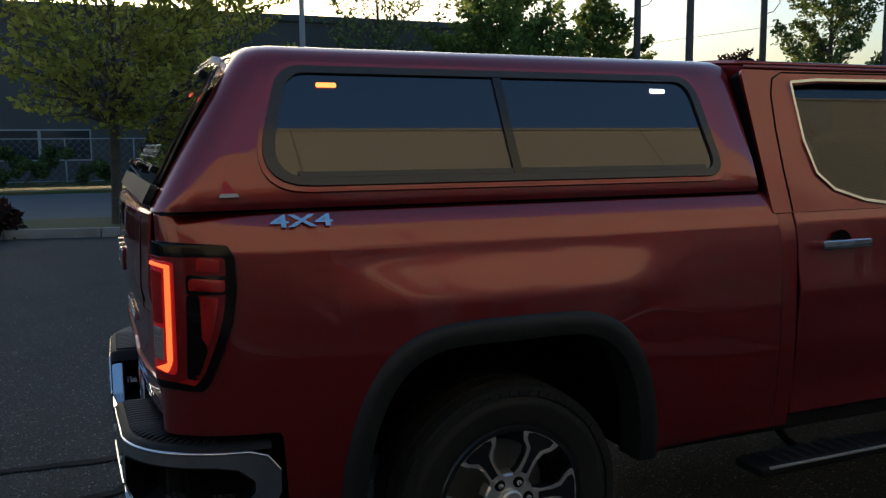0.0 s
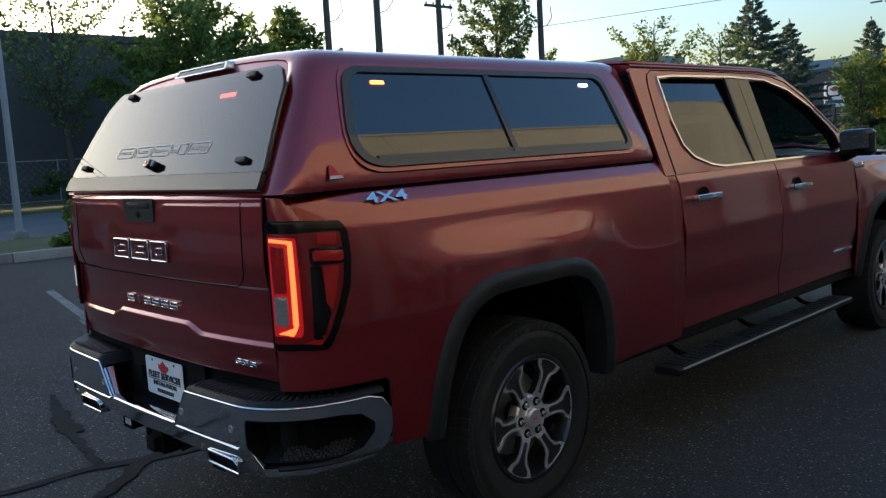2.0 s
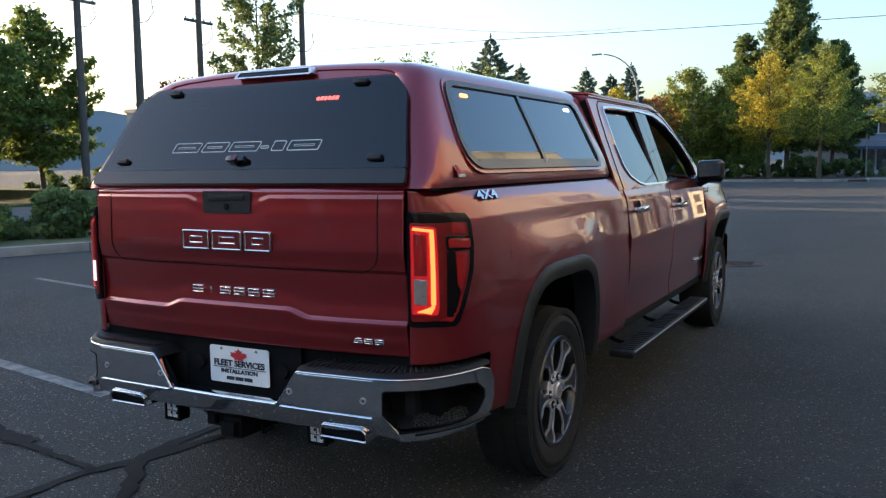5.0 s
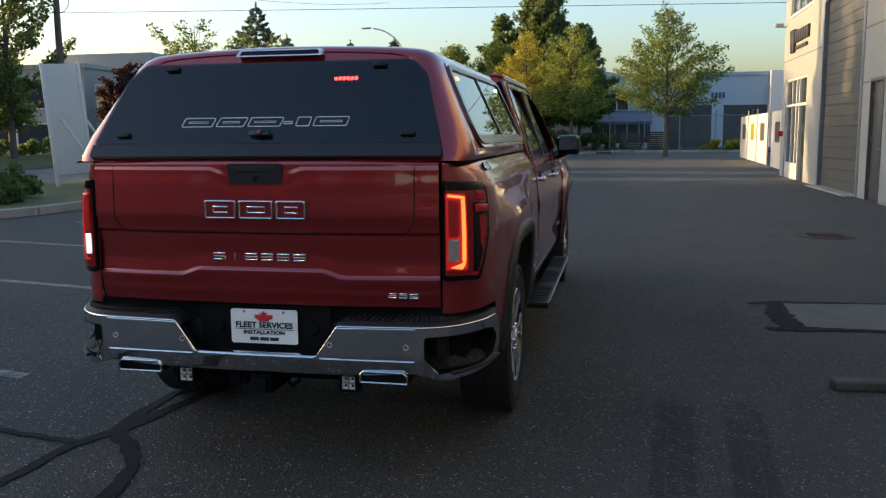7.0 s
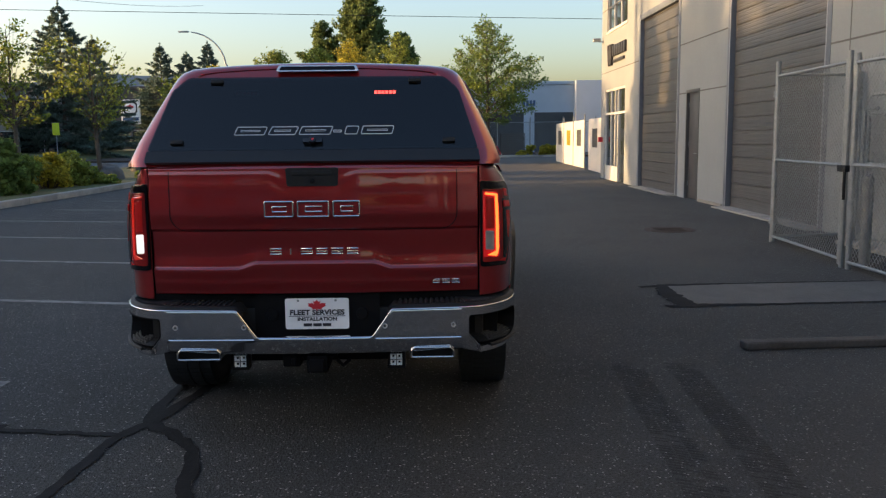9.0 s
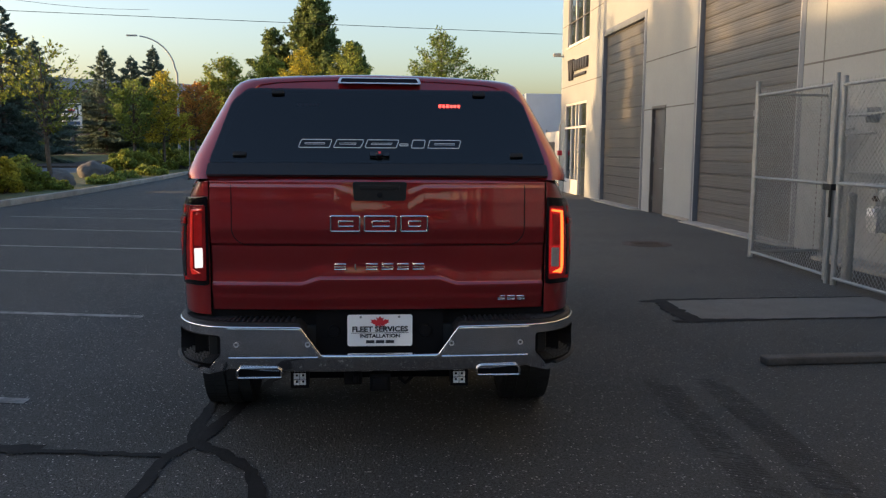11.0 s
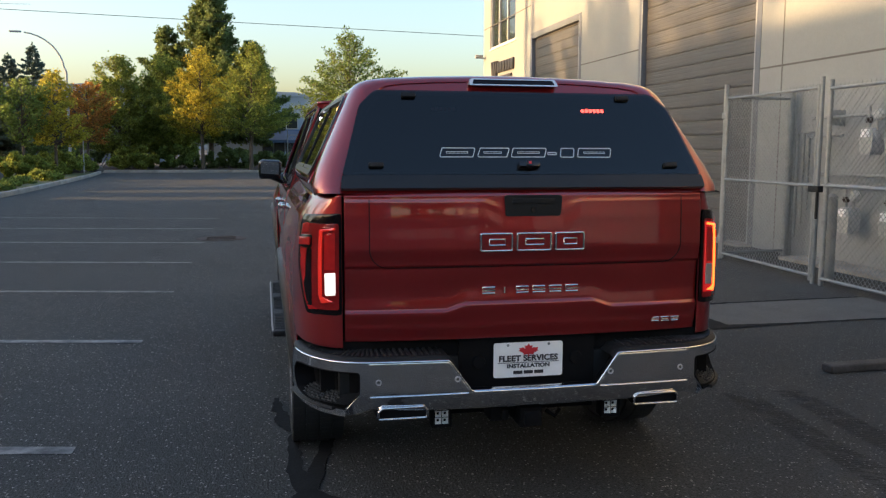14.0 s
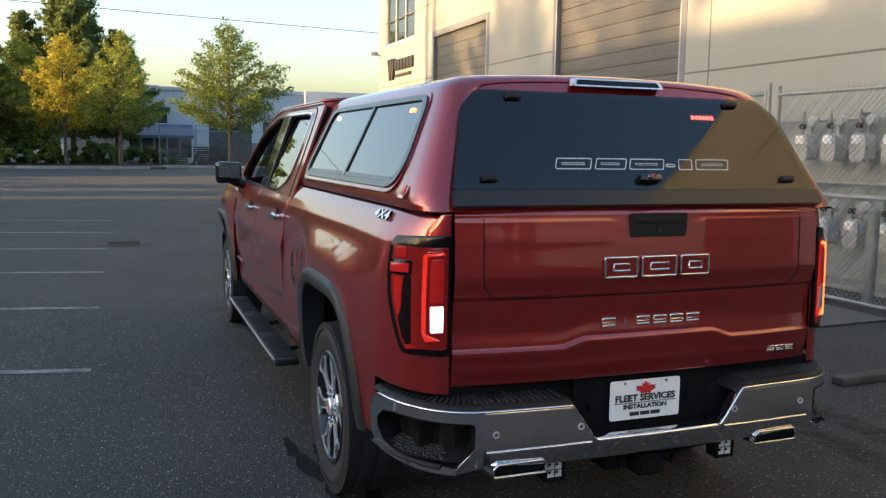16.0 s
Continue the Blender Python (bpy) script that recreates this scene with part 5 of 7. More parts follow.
    prof = [(-w * 0.86, rr - 0.004), (-w, rr + 0.03), (-w * 1.04, rr + 0.075), (-w * 0.98, r - 0.045), (-w * 0.90, r - 0.018), (-w * 0.74, r - 0.009), (0, r - 0.008), (w * 0.74, r - 0.009), (w * 0.90, r - 0.018), (w * 0.98, r - 0.045),
            (w * 1.045, rr + 0.085), (w * 1.05, rr + 0.075), (w * 1.04, rr + 0.07), (w, rr + 0.03), (w * 0.93, rr + 0.008), (w * 0.86, rr - 0.004)]
    tyre = part("tyre", lathe(prof, 72), "rubber", hub, "black ribbed road tyre", smooth=40)
    blocks, n = [], 66
    for k in range(n):
        a = 2 * math.pi * k / n
        rot = Matrix.Rotation(a, 4, "X")
        for j, x in enumerate((-0.096, -0.034, 0.034, 0.096)):
            off = Matrix.Rotation(math.pi / n * (0.5 if j in (1, 2) else 0), 4, "X")
            b = bx(x - 0.027, x + 0.027, -0.0172, 0.0172, r - 0.012 - (0.008 if j in (0, 3) else 0), r - (0.006 if j in (0, 3) else 0))
            blocks.append(moved(b, rot @ off))
    for k in range(n):
        a = 2 * math.pi * (k + 0.5) / n
        for sx in (-1, 1):
            b = bx(sx * w * 0.985 - 0.004, sx * w * 0.985 + 0.004, -0.0155, 0.0155, r - 0.036, r - 0.020)
            blocks.append(moved(b, Matrix.Rotation(a, 4, "X")))
    part("tread", fuse(*blocks), "rubber", tyre, smooth=0)
    rim = part("rim", fuse(lathe([(w * 0.93, rr + 0.010), (w * 1.0, rr + 0.004), (w * 0.99, rr - 0.010), (w * 0.90, rr - 0.016), (w * 0.4, rr - 0.030), (-w * 0.9, rr - 0.020)], 72),
               ([(-0.01, 0.0, 0.0)] + [(-0.01, rr * 0.92 * math.cos(2 * math.pi * k / 40), rr * 0.92 * math.sin(2 * math.pi * k / 40)) for k in range(40)], [(0, 1 + k, 1 + (k + 1) % 40) for k in range(40)])), "pocket", hub, "dark grey alloy rim", smooth=40)
    for k in range(6):
        base = 2 * math.pi * k / 6 + math.pi / 6

        def place(s, q, d, base=base):
            bow = 0.100 + 0.018 * (s / rr) - 0.03 * max(0, 1 - s / 0.10)
            return Matrix.Rotation(base, 4, "X") @ Vector((bow - d, q, s))
        half = [(0.052, 0.026), (0.086, 0.028), (0.106, 0.0225), (0.152, 0.0225), (0.180, 0.032), (0.198, 0.056), (0.222, 0.071), (0.239, 0.060), (0.243, 0.028)]
        slot = [(0.100, 0.0125), (0.150, 0.0140), (0.182, 0.0205), (0.206, 0.048), (0.224, 0.052), (0.232, 0.030)]
        outline = [(a, -b) for a, b in half] + [(a, b) for a, b in reversed(half)]
        part("spoke_body", slab([(a, q * 0.94) for a, q in outline], place, 0.034), "pocket", rim)
        part("spoke", slab(outline, lambda s, q, d, pl=place: pl(s, q, d - 0.005), 0.009, holes=[[(a, -b) for a, b in slot] + [(a, b) for a, b in reversed(slot)]]), "machined", rim, "bright machined forked spoke")
        fin = [(0.196, -0.012), (0.236, -0.016), (0.236, 0.016), (0.196, 0.012)]
        part("rim_fin", slab(fin, lambda s, q, d, t=base + math.pi / 6: Matrix.Rotation(t, 4, "X") @ Vector((0.060 + 0.10 * (s - 0.196) - d, q, s)), 0.03), "trimgrey", rim)
    part("hub_cap", lathe([(0.126, 0.0001), (0.125, 0.034), (0.119, 0.040), (0.06, 0.043)], 32), "machined", rim, "silver hub cap with a red mark")
    part("cap_mark", fuse(bx(0.125, 0.1268, -0.014, 0.014, -0.003, 0.003)), "redink", rim)
    part("hub_plate", lathe([(0.104, 0.03), (0.103, 0.084), (0.096, 0.090), (0.06, 0.092)], 36), "machined", rim)
    for k in range(6):
        a = 2 * math.pi * k / 6
        m = Matrix.Translation((0.004, 0.066 * math.cos(a), 0.066 * math.sin(a)))
        part("lug_nut", moved(lathe([(0.118, 0.0001), (0.116, 0.008), (0.108, 0.0105), (0.08, 0.0115)], 10), m), "chrome", rim)
    for k in range(6):
        a = 2 * math.pi * k / 6
        m = Matrix.Translation((0, 0.066 * math.cos(a), 0.066 * math.sin(a)))
        part("lug_pocket", moved(lathe([(0.1062, 0.0001), (0.1062, 0.0185), (0.100, 0.020)], 16), m), "dark", rim)
    part("brake_disc", lathe([(0.0, 0.05), (0.0, 0.17), (-0.02, 0.17)], 32), "steel", rim)
    return hub


wheel = wheel_master()
wheel.matrix_basis = pose(0.842, HUB_R, HUB_Z, 2, 0, 0)
for x, y, turn, rx in ((-0.842, HUB_R, 180, 10), (0.842, HUB_F, 0, 41), (-0.842, HUB_F, 180, 33)):
    copy_thing(wheel, Matrix.Translation((x, y, HUB_Z)) @ Matrix.Rotation(radians(turn), 4, "Z") @ Matrix.Rotation(radians(rx), 4, "X"))
flap = part("fuel_flap", mirror(moved(lathe([(0.0015, 0.0001), (0.002, 0.090), (-0.003, 0.098)], 40), Matrix.Translation((side_x(0.92), 1.82, 0.92))), -1), "paint", truck, "round fuel filler flap")
part("flap_gap", mirror(tube([(side_x(0.92) + 0.0012, 1.82 + 0.099 * math.cos(a), 0.92 + 0.099 * math.sin(a)) for a in lin(0, 2 * math.pi, 41)], 0.0013, 6, False), -1), "dark", flap)
part("flap_catch", mirror(moved(lathe([(0.004, 0.0001), (0.003, 0.008), (0.0, 0.010)], 14), Matrix.Translation((side_x(0.92), 1.885, 0.92))), -1), "dark", flap)


# ---- ground ----
WALL_X = 6.45
ground_v = [(-1500, -1500, 0), (1500, -1500, 0), (1500, 1800, 0), (-1500, 1800, 0)]
tagged(part("ground", (ground_v, [(0, 1, 2, 3)]), "asphalt", smooth=0), "worn dark grey asphalt car park with pale stone chips", "ground", kind="structure")


def flat(name, pts, z, material, label, category, kind="structure", thick=0.0):
    verts = [(x, y, z) for x, y in pts]
    return tagged(part(name, (verts, [tuple(range(len(pts)))]), material, smooth=0), label, category, kind=kind)


flat("street", [(-27, -300), (-15, -300), (-15, 300), (-27, 300)], 0.006, "road", "grey street beyond the planted strip", "street")


def raised(name, x0, x1, y0, y1, h, material, label, category):
    return tagged(part(name, box(x0, x1, y0, y1, -0.05, h, 0.02), material), label, category, kind="structure")


KERB = [(-13.4, -80), (-13.4, -6), (-12.9, -3), (-12.2, 0), (-11.35, 4.5), (-10.1, 7.5), (-9.2, 10.5), (-9.0, 16), (-8.98, 22), (-9.1, 27), (-9.4, 33), (-9.75, 39), (-10.2, 45), (-10.7, 50.5), (-12.5, 53)]
verge_edge = [(-15.0, -80)] + [(x - 0.07, y) for x, y in KERB[:-1]] + [(-15.0, 50.5)]
verge_n = len(verge_edge)
tagged(part("grass_verge", ([(x, y, 0.12) for x, y in verge_edge] + [(x, y, -0.05) for x, y in verge_edge], [tuple(range(verge_n))] + [(k, (k + 1) % verge_n, verge_n + (k + 1) % verge_n, verge_n + k) for k in range(verge_n)]), "grass", smooth=0),
       "strip of rough grass behind the kerb", "grass", kind="structure")
raised("far_lawn", -34.5, -27.0, -120, 150, 0.10, "grass", "mown grass across the street", "grass")
bank = [(-24.2, 19, 0.03), (-24.2, 84, 0.03), (-26.2, 84, 0.55), (-26.2, 20, 0.55), (-34.0, 84, 0.62), (-34.0, 20, 0.62)]
tagged(part("grass_bank", (bank + [(-34.0, 84, -0.05), (-34.0, 20, -0.05), (-24.2, 19, -0.05), (-24.2, 84, -0.05)], [(0, 1, 2, 3), (3, 2, 4, 5), (5, 4, 6, 7), (0, 3, 5, 7, 8), (1, 9, 6, 4, 2)]), "grass", smooth=0), "mown grass bank across the street", "grass", kind="structure")
raised("planting_bed", -40, 0.8, 53.2, 74, 0.12, "mulch", "mulched planting bed behind the kerb", "planting")
raised("yard_edge", 0.8, 18, 56.5, 58, 0.12, "mulch", "dry weedy strip at the fence", "ground")


def crack(name, pts, widths, seed):
    """A sealed crack: a thin band of tar with an uneven edge, laid on the asphalt."""
    rng = random.Random(seed)
    fine = []
    for (a, wa), (b, wb) in zip(zip(pts, widths), zip(pts[1:], widths[1:])):
        n = max(2, int((Vector(b) - Vector(a)).length / 0.05))
        for k in range(n):
            t = k / n
            fine.append((Vector(a).lerp(Vector(b), t), wa + (wb - wa) * t))
    fine.append((Vector(pts[-1]), widths[-1]))
    verts = []
    for i, (p, w) in enumerate(fine):
        d = (fine[min(i + 1, len(fine) - 1)][0] - fine[max(i - 1, 0)][0]).normalized()
        nrm = Vector((-d.y, d.x))
        j = Vector((rng.uniform(-1, 1), rng.uniform(-1, 1))) * 0.012
        for s in (-1, 1):
            q = p + j + nrm * s * w * rng.uniform(0.75, 1.25)
            verts.append((q.x, q.y, 0.0045 + 0.0009 * (seed % 20)))
    faces = [(2 * i, 2 * i + 1, 2 * i + 3, 2 * i + 2) for i in range(len(fine) - 1)]
    return tagged(part(name, (verts, faces), "tar", smooth=0), "black tar-sealed crack in the asphalt", "road crack", "sealed cracks", "structure")


for i, (pts, ws) in enumerate((
        ([(-0.93, 0.28), (-0.97, 0.55), (-0.96, 0.84), (-0.90, 1.6)], [0.05, 0.035, 0.03, 0.025]),
        ([(-0.93, 0.28), (-0.86, 0.55), (-0.81, 0.85), (-0.62, 1.7)], [0.04, 0.04, 0.035, 0.025]),
        ([(-0.93, 0.28), (-1.02, 0.09), (-1.05, -0.22), (-1.07, -0.60), (-1.15, -1.3)], [0.045, 0.03, 0.03, 0.025, 0.02]),
        ([(-0.93, 0.28), (-0.74, 0.09), (-0.60, -0.12), (-0.53, -0.40), (-0.47, -0.75), (-0.50, -1.2)], [0.045, 0.035, 0.03, 0.035, 0.03, 0.02]),
        ([(-1.02, 0.11), (-1.26, 0.14), (-1.66, 0.20), (-1.80, 0.19)], [0.022, 0.02, 0.025, 0.03]),
        ([(-1.66, 0.22), (-2.02, 0.28), (-2.6, 0.42)], [0.05, 0.05, 0.015]))):
    crack("tar_crack", pts, ws, i)
for i, (pts, ws) in enumerate((
        ([(2.55, 4.06), (2.80, 4.15), (3.6, 4.22), (4.95, 4.26)], [0.03, 0.06, 0.02, 0.02]),
        ([(2.80, 4.17), (2.74, 3.75), (2.76, 3.16)], [0.05, 0.09, 0.09]),
        ([(2.55, 3.14), (2.90, 3.15), (3.6, 3.18), (4.95, 3.25)], [0.05, 0.06, 0.018, 0.018]))):
    crack("tar_seam", pts, ws, 20 + i)
flat("asphalt_patch", [(2.80, 3.18), (5.0, 3.26), (5.0, 4.24), (2.82, 4.15)], 0.0035, "patch", "paler asphalt patch with tarred seams", "road patch")
for k, y in enumerate((1.05, 3.53, 5.92, 8.30, 10.75, 13.2, 15.7)):
    x0, x1, w = -2.05, -7.6, 0.05
    flat("stall_line", [(x0, y - w), (x0, y + w), (x1, y + w + 0.2 * (x0 - x1)), (x1, y - w + 0.2 * (x0 - x1))], 0.004, "line", "worn white parking stall line", "stall line")["group"] = "stall lines"
flat("stall_line", [(-5.2, 1.59), (-5.2, 1.69), (-2.06, 1.10), (-2.06, 1.0)], 0.003, "line", "worn white parking stall line", "stall line")["group"] = "stall lines"


def tyre_mark(x0, y0, x1, y1, w):
    """The print of a tyre tread: short slanting bars along a straight run."""
    a, b = Vector((x0, y0)), Vector((x1, y1))
    d = (b - a).normalized()
    nrm = Vector((-d.y, d.x))
    rng = random.Random(int(x0 * 100))
    verts, faces = [], []
    for k in range(int((b - a).length / 0.034)):
        for s, e in ((-0.5, -0.18), (-0.14, 0.14), (0.18, 0.5)):
            if rng.random() < 0.2:
                continue
            c = a + d * (k * 0.034 + rng.uniform(-0.003, 0.003))
            skew = d * 0.012
            q = [c + nrm * w * s - skew, c + nrm * w * e + skew, c + nrm * w * e + skew + d * 0.017, c + nrm * w * s - skew + d * 0.017]
            n = len(verts)
            verts += [(v.x, v.y, 0.0025) for v in q]
            faces.append((n, n + 1, n + 2, n + 3))
    tagged(part("tyre_mark", (verts, faces), "tyremark", smooth=0), "faint dark tyre tread print on the asphalt", "tyre mark", "tyre marks", "structure")


tyre_mark(1.80, 1.35, 1.62, -1.6, 0.19)
tyre_mark(2.14, 1.30, 1.95, -1.6, 0.19)
crack("tar_spot", [(-1.03, 1.75), (-1.02, 1.5), (-1.0, 1.3), (-0.97, 1.12)], [0.015, 0.035, 0.045, 0.03], 44)


def manhole(x, y, r):
    ob = tagged(part("manhole_cover", fuse(moved(lathe([(0.008, 0.0001), (0.008, r * 0.86), (0.004, r * 0.88), (0.010, r * 0.9), (0.010, r), (0.0, r * 1.03)], 40, "z"), Matrix.Translation((x, y, 0)))), "rust"),
                "rusty round iron manhole cover in the asphalt", "manhole cover")
    bars = [moved(bx(-r * 0.6, r * 0.6, -0.02, 0.02, 0.008, 0.014), Matrix.Translation((x, y - r * 0.5 + k * r * 0.25, 0))) for k in range(5)]
    part("raised_ribs", fuse(*bars), "rust", ob)


manhole(-1.82, 11.4, 0.40)
manhole(4.25, 9.05, 0.38)
manhole(0.41, 9.5, 0.36)

tagged(part("wheel_stop", moved(bx(0, 2.6, -0.055, 0.055, 0.0, 0.058, 0.02, 3), Matrix.Translation((2.68, 1.66, 0.0)) @ Matrix.Rotation(radians(3), 4, "Z")), "timber"), "weathered dark timber wheel stop on the asphalt", "wheel stop")


def kerb_run(pts, step=1.5):
    """A concrete kerb laid in separate lengths with open joints."""
    holder = tagged(thing("kerb", "", ""), "weathered pale concrete kerb in short lengths", "kerb", kind="structure")
    for (a, b) in zip(pts, pts[1:]):
        a, b = Vector(a), Vector(b)
        n = max(1, round((b - a).length / step))
        ang = math.atan2(b.y - a.y, b.x - a.x)
        ln = (b - a).length / n
        me = None
        for k in range(n):
            p = a.lerp(b, (k + 0.5) / n)
            if me is None:
                bm = box(-ln / 2 + 0.006, ln / 2 - 0.006, -0.09, 0.09, -0.05, 0.155, 0.022, 2)
                ob = part("kerb_stone", bm, "kerb", holder)
                me = ob.data
            else:
                ob = part("kerb_stone", me, None, holder)
            ob.matrix_basis = pose(p.x, p.y, 0, 0, 0, math.degrees(ang))
    return holder


kerb_run(KERB)
kerb_run([(-12.5, 53.1), (-6, 52.6), (-1.6, 52.6), (0.8, 53.8), (0.8, 56.4), (10, 56.4)])


# ---- the unit building beside the car park ----
WALL_TOP, WALL_Y0, WALL_Y1 = 8.6, -42.0, 25.6
openings = [(16.4, 20.2, 0.0, 4.70, "shutter"), (14.75, 15.70, 0.0, 2.48, "man_door"), (8.75, 12.95, 0.0, 4.70, "shutter"), (22.0, 25.0, 0.0, 2.98, "entrance"), (21.85, 24.75, 4.85, 6.9, "window"),
            (-2.2, 2.0, 0.0, 4.70, "shutter"), (-8.0, -3.8, 0.0, 4.70, "shutter"), (-24.0, -19.8, 0.0, 4.7, "shutter"), (-30.0, -25.8, 0.0, 4.7, "shutter"), (3.0, 3.95, 0.0, 2.48, "man_door")]
ys_cut = sorted({WALL_Y0, WALL_Y1, *[v for o in openings for v in o[:2]]})
zs_cut = sorted({0.0, WALL_TOP, *[v for o in openings for v in o[2:4]]})
wall = tagged(thing("wall_east", "", ""), "pale painted concrete unit building with tall grey doors", "wall", kind="structure")
pieces = []
for y0, y1 in zip(ys_cut, ys_cut[1:]):
    for z0, z1 in zip(zs_cut, zs_cut[1:]):
        cy, cz = (y0 + y1) / 2, (z0 + z1) / 2
        if any(a < cy < b and c < cz < d for a, b, c, d, _ in openings):
            continue
        pieces.append(bx(WALL_X, WALL_X + 0.30, y0, y1, z0, z1))
part("wall_shell", fuse(*pieces), "wall", wall, smooth=0)
part("wall_body", fuse(bx(WALL_X + 0.45, WALL_X + 18, WALL_Y0, WALL_Y1, 0, WALL_TOP - 0.3), bx(WALL_X + 0.28, WALL_X + 0.46, WALL_Y1 - 0.3, WALL_Y1, 0, WALL_TOP), bx(WALL_X + 0.28, WALL_X + 18, WALL_Y1 - 0.3, WALL_Y1 - 0.002, 0, WALL_TOP),
     bx(WALL_X + 0.0, WALL_X + 18, WALL_Y0, WALL_Y1, WALL_TOP - 0.02, WALL_TOP + 0.05)), "wallb", wall, smooth=0)
# shallow panel grooves and joints as thin strips, their shade put into the grey
grooves = []
for z in (2.42, 2.77, 3.55, 5.6, 7.4):
    for y0, y1 in ((20.3, 25.6), (12.98, 16.35), (2.05, 8.7), (-3.7, -2.25), (-19.7, -8.1)):
        if z < 3.3 and y0 == 20.3 or z == 2.42 and y0 != 12.98 or z == 2.77 and y0 == 12.98 or z == 3.55 and y0 == 2.05:
            continue
        grooves.append(bx(WALL_X - 0.003, WALL_X + 0.02, y0, y1, z - 0.014, z + 0.014))
for y in (8.07, 2.4, -9.5, -19.0):
    grooves.append(bx(WALL_X - 0.0035, WALL_X + 0.02, y - 0.012, y + 0.012, 0, WALL_TOP))
part("panel_joint", fuse(*grooves), mat("joint_and_groove_shade_grey", (0.13, 0.125, 0.12), rough=0.9, vary=0.2, scale=2.0), wall, "grey panel joints and grooves, shade put into their colour", smooth=0)
part("wall_plinth", bx(WALL_X - 0.03, WALL_X - 0.004, 13.1, 14.6, 0.0, 0.06), "kerb", wall)


def shutter(y0, y1, top, n=1):
    d = tagged(thing("door_%d" % n, "", ""), "tall grey ribbed sectional roller door, closed", "roller door", kind="structure")
    h = 0.255
    me = None
    for k in range(int(math.ceil(top / h))):
        z0, z1 = k * h, min((k + 1) * h, top)
        prof = [(0.0, 0.112), (0.006, 0.094), (0.050, 0.090), (0.058, 0.093), (0.066, 0.093), (0.074, 0.090), (0.112, 0.090), (0.120, 0.093), (0.128, 0.093), (0.136, 0.090), (0.182, 0.090), (0.190, 0.093), (0.198, 0.093), (0.206, 0.090), (h - 0.014, 0.091), (h - 0.008, 0.112), (h, 0.112)]
        if me is None or z1 - z0 < h - 1e-6:
            geo = grid([y0 + 0.06, y1 - 0.06], prof, lambda y, q: (WALL_X + q[1], y, min(q[0], z1 - z0)))
            me = mesh_of("door_panel", *geo, smooth=0)
            me.materials.append(M["shutter"])
        ob = part("door_panel", me, None, d)
        ob.location = (0, 0, z0)
    part("door_jamb", fuse(bx(WALL_X - 0.01, WALL_X + 0.14, y0 - 0.10, y0 + 0.06, 0, top + 0.1, 0.006), bx(WALL_X - 0.01, WALL_X + 0.14, y1 - 0.06, y1 + 0.10, 0, top + 0.1, 0.006),
         bx(WALL_X - 0.01, WALL_X + 0.14, y0 + 0.06, y1 - 0.06, top - 0.06, top + 0.1, 0.006)), "jambgrey", d, "blue-grey steel door jamb")
    part("jamb_strip", fuse(bx(WALL_X - 0.016, WALL_X - 0.011, y0 + 0.02, y0 + 0.055, 0, top + 0.04, 0.001), bx(WALL_X - 0.016, WALL_X - 0.011, y1 - 0.055, y1 - 0.02, 0, top + 0.04, 0.001)), "greymetal", d, "pale edge strip")
    part("door_sill", bx(WALL_X - 0.25, WALL_X + 0.3, y0 - 0.1, y1 + 0.1, 0, 0.03, 0.008), "kerb", d)
    return d


def man_door(y0, y1, top, n):
    d = tagged(thing("door_%d" % n, "", ""), "plain grey steel side door, closed", "door", kind="structure")
    part("door_leaf", bx(WALL_X + 0.06, WALL_X + 0.11, y0 + 0.05, y1 - 0.05, 0.015, top - 0.05, 0.004), "doorgrey", d)
    part("door_frame", fuse(bx(WALL_X - 0.012, WALL_X + 0.15, y0, y0 + 0.05, 0, top), bx(WALL_X - 0.012, WALL_X + 0.15, y1 - 0.05, y1, 0, top), bx(WALL_X - 0.012, WALL_X + 0.15, y0 + 0.05, y1 - 0.05, top - 0.05, top),
         bx(WALL_X + 0.12, WALL_X + 0.14, y0 + 0.05, y1 - 0.05, 0, top - 0.05)), "doorgrey", d)
    part("door_handle", fuse(tube([(WALL_X + 0.07, y0 + 0.12, 1.05), (WALL_X - 0.01, y0 + 0.12, 1.05), (WALL_X - 0.01, y0 + 0.26, 1.05)], 0.012, 8), bx(WALL_X + 0.04, WALL_X + 0.065, y0 + 0.09, y0 + 0.15, 0.98, 1.12, 0.004)), "steel", d, "steel lever handle")
    for z in (0.3, 1.2, 2.1):
        part("hinge", bx(WALL_X + 0.045, WALL_X + 0.065, y1 - 0.075, y1 - 0.045, z, z + 0.1, 0.003), "steel", d)


def window(y0, y1, z0, z1, n, cols=3):
    wdw = tagged(thing("window_%d" % n, "", ""), "office window with white frame", "window", kind="structure")
    w = (y1 - y0) / cols
    bars = [bx(WALL_X + 0.03, WALL_X + 0.11, y0 + k * w - 0.03, y0 + k * w + 0.03, z0, z1) for k in range(cols + 1)]
    bars += [bx(WALL_X + 0.03, WALL_X + 0.11, y0, y1, z - 0.03, z + 0.03) for z in (z0 + 0.03, z1 - 0.03)]
    part("window_frame", fuse(*bars), "winframe", wdw)
    for k in range(cols):
        part("pane", bx(WALL_X + 0.07, WALL_X + 0.09, y0 + k * w + 0.03, y0 + (k + 1) * w - 0.03, z0 + 0.06, z1 - 0.06), "winglass", wdw)
    part("window_sill", bx(WALL_X - 0.03, WALL_X + 0.10, y0 - 0.04, y1 + 0.04, z0 - 0.05, z0 - 0.003, 0.006), "winframe", wdw)


def entrance(y0, y1, top, n):
    e = tagged(thing("door_%d" % n, "", ""), "glazed office entrance with pale frames", "entrance", kind="structure")
    split = y0 + 1.05
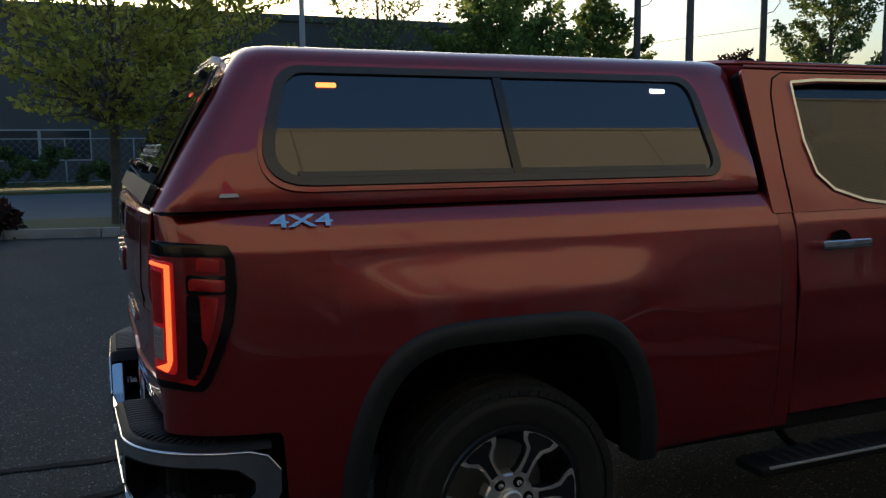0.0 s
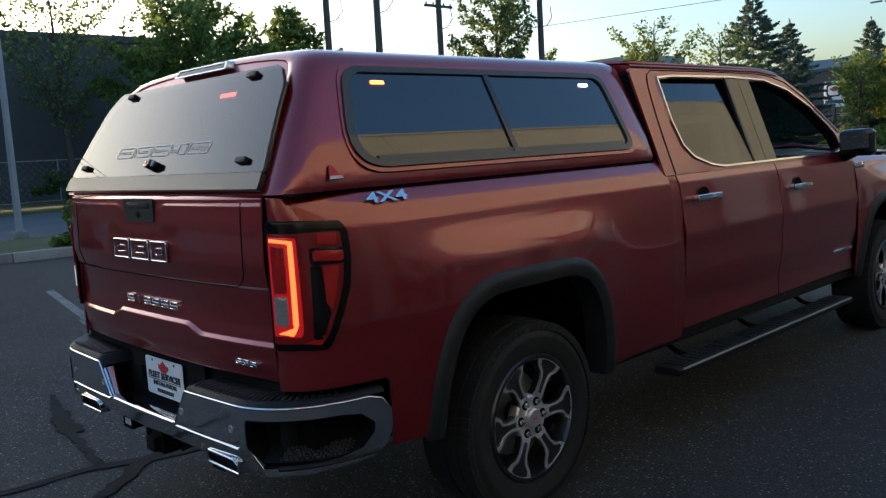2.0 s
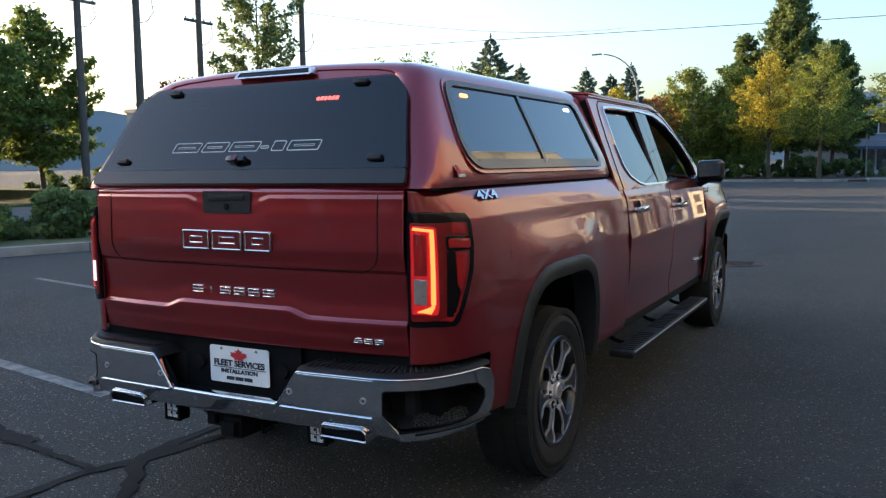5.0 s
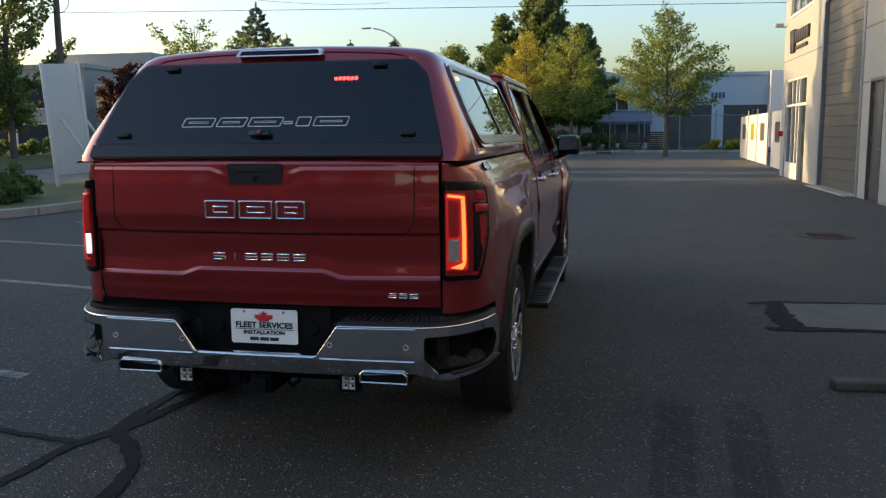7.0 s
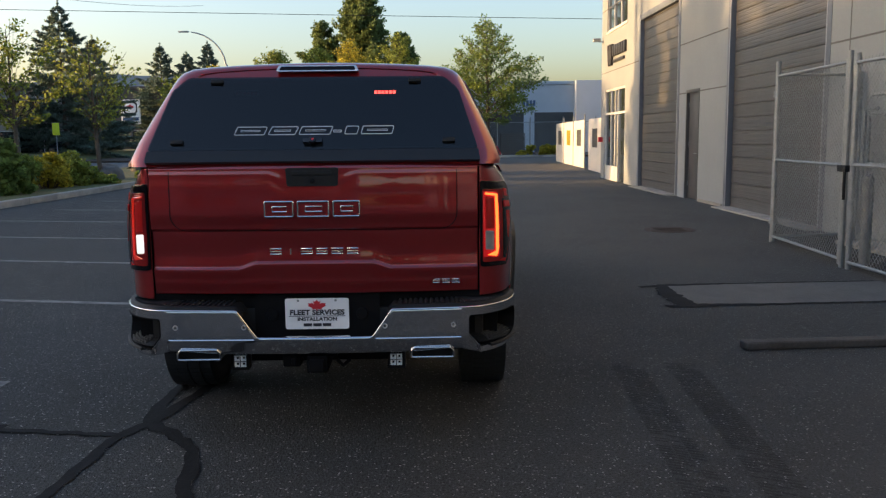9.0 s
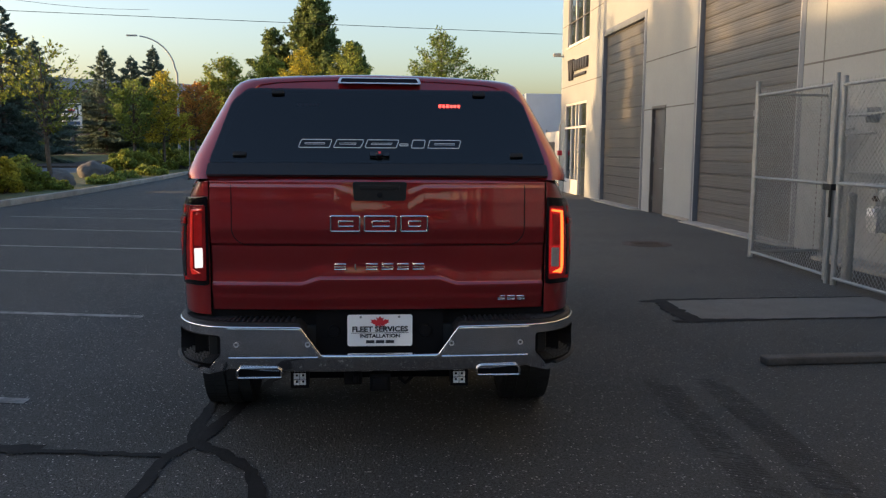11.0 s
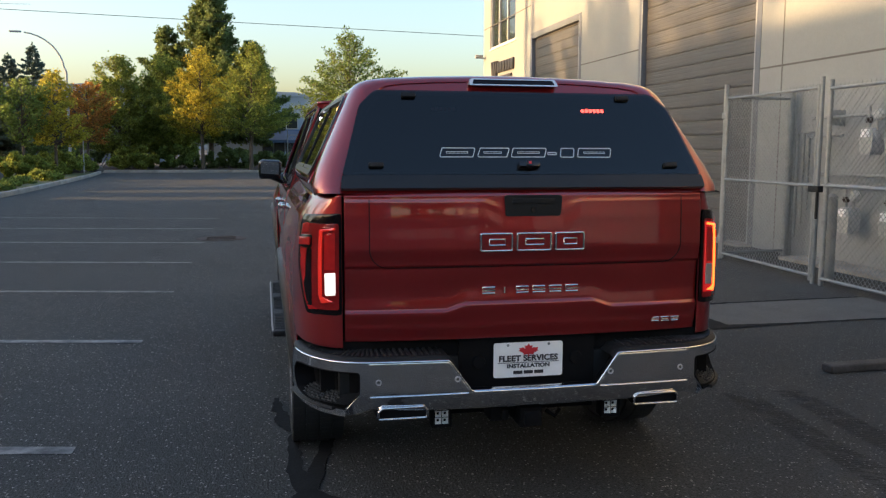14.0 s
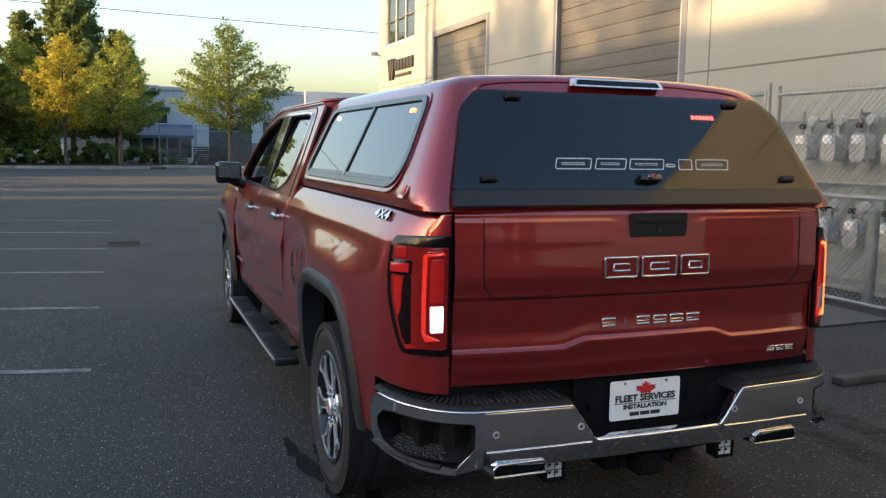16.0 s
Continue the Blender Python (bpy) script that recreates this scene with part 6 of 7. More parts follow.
    bars = [bx(WALL_X + 0.02, WALL_X + 0.12, y - 0.035, y + 0.035, 0, top) for y in (y0 + 0.035, split, split + 0.42, split + 1.05, y1 - 0.035)]
    bars += [bx(WALL_X + 0.02, WALL_X + 0.12, y0, y1, z - 0.035, z + 0.035) for z in (top - 0.035, 2.18)] + [bx(WALL_X + 0.02, WALL_X + 0.12, split, y1, 0.40, 0.47), bx(WALL_X + 0.02, WALL_X + 0.20, split, y1, 0, 0.40)]
    part("entrance_frame", fuse(*bars), "winframe", e)
    part("glazing", bx(WALL_X + 0.07, WALL_X + 0.09, y0 + 0.07, y1 - 0.07, 0.02, top - 0.07), "winglass", e, "dark reflecting glass")
    part("pull_handle", tube([(WALL_X + 0.02, split - 0.12, 0.85), (WALL_X - 0.03, split - 0.12, 0.9), (WALL_X - 0.03, split - 0.12, 1.35), (WALL_X + 0.02, split - 0.12, 1.4)], 0.014, 8), "steel", e)


num = 1
for y0, y1, z0, z1, what in openings:
    if what == "shutter":
        shutter(y0, y1, z1, num)
    elif what == "man_door":
        man_door(y0, y1, z1, num)
    elif what == "entrance":
        entrance(y0, y1, z1, num)
    else:
        window(y0, y1, z0, z1, num)
    num += 1
sign = thing("wall_logo", "dark raised company logo on the cream wall", "sign")
lx = WALL_X - 0.05
part("logo_stroke", fuse(*[tube([(lx, 24.3 - k * 0.30, 4.38), (lx, 24.15 - k * 0.30, 3.72)], 0.05, 6) for k in range(2)] + [tube([(lx, 24.15 - k * 0.30, 3.72), (lx, 24.0 - k * 0.30, 4.38)], 0.05, 6) for k in range(2)]), "ink", sign)
for k in range(6):
    part("logo_block", bx(lx - 0.02, WALL_X + 0.001, 23.42 - k * 0.31, 23.66 - k * 0.31, 3.98, 4.32, 0.01), "ink", sign)
part("logo_bar", bx(lx - 0.01, WALL_X + 0.001, 22.1, 23.6, 3.78, 3.87, 0.005), "ink", sign)
cam_box = thing("security_camera", "small grey security camera on the wall corner", "security camera")
part("camera_body", bx(WALL_X - 0.36, WALL_X - 0.10, 25.30, 25.42, 4.62, 4.74, 0.02), "greymetal", cam_box)
part("camera_bracket", tube([(WALL_X + 0.01, 25.36, 4.62), (WALL_X - 0.2, 25.36, 4.64)], 0.02, 6), "greymetal", cam_box)
extg = thing("alarm_box", "small red alarm bell box on the wall", "alarm bell")
part("box_body", bx(WALL_X - 0.14, WALL_X + 0.001, 25.28, 25.44, 1.25, 1.42, 0.01), "redink", extg)


# ---- chain-link gas meter enclosure ----
def chain_mesh(a, b, z0, z1, pitch=0.068, r=0.0033):
    """Woven wire: slanting wires both ways, each one thin and round."""
    a, b = Vector((*a, 0)), Vector((*b, 0))
    ln, h = (b - a).length, z1 - z0
    d = (b - a) / ln
    nrm = Vector((-d.y, d.x, 0)) * 0.004
    geos = []
    k = -h
    while k < ln:
        for sgn in (1, -1):
            s0, s1 = max(k, 0.0), min(k + h, ln)
            if s1 - s0 > 0.01:
                za, zb = (s0 - k), (s1 - k)
                if sgn < 0:
                    za, zb = h - za, h - zb
                p, q = a + d * s0 + nrm * sgn + Vector((0, 0, z0 + za)), a + d * s1 + nrm * sgn + Vector((0, 0, z0 + zb))
                geos.append(tube([p, q], r, 3, False))
        k += pitch
    tips = []
    k = 0.02
    while k < ln:
        p = a + d * k + Vector((0, 0, z1))
        tips.append(tube([p, p + Vector((0, 0, 0.05)) + d * 0.012], r, 3, False))
        k += pitch
    return fuse(*geos, *tips)


def fence_frame(a, b, z0, z1, rails, r=0.022):
    geos = [tube([(*a, z0 - 0.04), (*a, z1 + 0.02)], r, 10), tube([(*b, z0 - 0.04), (*b, z1 + 0.02)], r, 10)]
    geos += [tube([(*a, z), (*b, z)], r * 0.85, 8) for z in rails]
    return fuse(*geos)


enclosure = thing("chain_link_fence", "galvanised chain-link fence round the gas meters", "fence")
part("fence_frame", fence_frame((5.05, 5.02), (5.05, -1.4), 0.04, 2.22, (0.08, 1.13, 2.20)), "steel", enclosure)
part("fence_mesh", chain_mesh((5.05, 5.02), (5.05, -1.4), 0.06, 2.20), "steel", enclosure, "woven wire mesh", smooth=0)
for y in (5.02, 2.9, 0.75, -1.4):
    part("fence_post", tube([(5.06, y, 0), (5.06, y, 2.30)], 0.030, 12), "steel", enclosure, "round steel fence post")
part("side_mesh", chain_mesh((5.22, 7.46), (6.40, 7.60), 0.06, 2.25), "steel", enclosure, "woven wire mesh", smooth=0)
part("side_frame", fence_frame((5.22, 7.46), (6.40, 7.60), 0.04, 2.27, (0.08, 2.25)), "steel", enclosure)
part("fence_post", tube([(6.32, 7.60, 0), (6.32, 7.60, 2.35)], 0.055, 14), "steel", enclosure)
part("fence_post", tube([(5.20, 7.44, 0), (5.20, 7.44, 2.42)], 0.034, 12), "steel", enclosure)
gate = thing("chain_link_gate", "galvanised chain-link gate, closed with a drop bolt", "gate")
part("gate_frame", fence_frame((5.17, 7.34), (5.055, 5.22), 0.07, 2.24, (0.09, 1.12, 2.22)), "steel", gate)
part("gate_mesh", chain_mesh((5.17, 7.34), (5.055, 5.22), 0.09, 2.22), "steel", gate, "woven wire mesh", smooth=0)
part("gate_post", tube([(5.05, 5.16, 0), (5.05, 5.16, 2.34)], 0.026, 12), "steel", gate)
for z in (0.25, 1.95):
    part("gate_hinge", bx(5.15, 5.24, 7.36, 7.46, z, z + 0.08, 0.008), "steel", gate)
part("gate_latch", fuse(bx(5.0, 5.09, 5.08, 5.26, 1.05, 1.12, 0.008), tube([(5.01, 5.1, 0.75), (5.01, 5.1, 1.08)], 0.016, 8)), "plastic", gate, "dark gate latch")
for y in (5.38, 3.95, 2.6):
    tagged(part("bollard", fuse(tube([(5.42, y, 0), (5.42, y, 0.98)], 0.062, 18), moved(lathe([(0.0, 0.0625), (0.03, 0.045), (0.045, 0.0001)], 18, "z"), Matrix.Translation((5.42, y, 0.975)))), "steel", smooth=50),
           "round galvanised steel bollard in front of the meters", "bollard", "bollards")


def gas_meter(y, z):
    g = thing("gas_meter", "grey cast gas meter with a white dial on wall pipes", "gas meter", "gas meters", at=(6.22, y, z))
    shape = [(-0.105, -0.15), (-0.075, -0.19), (0.075, -0.19), (0.105, -0.15), (0.115, 0.02), (0.10, 0.10), (0.06, 0.14), (-0.06, 0.14), (-0.10, 0.10), (-0.115, 0.02)]
    part("meter_body", slab(round_poly(shape, 0.03, 3), lambda s, r, d: (-0.09 + d, s, r), 0.17), "meter", g, smooth=40)
    part("meter_index", bx(-0.125, -0.085, -0.06, 0.06, 0.02, 0.12, 0.012), "white", g, "white dial box")
    part("meter_band", bx(-0.1, 0.09, -0.122, 0.122, -0.015, 0.010, 0.006), "meter", g)
    part("regulator", moved(lathe([(-0.06, 0.0001), (-0.06, 0.055), (-0.02, 0.075), (0.0, 0.075), (0.05, 0.03)], 18), Matrix.Translation((-0.02, -0.14, 0.29))), "meter", g, "round pressure regulator")
    part("meter_pipes", fuse(tube([(0.0, -0.07, 0.12), (0.0, -0.07, 0.30), (0.0, -0.14, 0.30)], 0.020, 8), tube([(0.0, 0.07, 0.12), (0.0, 0.07, 0.42)], 0.020, 8)), "steel", g)
    part("valve", fuse(bx(-0.03, 0.03, 0.04, 0.10, 0.20, 0.27, 0.008), bx(-0.05, -0.02, 0.05, 0.09, 0.225, 0.245)), "rust", g)
    return g


g0 = gas_meter(5.78, 1.66)
for y, z in ((5.34, 1.66), (4.90, 1.66), (4.46, 1.66), (4.02, 1.66), (6.12, 0.66), (5.36, 0.66), (4.92, 0.66), (4.48, 0.66), (3.6, 1.66), (4.04, 0.66), (3.6, 0.66)):
    copy_thing(g0, Matrix.Translation((6.22, y, z)))
pipes = thing("gas_manifold", "grey gas pipes run along the wall", "pipes")
for pts in ([(6.25, 7.0, 1.95), (6.25, 0.5, 2.02)], [(6.25, 7.0, 1.06), (6.25, 0.5, 1.10)], [(6.30, 7.0, 1.20), (6.30, 0.5, 1.24)], [(6.28, 7.35, 0.3), (6.28, 7.35, 1.75), (6.28, 6.9, 1.78)], [(6.28, 7.22, 0.5), (6.28, 7.22, 1.75)],
            [(6.28, 7.10, 0.7), (6.28, 7.10, 1.70), (6.28, 6.4, 1.72)]):
    part("gas_pipe", tube(pts, 0.022, 10), "steel", pipes)
for y in (6.6, 5.0, 3.4, 1.8):
    part("pipe_bracket", bx(6.26, 6.46, y, y + 0.04, 1.85, 2.05, 0.004), "steel", pipes)
part("meter_slab", bx(5.95, 6.44, 0.4, 7.2, 0.0, 0.05, 0.01), "kerb", pipes)

# ---- white banner fence past the building ----
banner = thing("banner_fence", "white covered temporary fence panels with dark pictures", "fence")
for (x0, y0, x1, y1) in ((7.0, 28.2, 7.15, 31.8), (7.25, 33.2, 7.65, 44.5)):
    a, b = Vector((x0, y0)), Vector((x1, y1))
    n = max(1, round((b - a).length / 3.7))
    for k in range(n):
        p, q = a.lerp(b, k / n), a.lerp(b, (k + 0.97) / n)
        part("banner_panel", ([(p.x, p.y, 0.05), (q.x, q.y, 0.05), (q.x, q.y, 2.15), (p.x, p.y, 2.15), (p.x + 0.03, p.y, 0.05), (q.x + 0.03, q.y, 0.05), (q.x + 0.03, q.y, 2.15), (p.x + 0.03, p.y, 2.15)],
             [(0, 1, 2, 3), (4, 7, 6, 5), (0, 4, 5, 1), (3, 2, 6, 7), (0, 3, 7, 4), (1, 5, 6, 2)]), "banner", banner, smooth=0)
        c0, c1 = p.lerp(q, 0.3), p.lerp(q, 0.7)
        part("banner_picture", ([(c0.x - 0.006, c0.y, 1.0), (c1.x - 0.006, c1.y, 1.0), (c1.x - 0.006, c1.y, 1.75), (c0.x - 0.006, c0.y, 1.75)], [(0, 1, 2, 3)]), "leaf_yellow" if k % 2 else "darkopening", banner)
        part("banner_post", tube([(p.x, p.y, 0), (p.x, p.y, 2.4)], 0.03, 8), "steel", banner)


# ---- trees, hedges, boulders ----
def leaf_cloud(rng, centres, count, size, flat_=0.6):
    """Many small leaves scattered round the given centres (place, radius)."""
    weights = [r ** 2 for _, r in centres]
    idx = rng.choice(len(centres), size=count, p=np.array(weights) / sum(weights))
    c = np.array([tuple(p) for p, _ in centres])[idx]
    r = np.array([q for _, q in centres])[idx]
    d = rng.normal(size=(count, 3))
    d /= np.linalg.norm(d, axis=1, keepdims=True)
    rad = r * rng.uniform(0.25, 1.0, count) ** 0.6
    p = c + d * rad[:, None] * np.array((1, 1, flat_ + 0.2))
    u = rng.normal(size=(count, 3))
    u /= np.linalg.norm(u, axis=1, keepdims=True)
    v = np.cross(u, rng.normal(size=(count, 3)))
    v /= np.linalg.norm(v, axis=1, keepdims=True) + 1e-9
    s = size * rng.uniform(0.6, 1.3, count)[:, None]
    u, v = u * s, v * s * 0.6
    verts = np.stack([p - u, p + v, p + u, p - v], axis=1).reshape(-1, 3)
    return verts, count


def quads_mesh(name, verts, count, material):
    me = bpy.data.meshes.new(name)
    me.vertices.add(len(verts))
    me.vertices.foreach_set("co", verts.astype(np.float32).ravel())
    me.loops.add(count * 4)
    me.loops.foreach_set("vertex_index", np.arange(count * 4, dtype=np.int32))
    me.polygons.add(count)
    me.polygons.foreach_set("loop_start", np.arange(0, count * 4, 4, dtype=np.int32))
    me.polygons.foreach_set("loop_total", np.full(count, 4, dtype=np.int32))
    me.update()
    me.validate()
    me.materials.append(M[material])
    return me


CROWNS = {"ovate": [(0, 0.40), (0.10, 0.78), (0.30, 1.0), (0.5, 0.88), (0.7, 0.62), (0.88, 0.32), (1, 0.08)],
          "round": [(0, 0.45), (0.12, 0.80), (0.35, 1.0), (0.6, 0.96), (0.8, 0.74), (0.93, 0.42), (1, 0.12)],
          "vase": [(0, 0.16), (0.2, 0.46), (0.5, 0.85), (0.75, 1.0), (0.9, 0.75), (1, 0.4)],
          "column": [(0, 0.55), (0.2, 0.9), (0.4, 1.0), (0.6, 0.85), (0.78, 0.70), (0.9, 0.46), (1, 0.12)]}


def sprays(rng, twigs, count, size, slim=0.5, spread=0.16):
    """Small leaves set along twigs (root, tip): dense sprays with air between them."""
    lengths = np.array([(b - a).length + 0.05 for a, b in twigs])
    idx = rng.choice(len(twigs), size=count, p=lengths / lengths.sum())
    a = np.array([tuple(t[0]) for t in twigs])[idx]
    b = np.array([tuple(t[1]) for t in twigs])[idx]
    f = rng.uniform(0.05, 1.08, count)[:, None]
    p = a + (b - a) * f + rng.normal(size=(count, 3)) * spread * (1.15 - 0.6 * f)
    u = (b - a) / (np.linalg.norm(b - a, axis=1, keepdims=True) + 1e-9) * 0.6 + rng.normal(size=(count, 3)) * 0.6
    u /= np.linalg.norm(u, axis=1, keepdims=True) + 1e-9
    v = np.cross(u, rng.normal(size=(count, 3)))
    v /= np.linalg.norm(v, axis=1, keepdims=True) + 1e-9
    s = size * rng.uniform(0.6, 1.35, count)[:, None]
    u, v = u * s, v * s * slim
    return np.stack([p - u, p + v, p + u, p - v], axis=1).reshape(-1, 3), count


def broad_tree(label, height, width, clear, leaf, seed, leaves=5200, size=0.13, crown="ovate", sparse=0.0, at=(0, 0), limbs=46, wild=0.22, steep=1.0):
    """A deciduous tree: tapered trunk, rising limbs, side twigs, sprays of small leaves with gaps."""
    rng = np.random.default_rng(seed)
    tree = thing("tree", label, "tree", "trees", at=(at[0], at[1], 0))
    trunk_r = 0.0125 * height + 0.02
    lean = rng.normal(0, 0.015, 2) * height
    top = Vector((lean[0], lean[1], height * 0.96))
    mid = Vector((lean[0] * 0.3, lean[1] * 0.3, clear))
    geos = [tube([(0, 0, -0.1), (0, 0, clear * 0.4), mid, mid.lerp(top, 0.5), top], [trunk_r * 1.3, trunk_r, trunk_r * 0.9, trunk_r * 0.45, 0.012], 8)]
    twigs = []
    lobes = [(rng.uniform(0, 6.28), rng.uniform(0, 6.28)) for _ in range(3)]
    for k in range(limbs):
        t = (k + 0.5) / limbs
        t = t ** 0.85
        ang = k * 2.399 + rng.uniform(-0.5, 0.5)
        lobe = 1 + 0.14 * math.sin(2 * ang + lobes[0][0] + 3 * t) + 0.10 * math.sin(3 * ang + lobes[1][0] + 7 * t)
        reach = width / 2 * interp(t, CROWNS[crown]) * lobe * rng.uniform(1 - wild * 1.5, 1 + wild * 0.6)
        tip_z = clear * 0.92 + (height - clear * 0.92) * t
        slope = (0.35 + 0.75 * t) * steep * rng.uniform(0.7, 1.2)
        z0 = max(clear * 0.95, tip_z - reach * slope)
        start = mid.lerp(top, min(1.0, max(0.0, (z0 - clear) / (top.z - clear))))
        tip = Vector((start.x + math.cos(ang) * reach, start.y + math.sin(ang) * reach, tip_z))
        bend = start.lerp(tip, 0.5) + Vector((0, 0, 0.10 * reach))
        r0 = trunk_r * (0.40 - 0.28 * t)
        geos.append(tube([start, bend, tip], [r0, r0 * 0.55, 0.006], 5))
        if rng.uniform() < sparse:
            continue
        m = 4 + int(reach * 5)
        for j in range(m):
            f = 0.22 + 0.78 * (j + rng.uniform(0, 1)) / m
            c = start.lerp(bend, f * 2) if f < 0.5 else bend.lerp(tip, f * 2 - 1)
            side = ang + (1 if j % 2 else -1) * rng.uniform(0.35, 1.2)
            ln = (0.28 + 0.30 * reach * (1.15 - f)) * rng.uniform(0.6, 1.3)
            tw = c + Vector((math.cos(side) * ln, math.sin(side) * ln, ln * rng.uniform(-0.10, 0.65) * (0.5 + t)))
            geos.append(tube([c, tw], [0.010, 0.004], 3, False))
            twigs.append((c, tw))
        twigs.append((bend, tip + (tip - bend) * 0.12))
    part("trunk", fuse(*geos), "barkm", tree, "grey-brown trunk and limbs", smooth=50)
    verts, count = sprays(rng, twigs, int(leaves * 1.9), size * 0.72, 0.55, 0.045 + 0.016 * width)
    part("crown", quads_mesh("crown", verts, count, leaf), None, tree, "crown of small leaves in loose sprays")
    return tree


def conifer(label, height, width, seed, leaves=6000, size=0.17, at=(0, 0), leaf="needle", clear=0.08):
    """A spruce: straight trunk, uneven boughs with flat side sprays of needles, ragged thin top."""
    rng = np.random.default_rng(seed)
    tree = thing("conifer", label, "tree", "conifers", at=(at[0], at[1], 0))
    geos = [tube([(0, 0, -0.1), (0, 0, height * 0.5), (0, 0, height)], [0.014 * height, 0.008 * height, 0.008], 8)]
    twigs = [(Vector((0, 0, height * 0.9)), Vector((0, 0, height)))]
    n = int(height * 13)
    for k in range(n):
        t = (k + rng.uniform(0, 1)) / n
        z = height * (clear + (0.97 - clear) * t)
        ang = k * 2.399 + rng.uniform(-0.6, 0.6)
        reach = width / 2 * (1 - t) ** 0.75 * rng.uniform(0.50, 1.10) * (1 + 0.12 * math.sin(9 * t + seed)) + 0.10
        lift = reach * (rng.uniform(-0.22, 0.10) + 0.45 * t)
        out = Vector((math.cos(ang), math.sin(ang), 0))
        root, tip = Vector((0, 0, z)), Vector((0, 0, z + lift)) + out * reach
        geos.append(tube([root, tip], [0.022 * (1 - t) + 0.006, 0.004], 4, False))
        m = 3 + int(reach * 4)
        for j in range(m):
            f = 0.25 + 0.75 * (j + rng.uniform(0, 1)) / m
            c = root.lerp(tip, f)
            side = ang + (1 if j % 2 else -1) * rng.uniform(0.5, 1.1)
            ln = (0.12 + 0.34 * reach * (1.1 - f)) * rng.uniform(0.7, 1.2)
            twigs.append((c, c + Vector((math.cos(side) * ln, math.sin(side) * ln, -ln * rng.uniform(0.0, 0.35)))))
        twigs.append((root.lerp(tip, 0.5), tip + (tip - root) * 0.06))
    part("trunk", fuse(*geos), "barkm", tree, smooth=50)
    verts, count = sprays(rng, twigs, leaves * 2, size * 0.62, 0.34, 0.05)
    part("crown", quads_mesh("crown", verts, count, leaf), None, tree, "drooping needle boughs with a thin ragged top")
    return tree


def bush(label, x, y, w, l, h, leaf, seed, leaves=2600, size=0.06, base=0.1):
    rng = np.random.default_rng(seed)
    ob = thing("bush", label, "bush", "bushes", at=(x, y, base))
    centres = []
    for k in range(40):
        a, q = rng.uniform(0, 2 * math.pi), math.sqrt(rng.uniform(0, 1))
        px, py = math.cos(a) * q * w / 2, math.sin(a) * q * l / 2
        pz = h * rng.uniform(0.12, 0.92) * (1 - 0.55 * q * q)
        centres.append((Vector((px, py, pz)), 0.16 * min(w, l, 2.0) * rng.uniform(0.6, 1.2)))
    stems = [tube([(c.x * 0.3, c.y * 0.3, -0.1), c], [0.018, 0.006], 4, False) for c, _ in centres[:22]]
    part("stems", fuse(*stems), "barkm", ob)
    verts, count = leaf_cloud(rng, centres, leaves, size)
    part("foliage", quads_mesh("foliage", verts, count, leaf), None, ob, "dense small leaves")
    return ob


def boulder(x, y, s, seed, flatten=0.8):
    rng = random.Random(seed)
    bm = bmesh.new()
    bmesh.ops.create_icosphere(bm, subdivisions=4, radius=1.0)
    off = Vector((rng.uniform(0, 50), rng.uniform(0, 50), rng.uniform(0, 50)))
    for v in bm.verts:
        n1, n2 = noise.noise(v.co * 0.9 + off), noise.noise(v.co * 3.0 + off)
        v.co *= 1 + 0.38 * n1 + 0.10 * n2
        v.co = Vector((v.co.x * s * 0.85, v.co.y * s, max(v.co.z, -0.35) * s * flatten))
    ob = part("boulder", bm, "rock", smooth=60)
    ob.location = (x, y, 0.12 + 0.28 * s * flatten)
    tagged(ob, "grey landscape boulder on the grass verge", "boulder", "boulders")


# along the kerb and street
broad_tree("broad verge maple, dull green and yellowing leaves with painted backlight", 6.1, 4.8, 1.9, "leaf_backlit", 1, 3000, 0.11, "round", 0.3, at=(-13.3, 0.3), limbs=56)
broad_tree("green broad-leaved street tree on the verge, leaves with painted backlight", 8.6, 5.6, 1.8, "leaf_backlit", 2, 3600, 0.13, "round", 0.25, at=(-29.0, 4.5))
broad_tree("thin-leaved tree with fanned limbs across the street", 9.6, 5.4, 3.0, "leaf_dark", 3, 1700, 0.13, "vase", 0.15, at=(-31.5, 11.6), steep=1.7, wild=0.35)
broad_tree("dense green tree across the street", 8.5, 7.4, 1.4, "leaf_green", 4, 14000, 0.16, "round", at=(-29.5, 16.2), limbs=76)
broad_tree("dense green tree across the street", 7.9, 5.2, 1.6, "leaf_green", 5, 8000, 0.16, "ovate", at=(-29.0, 20.8), limbs=60)
broad_tree("dark green tree with upright leafy limbs", 11.0, 5.6, 2.6, "leaf_dark", 7, 4600, 0.15, "vase", at=(-25.9, 30.9), limbs=26, wild=0.5, steep=1.8)
broad_tree("thin yellow-green young tree with bare upper twigs", 4.9, 2.8, 1.5, "leaf_olive", 8, 760, 0.09, "vase", 0.35, at=(-10.95, 25.6), wild=0.4, steep=1.4, limbs=34)
broad_tree("dark red-leaved small tree", 5.6, 3.6, 1.2, "leaf_red", 9, 5200, 0.14, "round", at=(-28.0, 44.0))
broad_tree("dark red-leaved small tree", 5.3, 3.4, 1.6, "leaf_red", 33, 5600, 0.14, "round", at=(-26.9, 26.6))
broad_tree("green and yellow street tree on the far bank", 5.9, 4.2, 1.8, "leaf_green", 34, 4600, 0.13, "round", at=(-27.2, 31.4))
broad_tree("thin yellow-green young tree with bare upper twigs", 5.7, 3.8, 2.0, "leaf_olive", 10, 1500, 0.10, "vase", 0.4, at=(-14.5, 27.2), wild=0.4, steep=1.4)
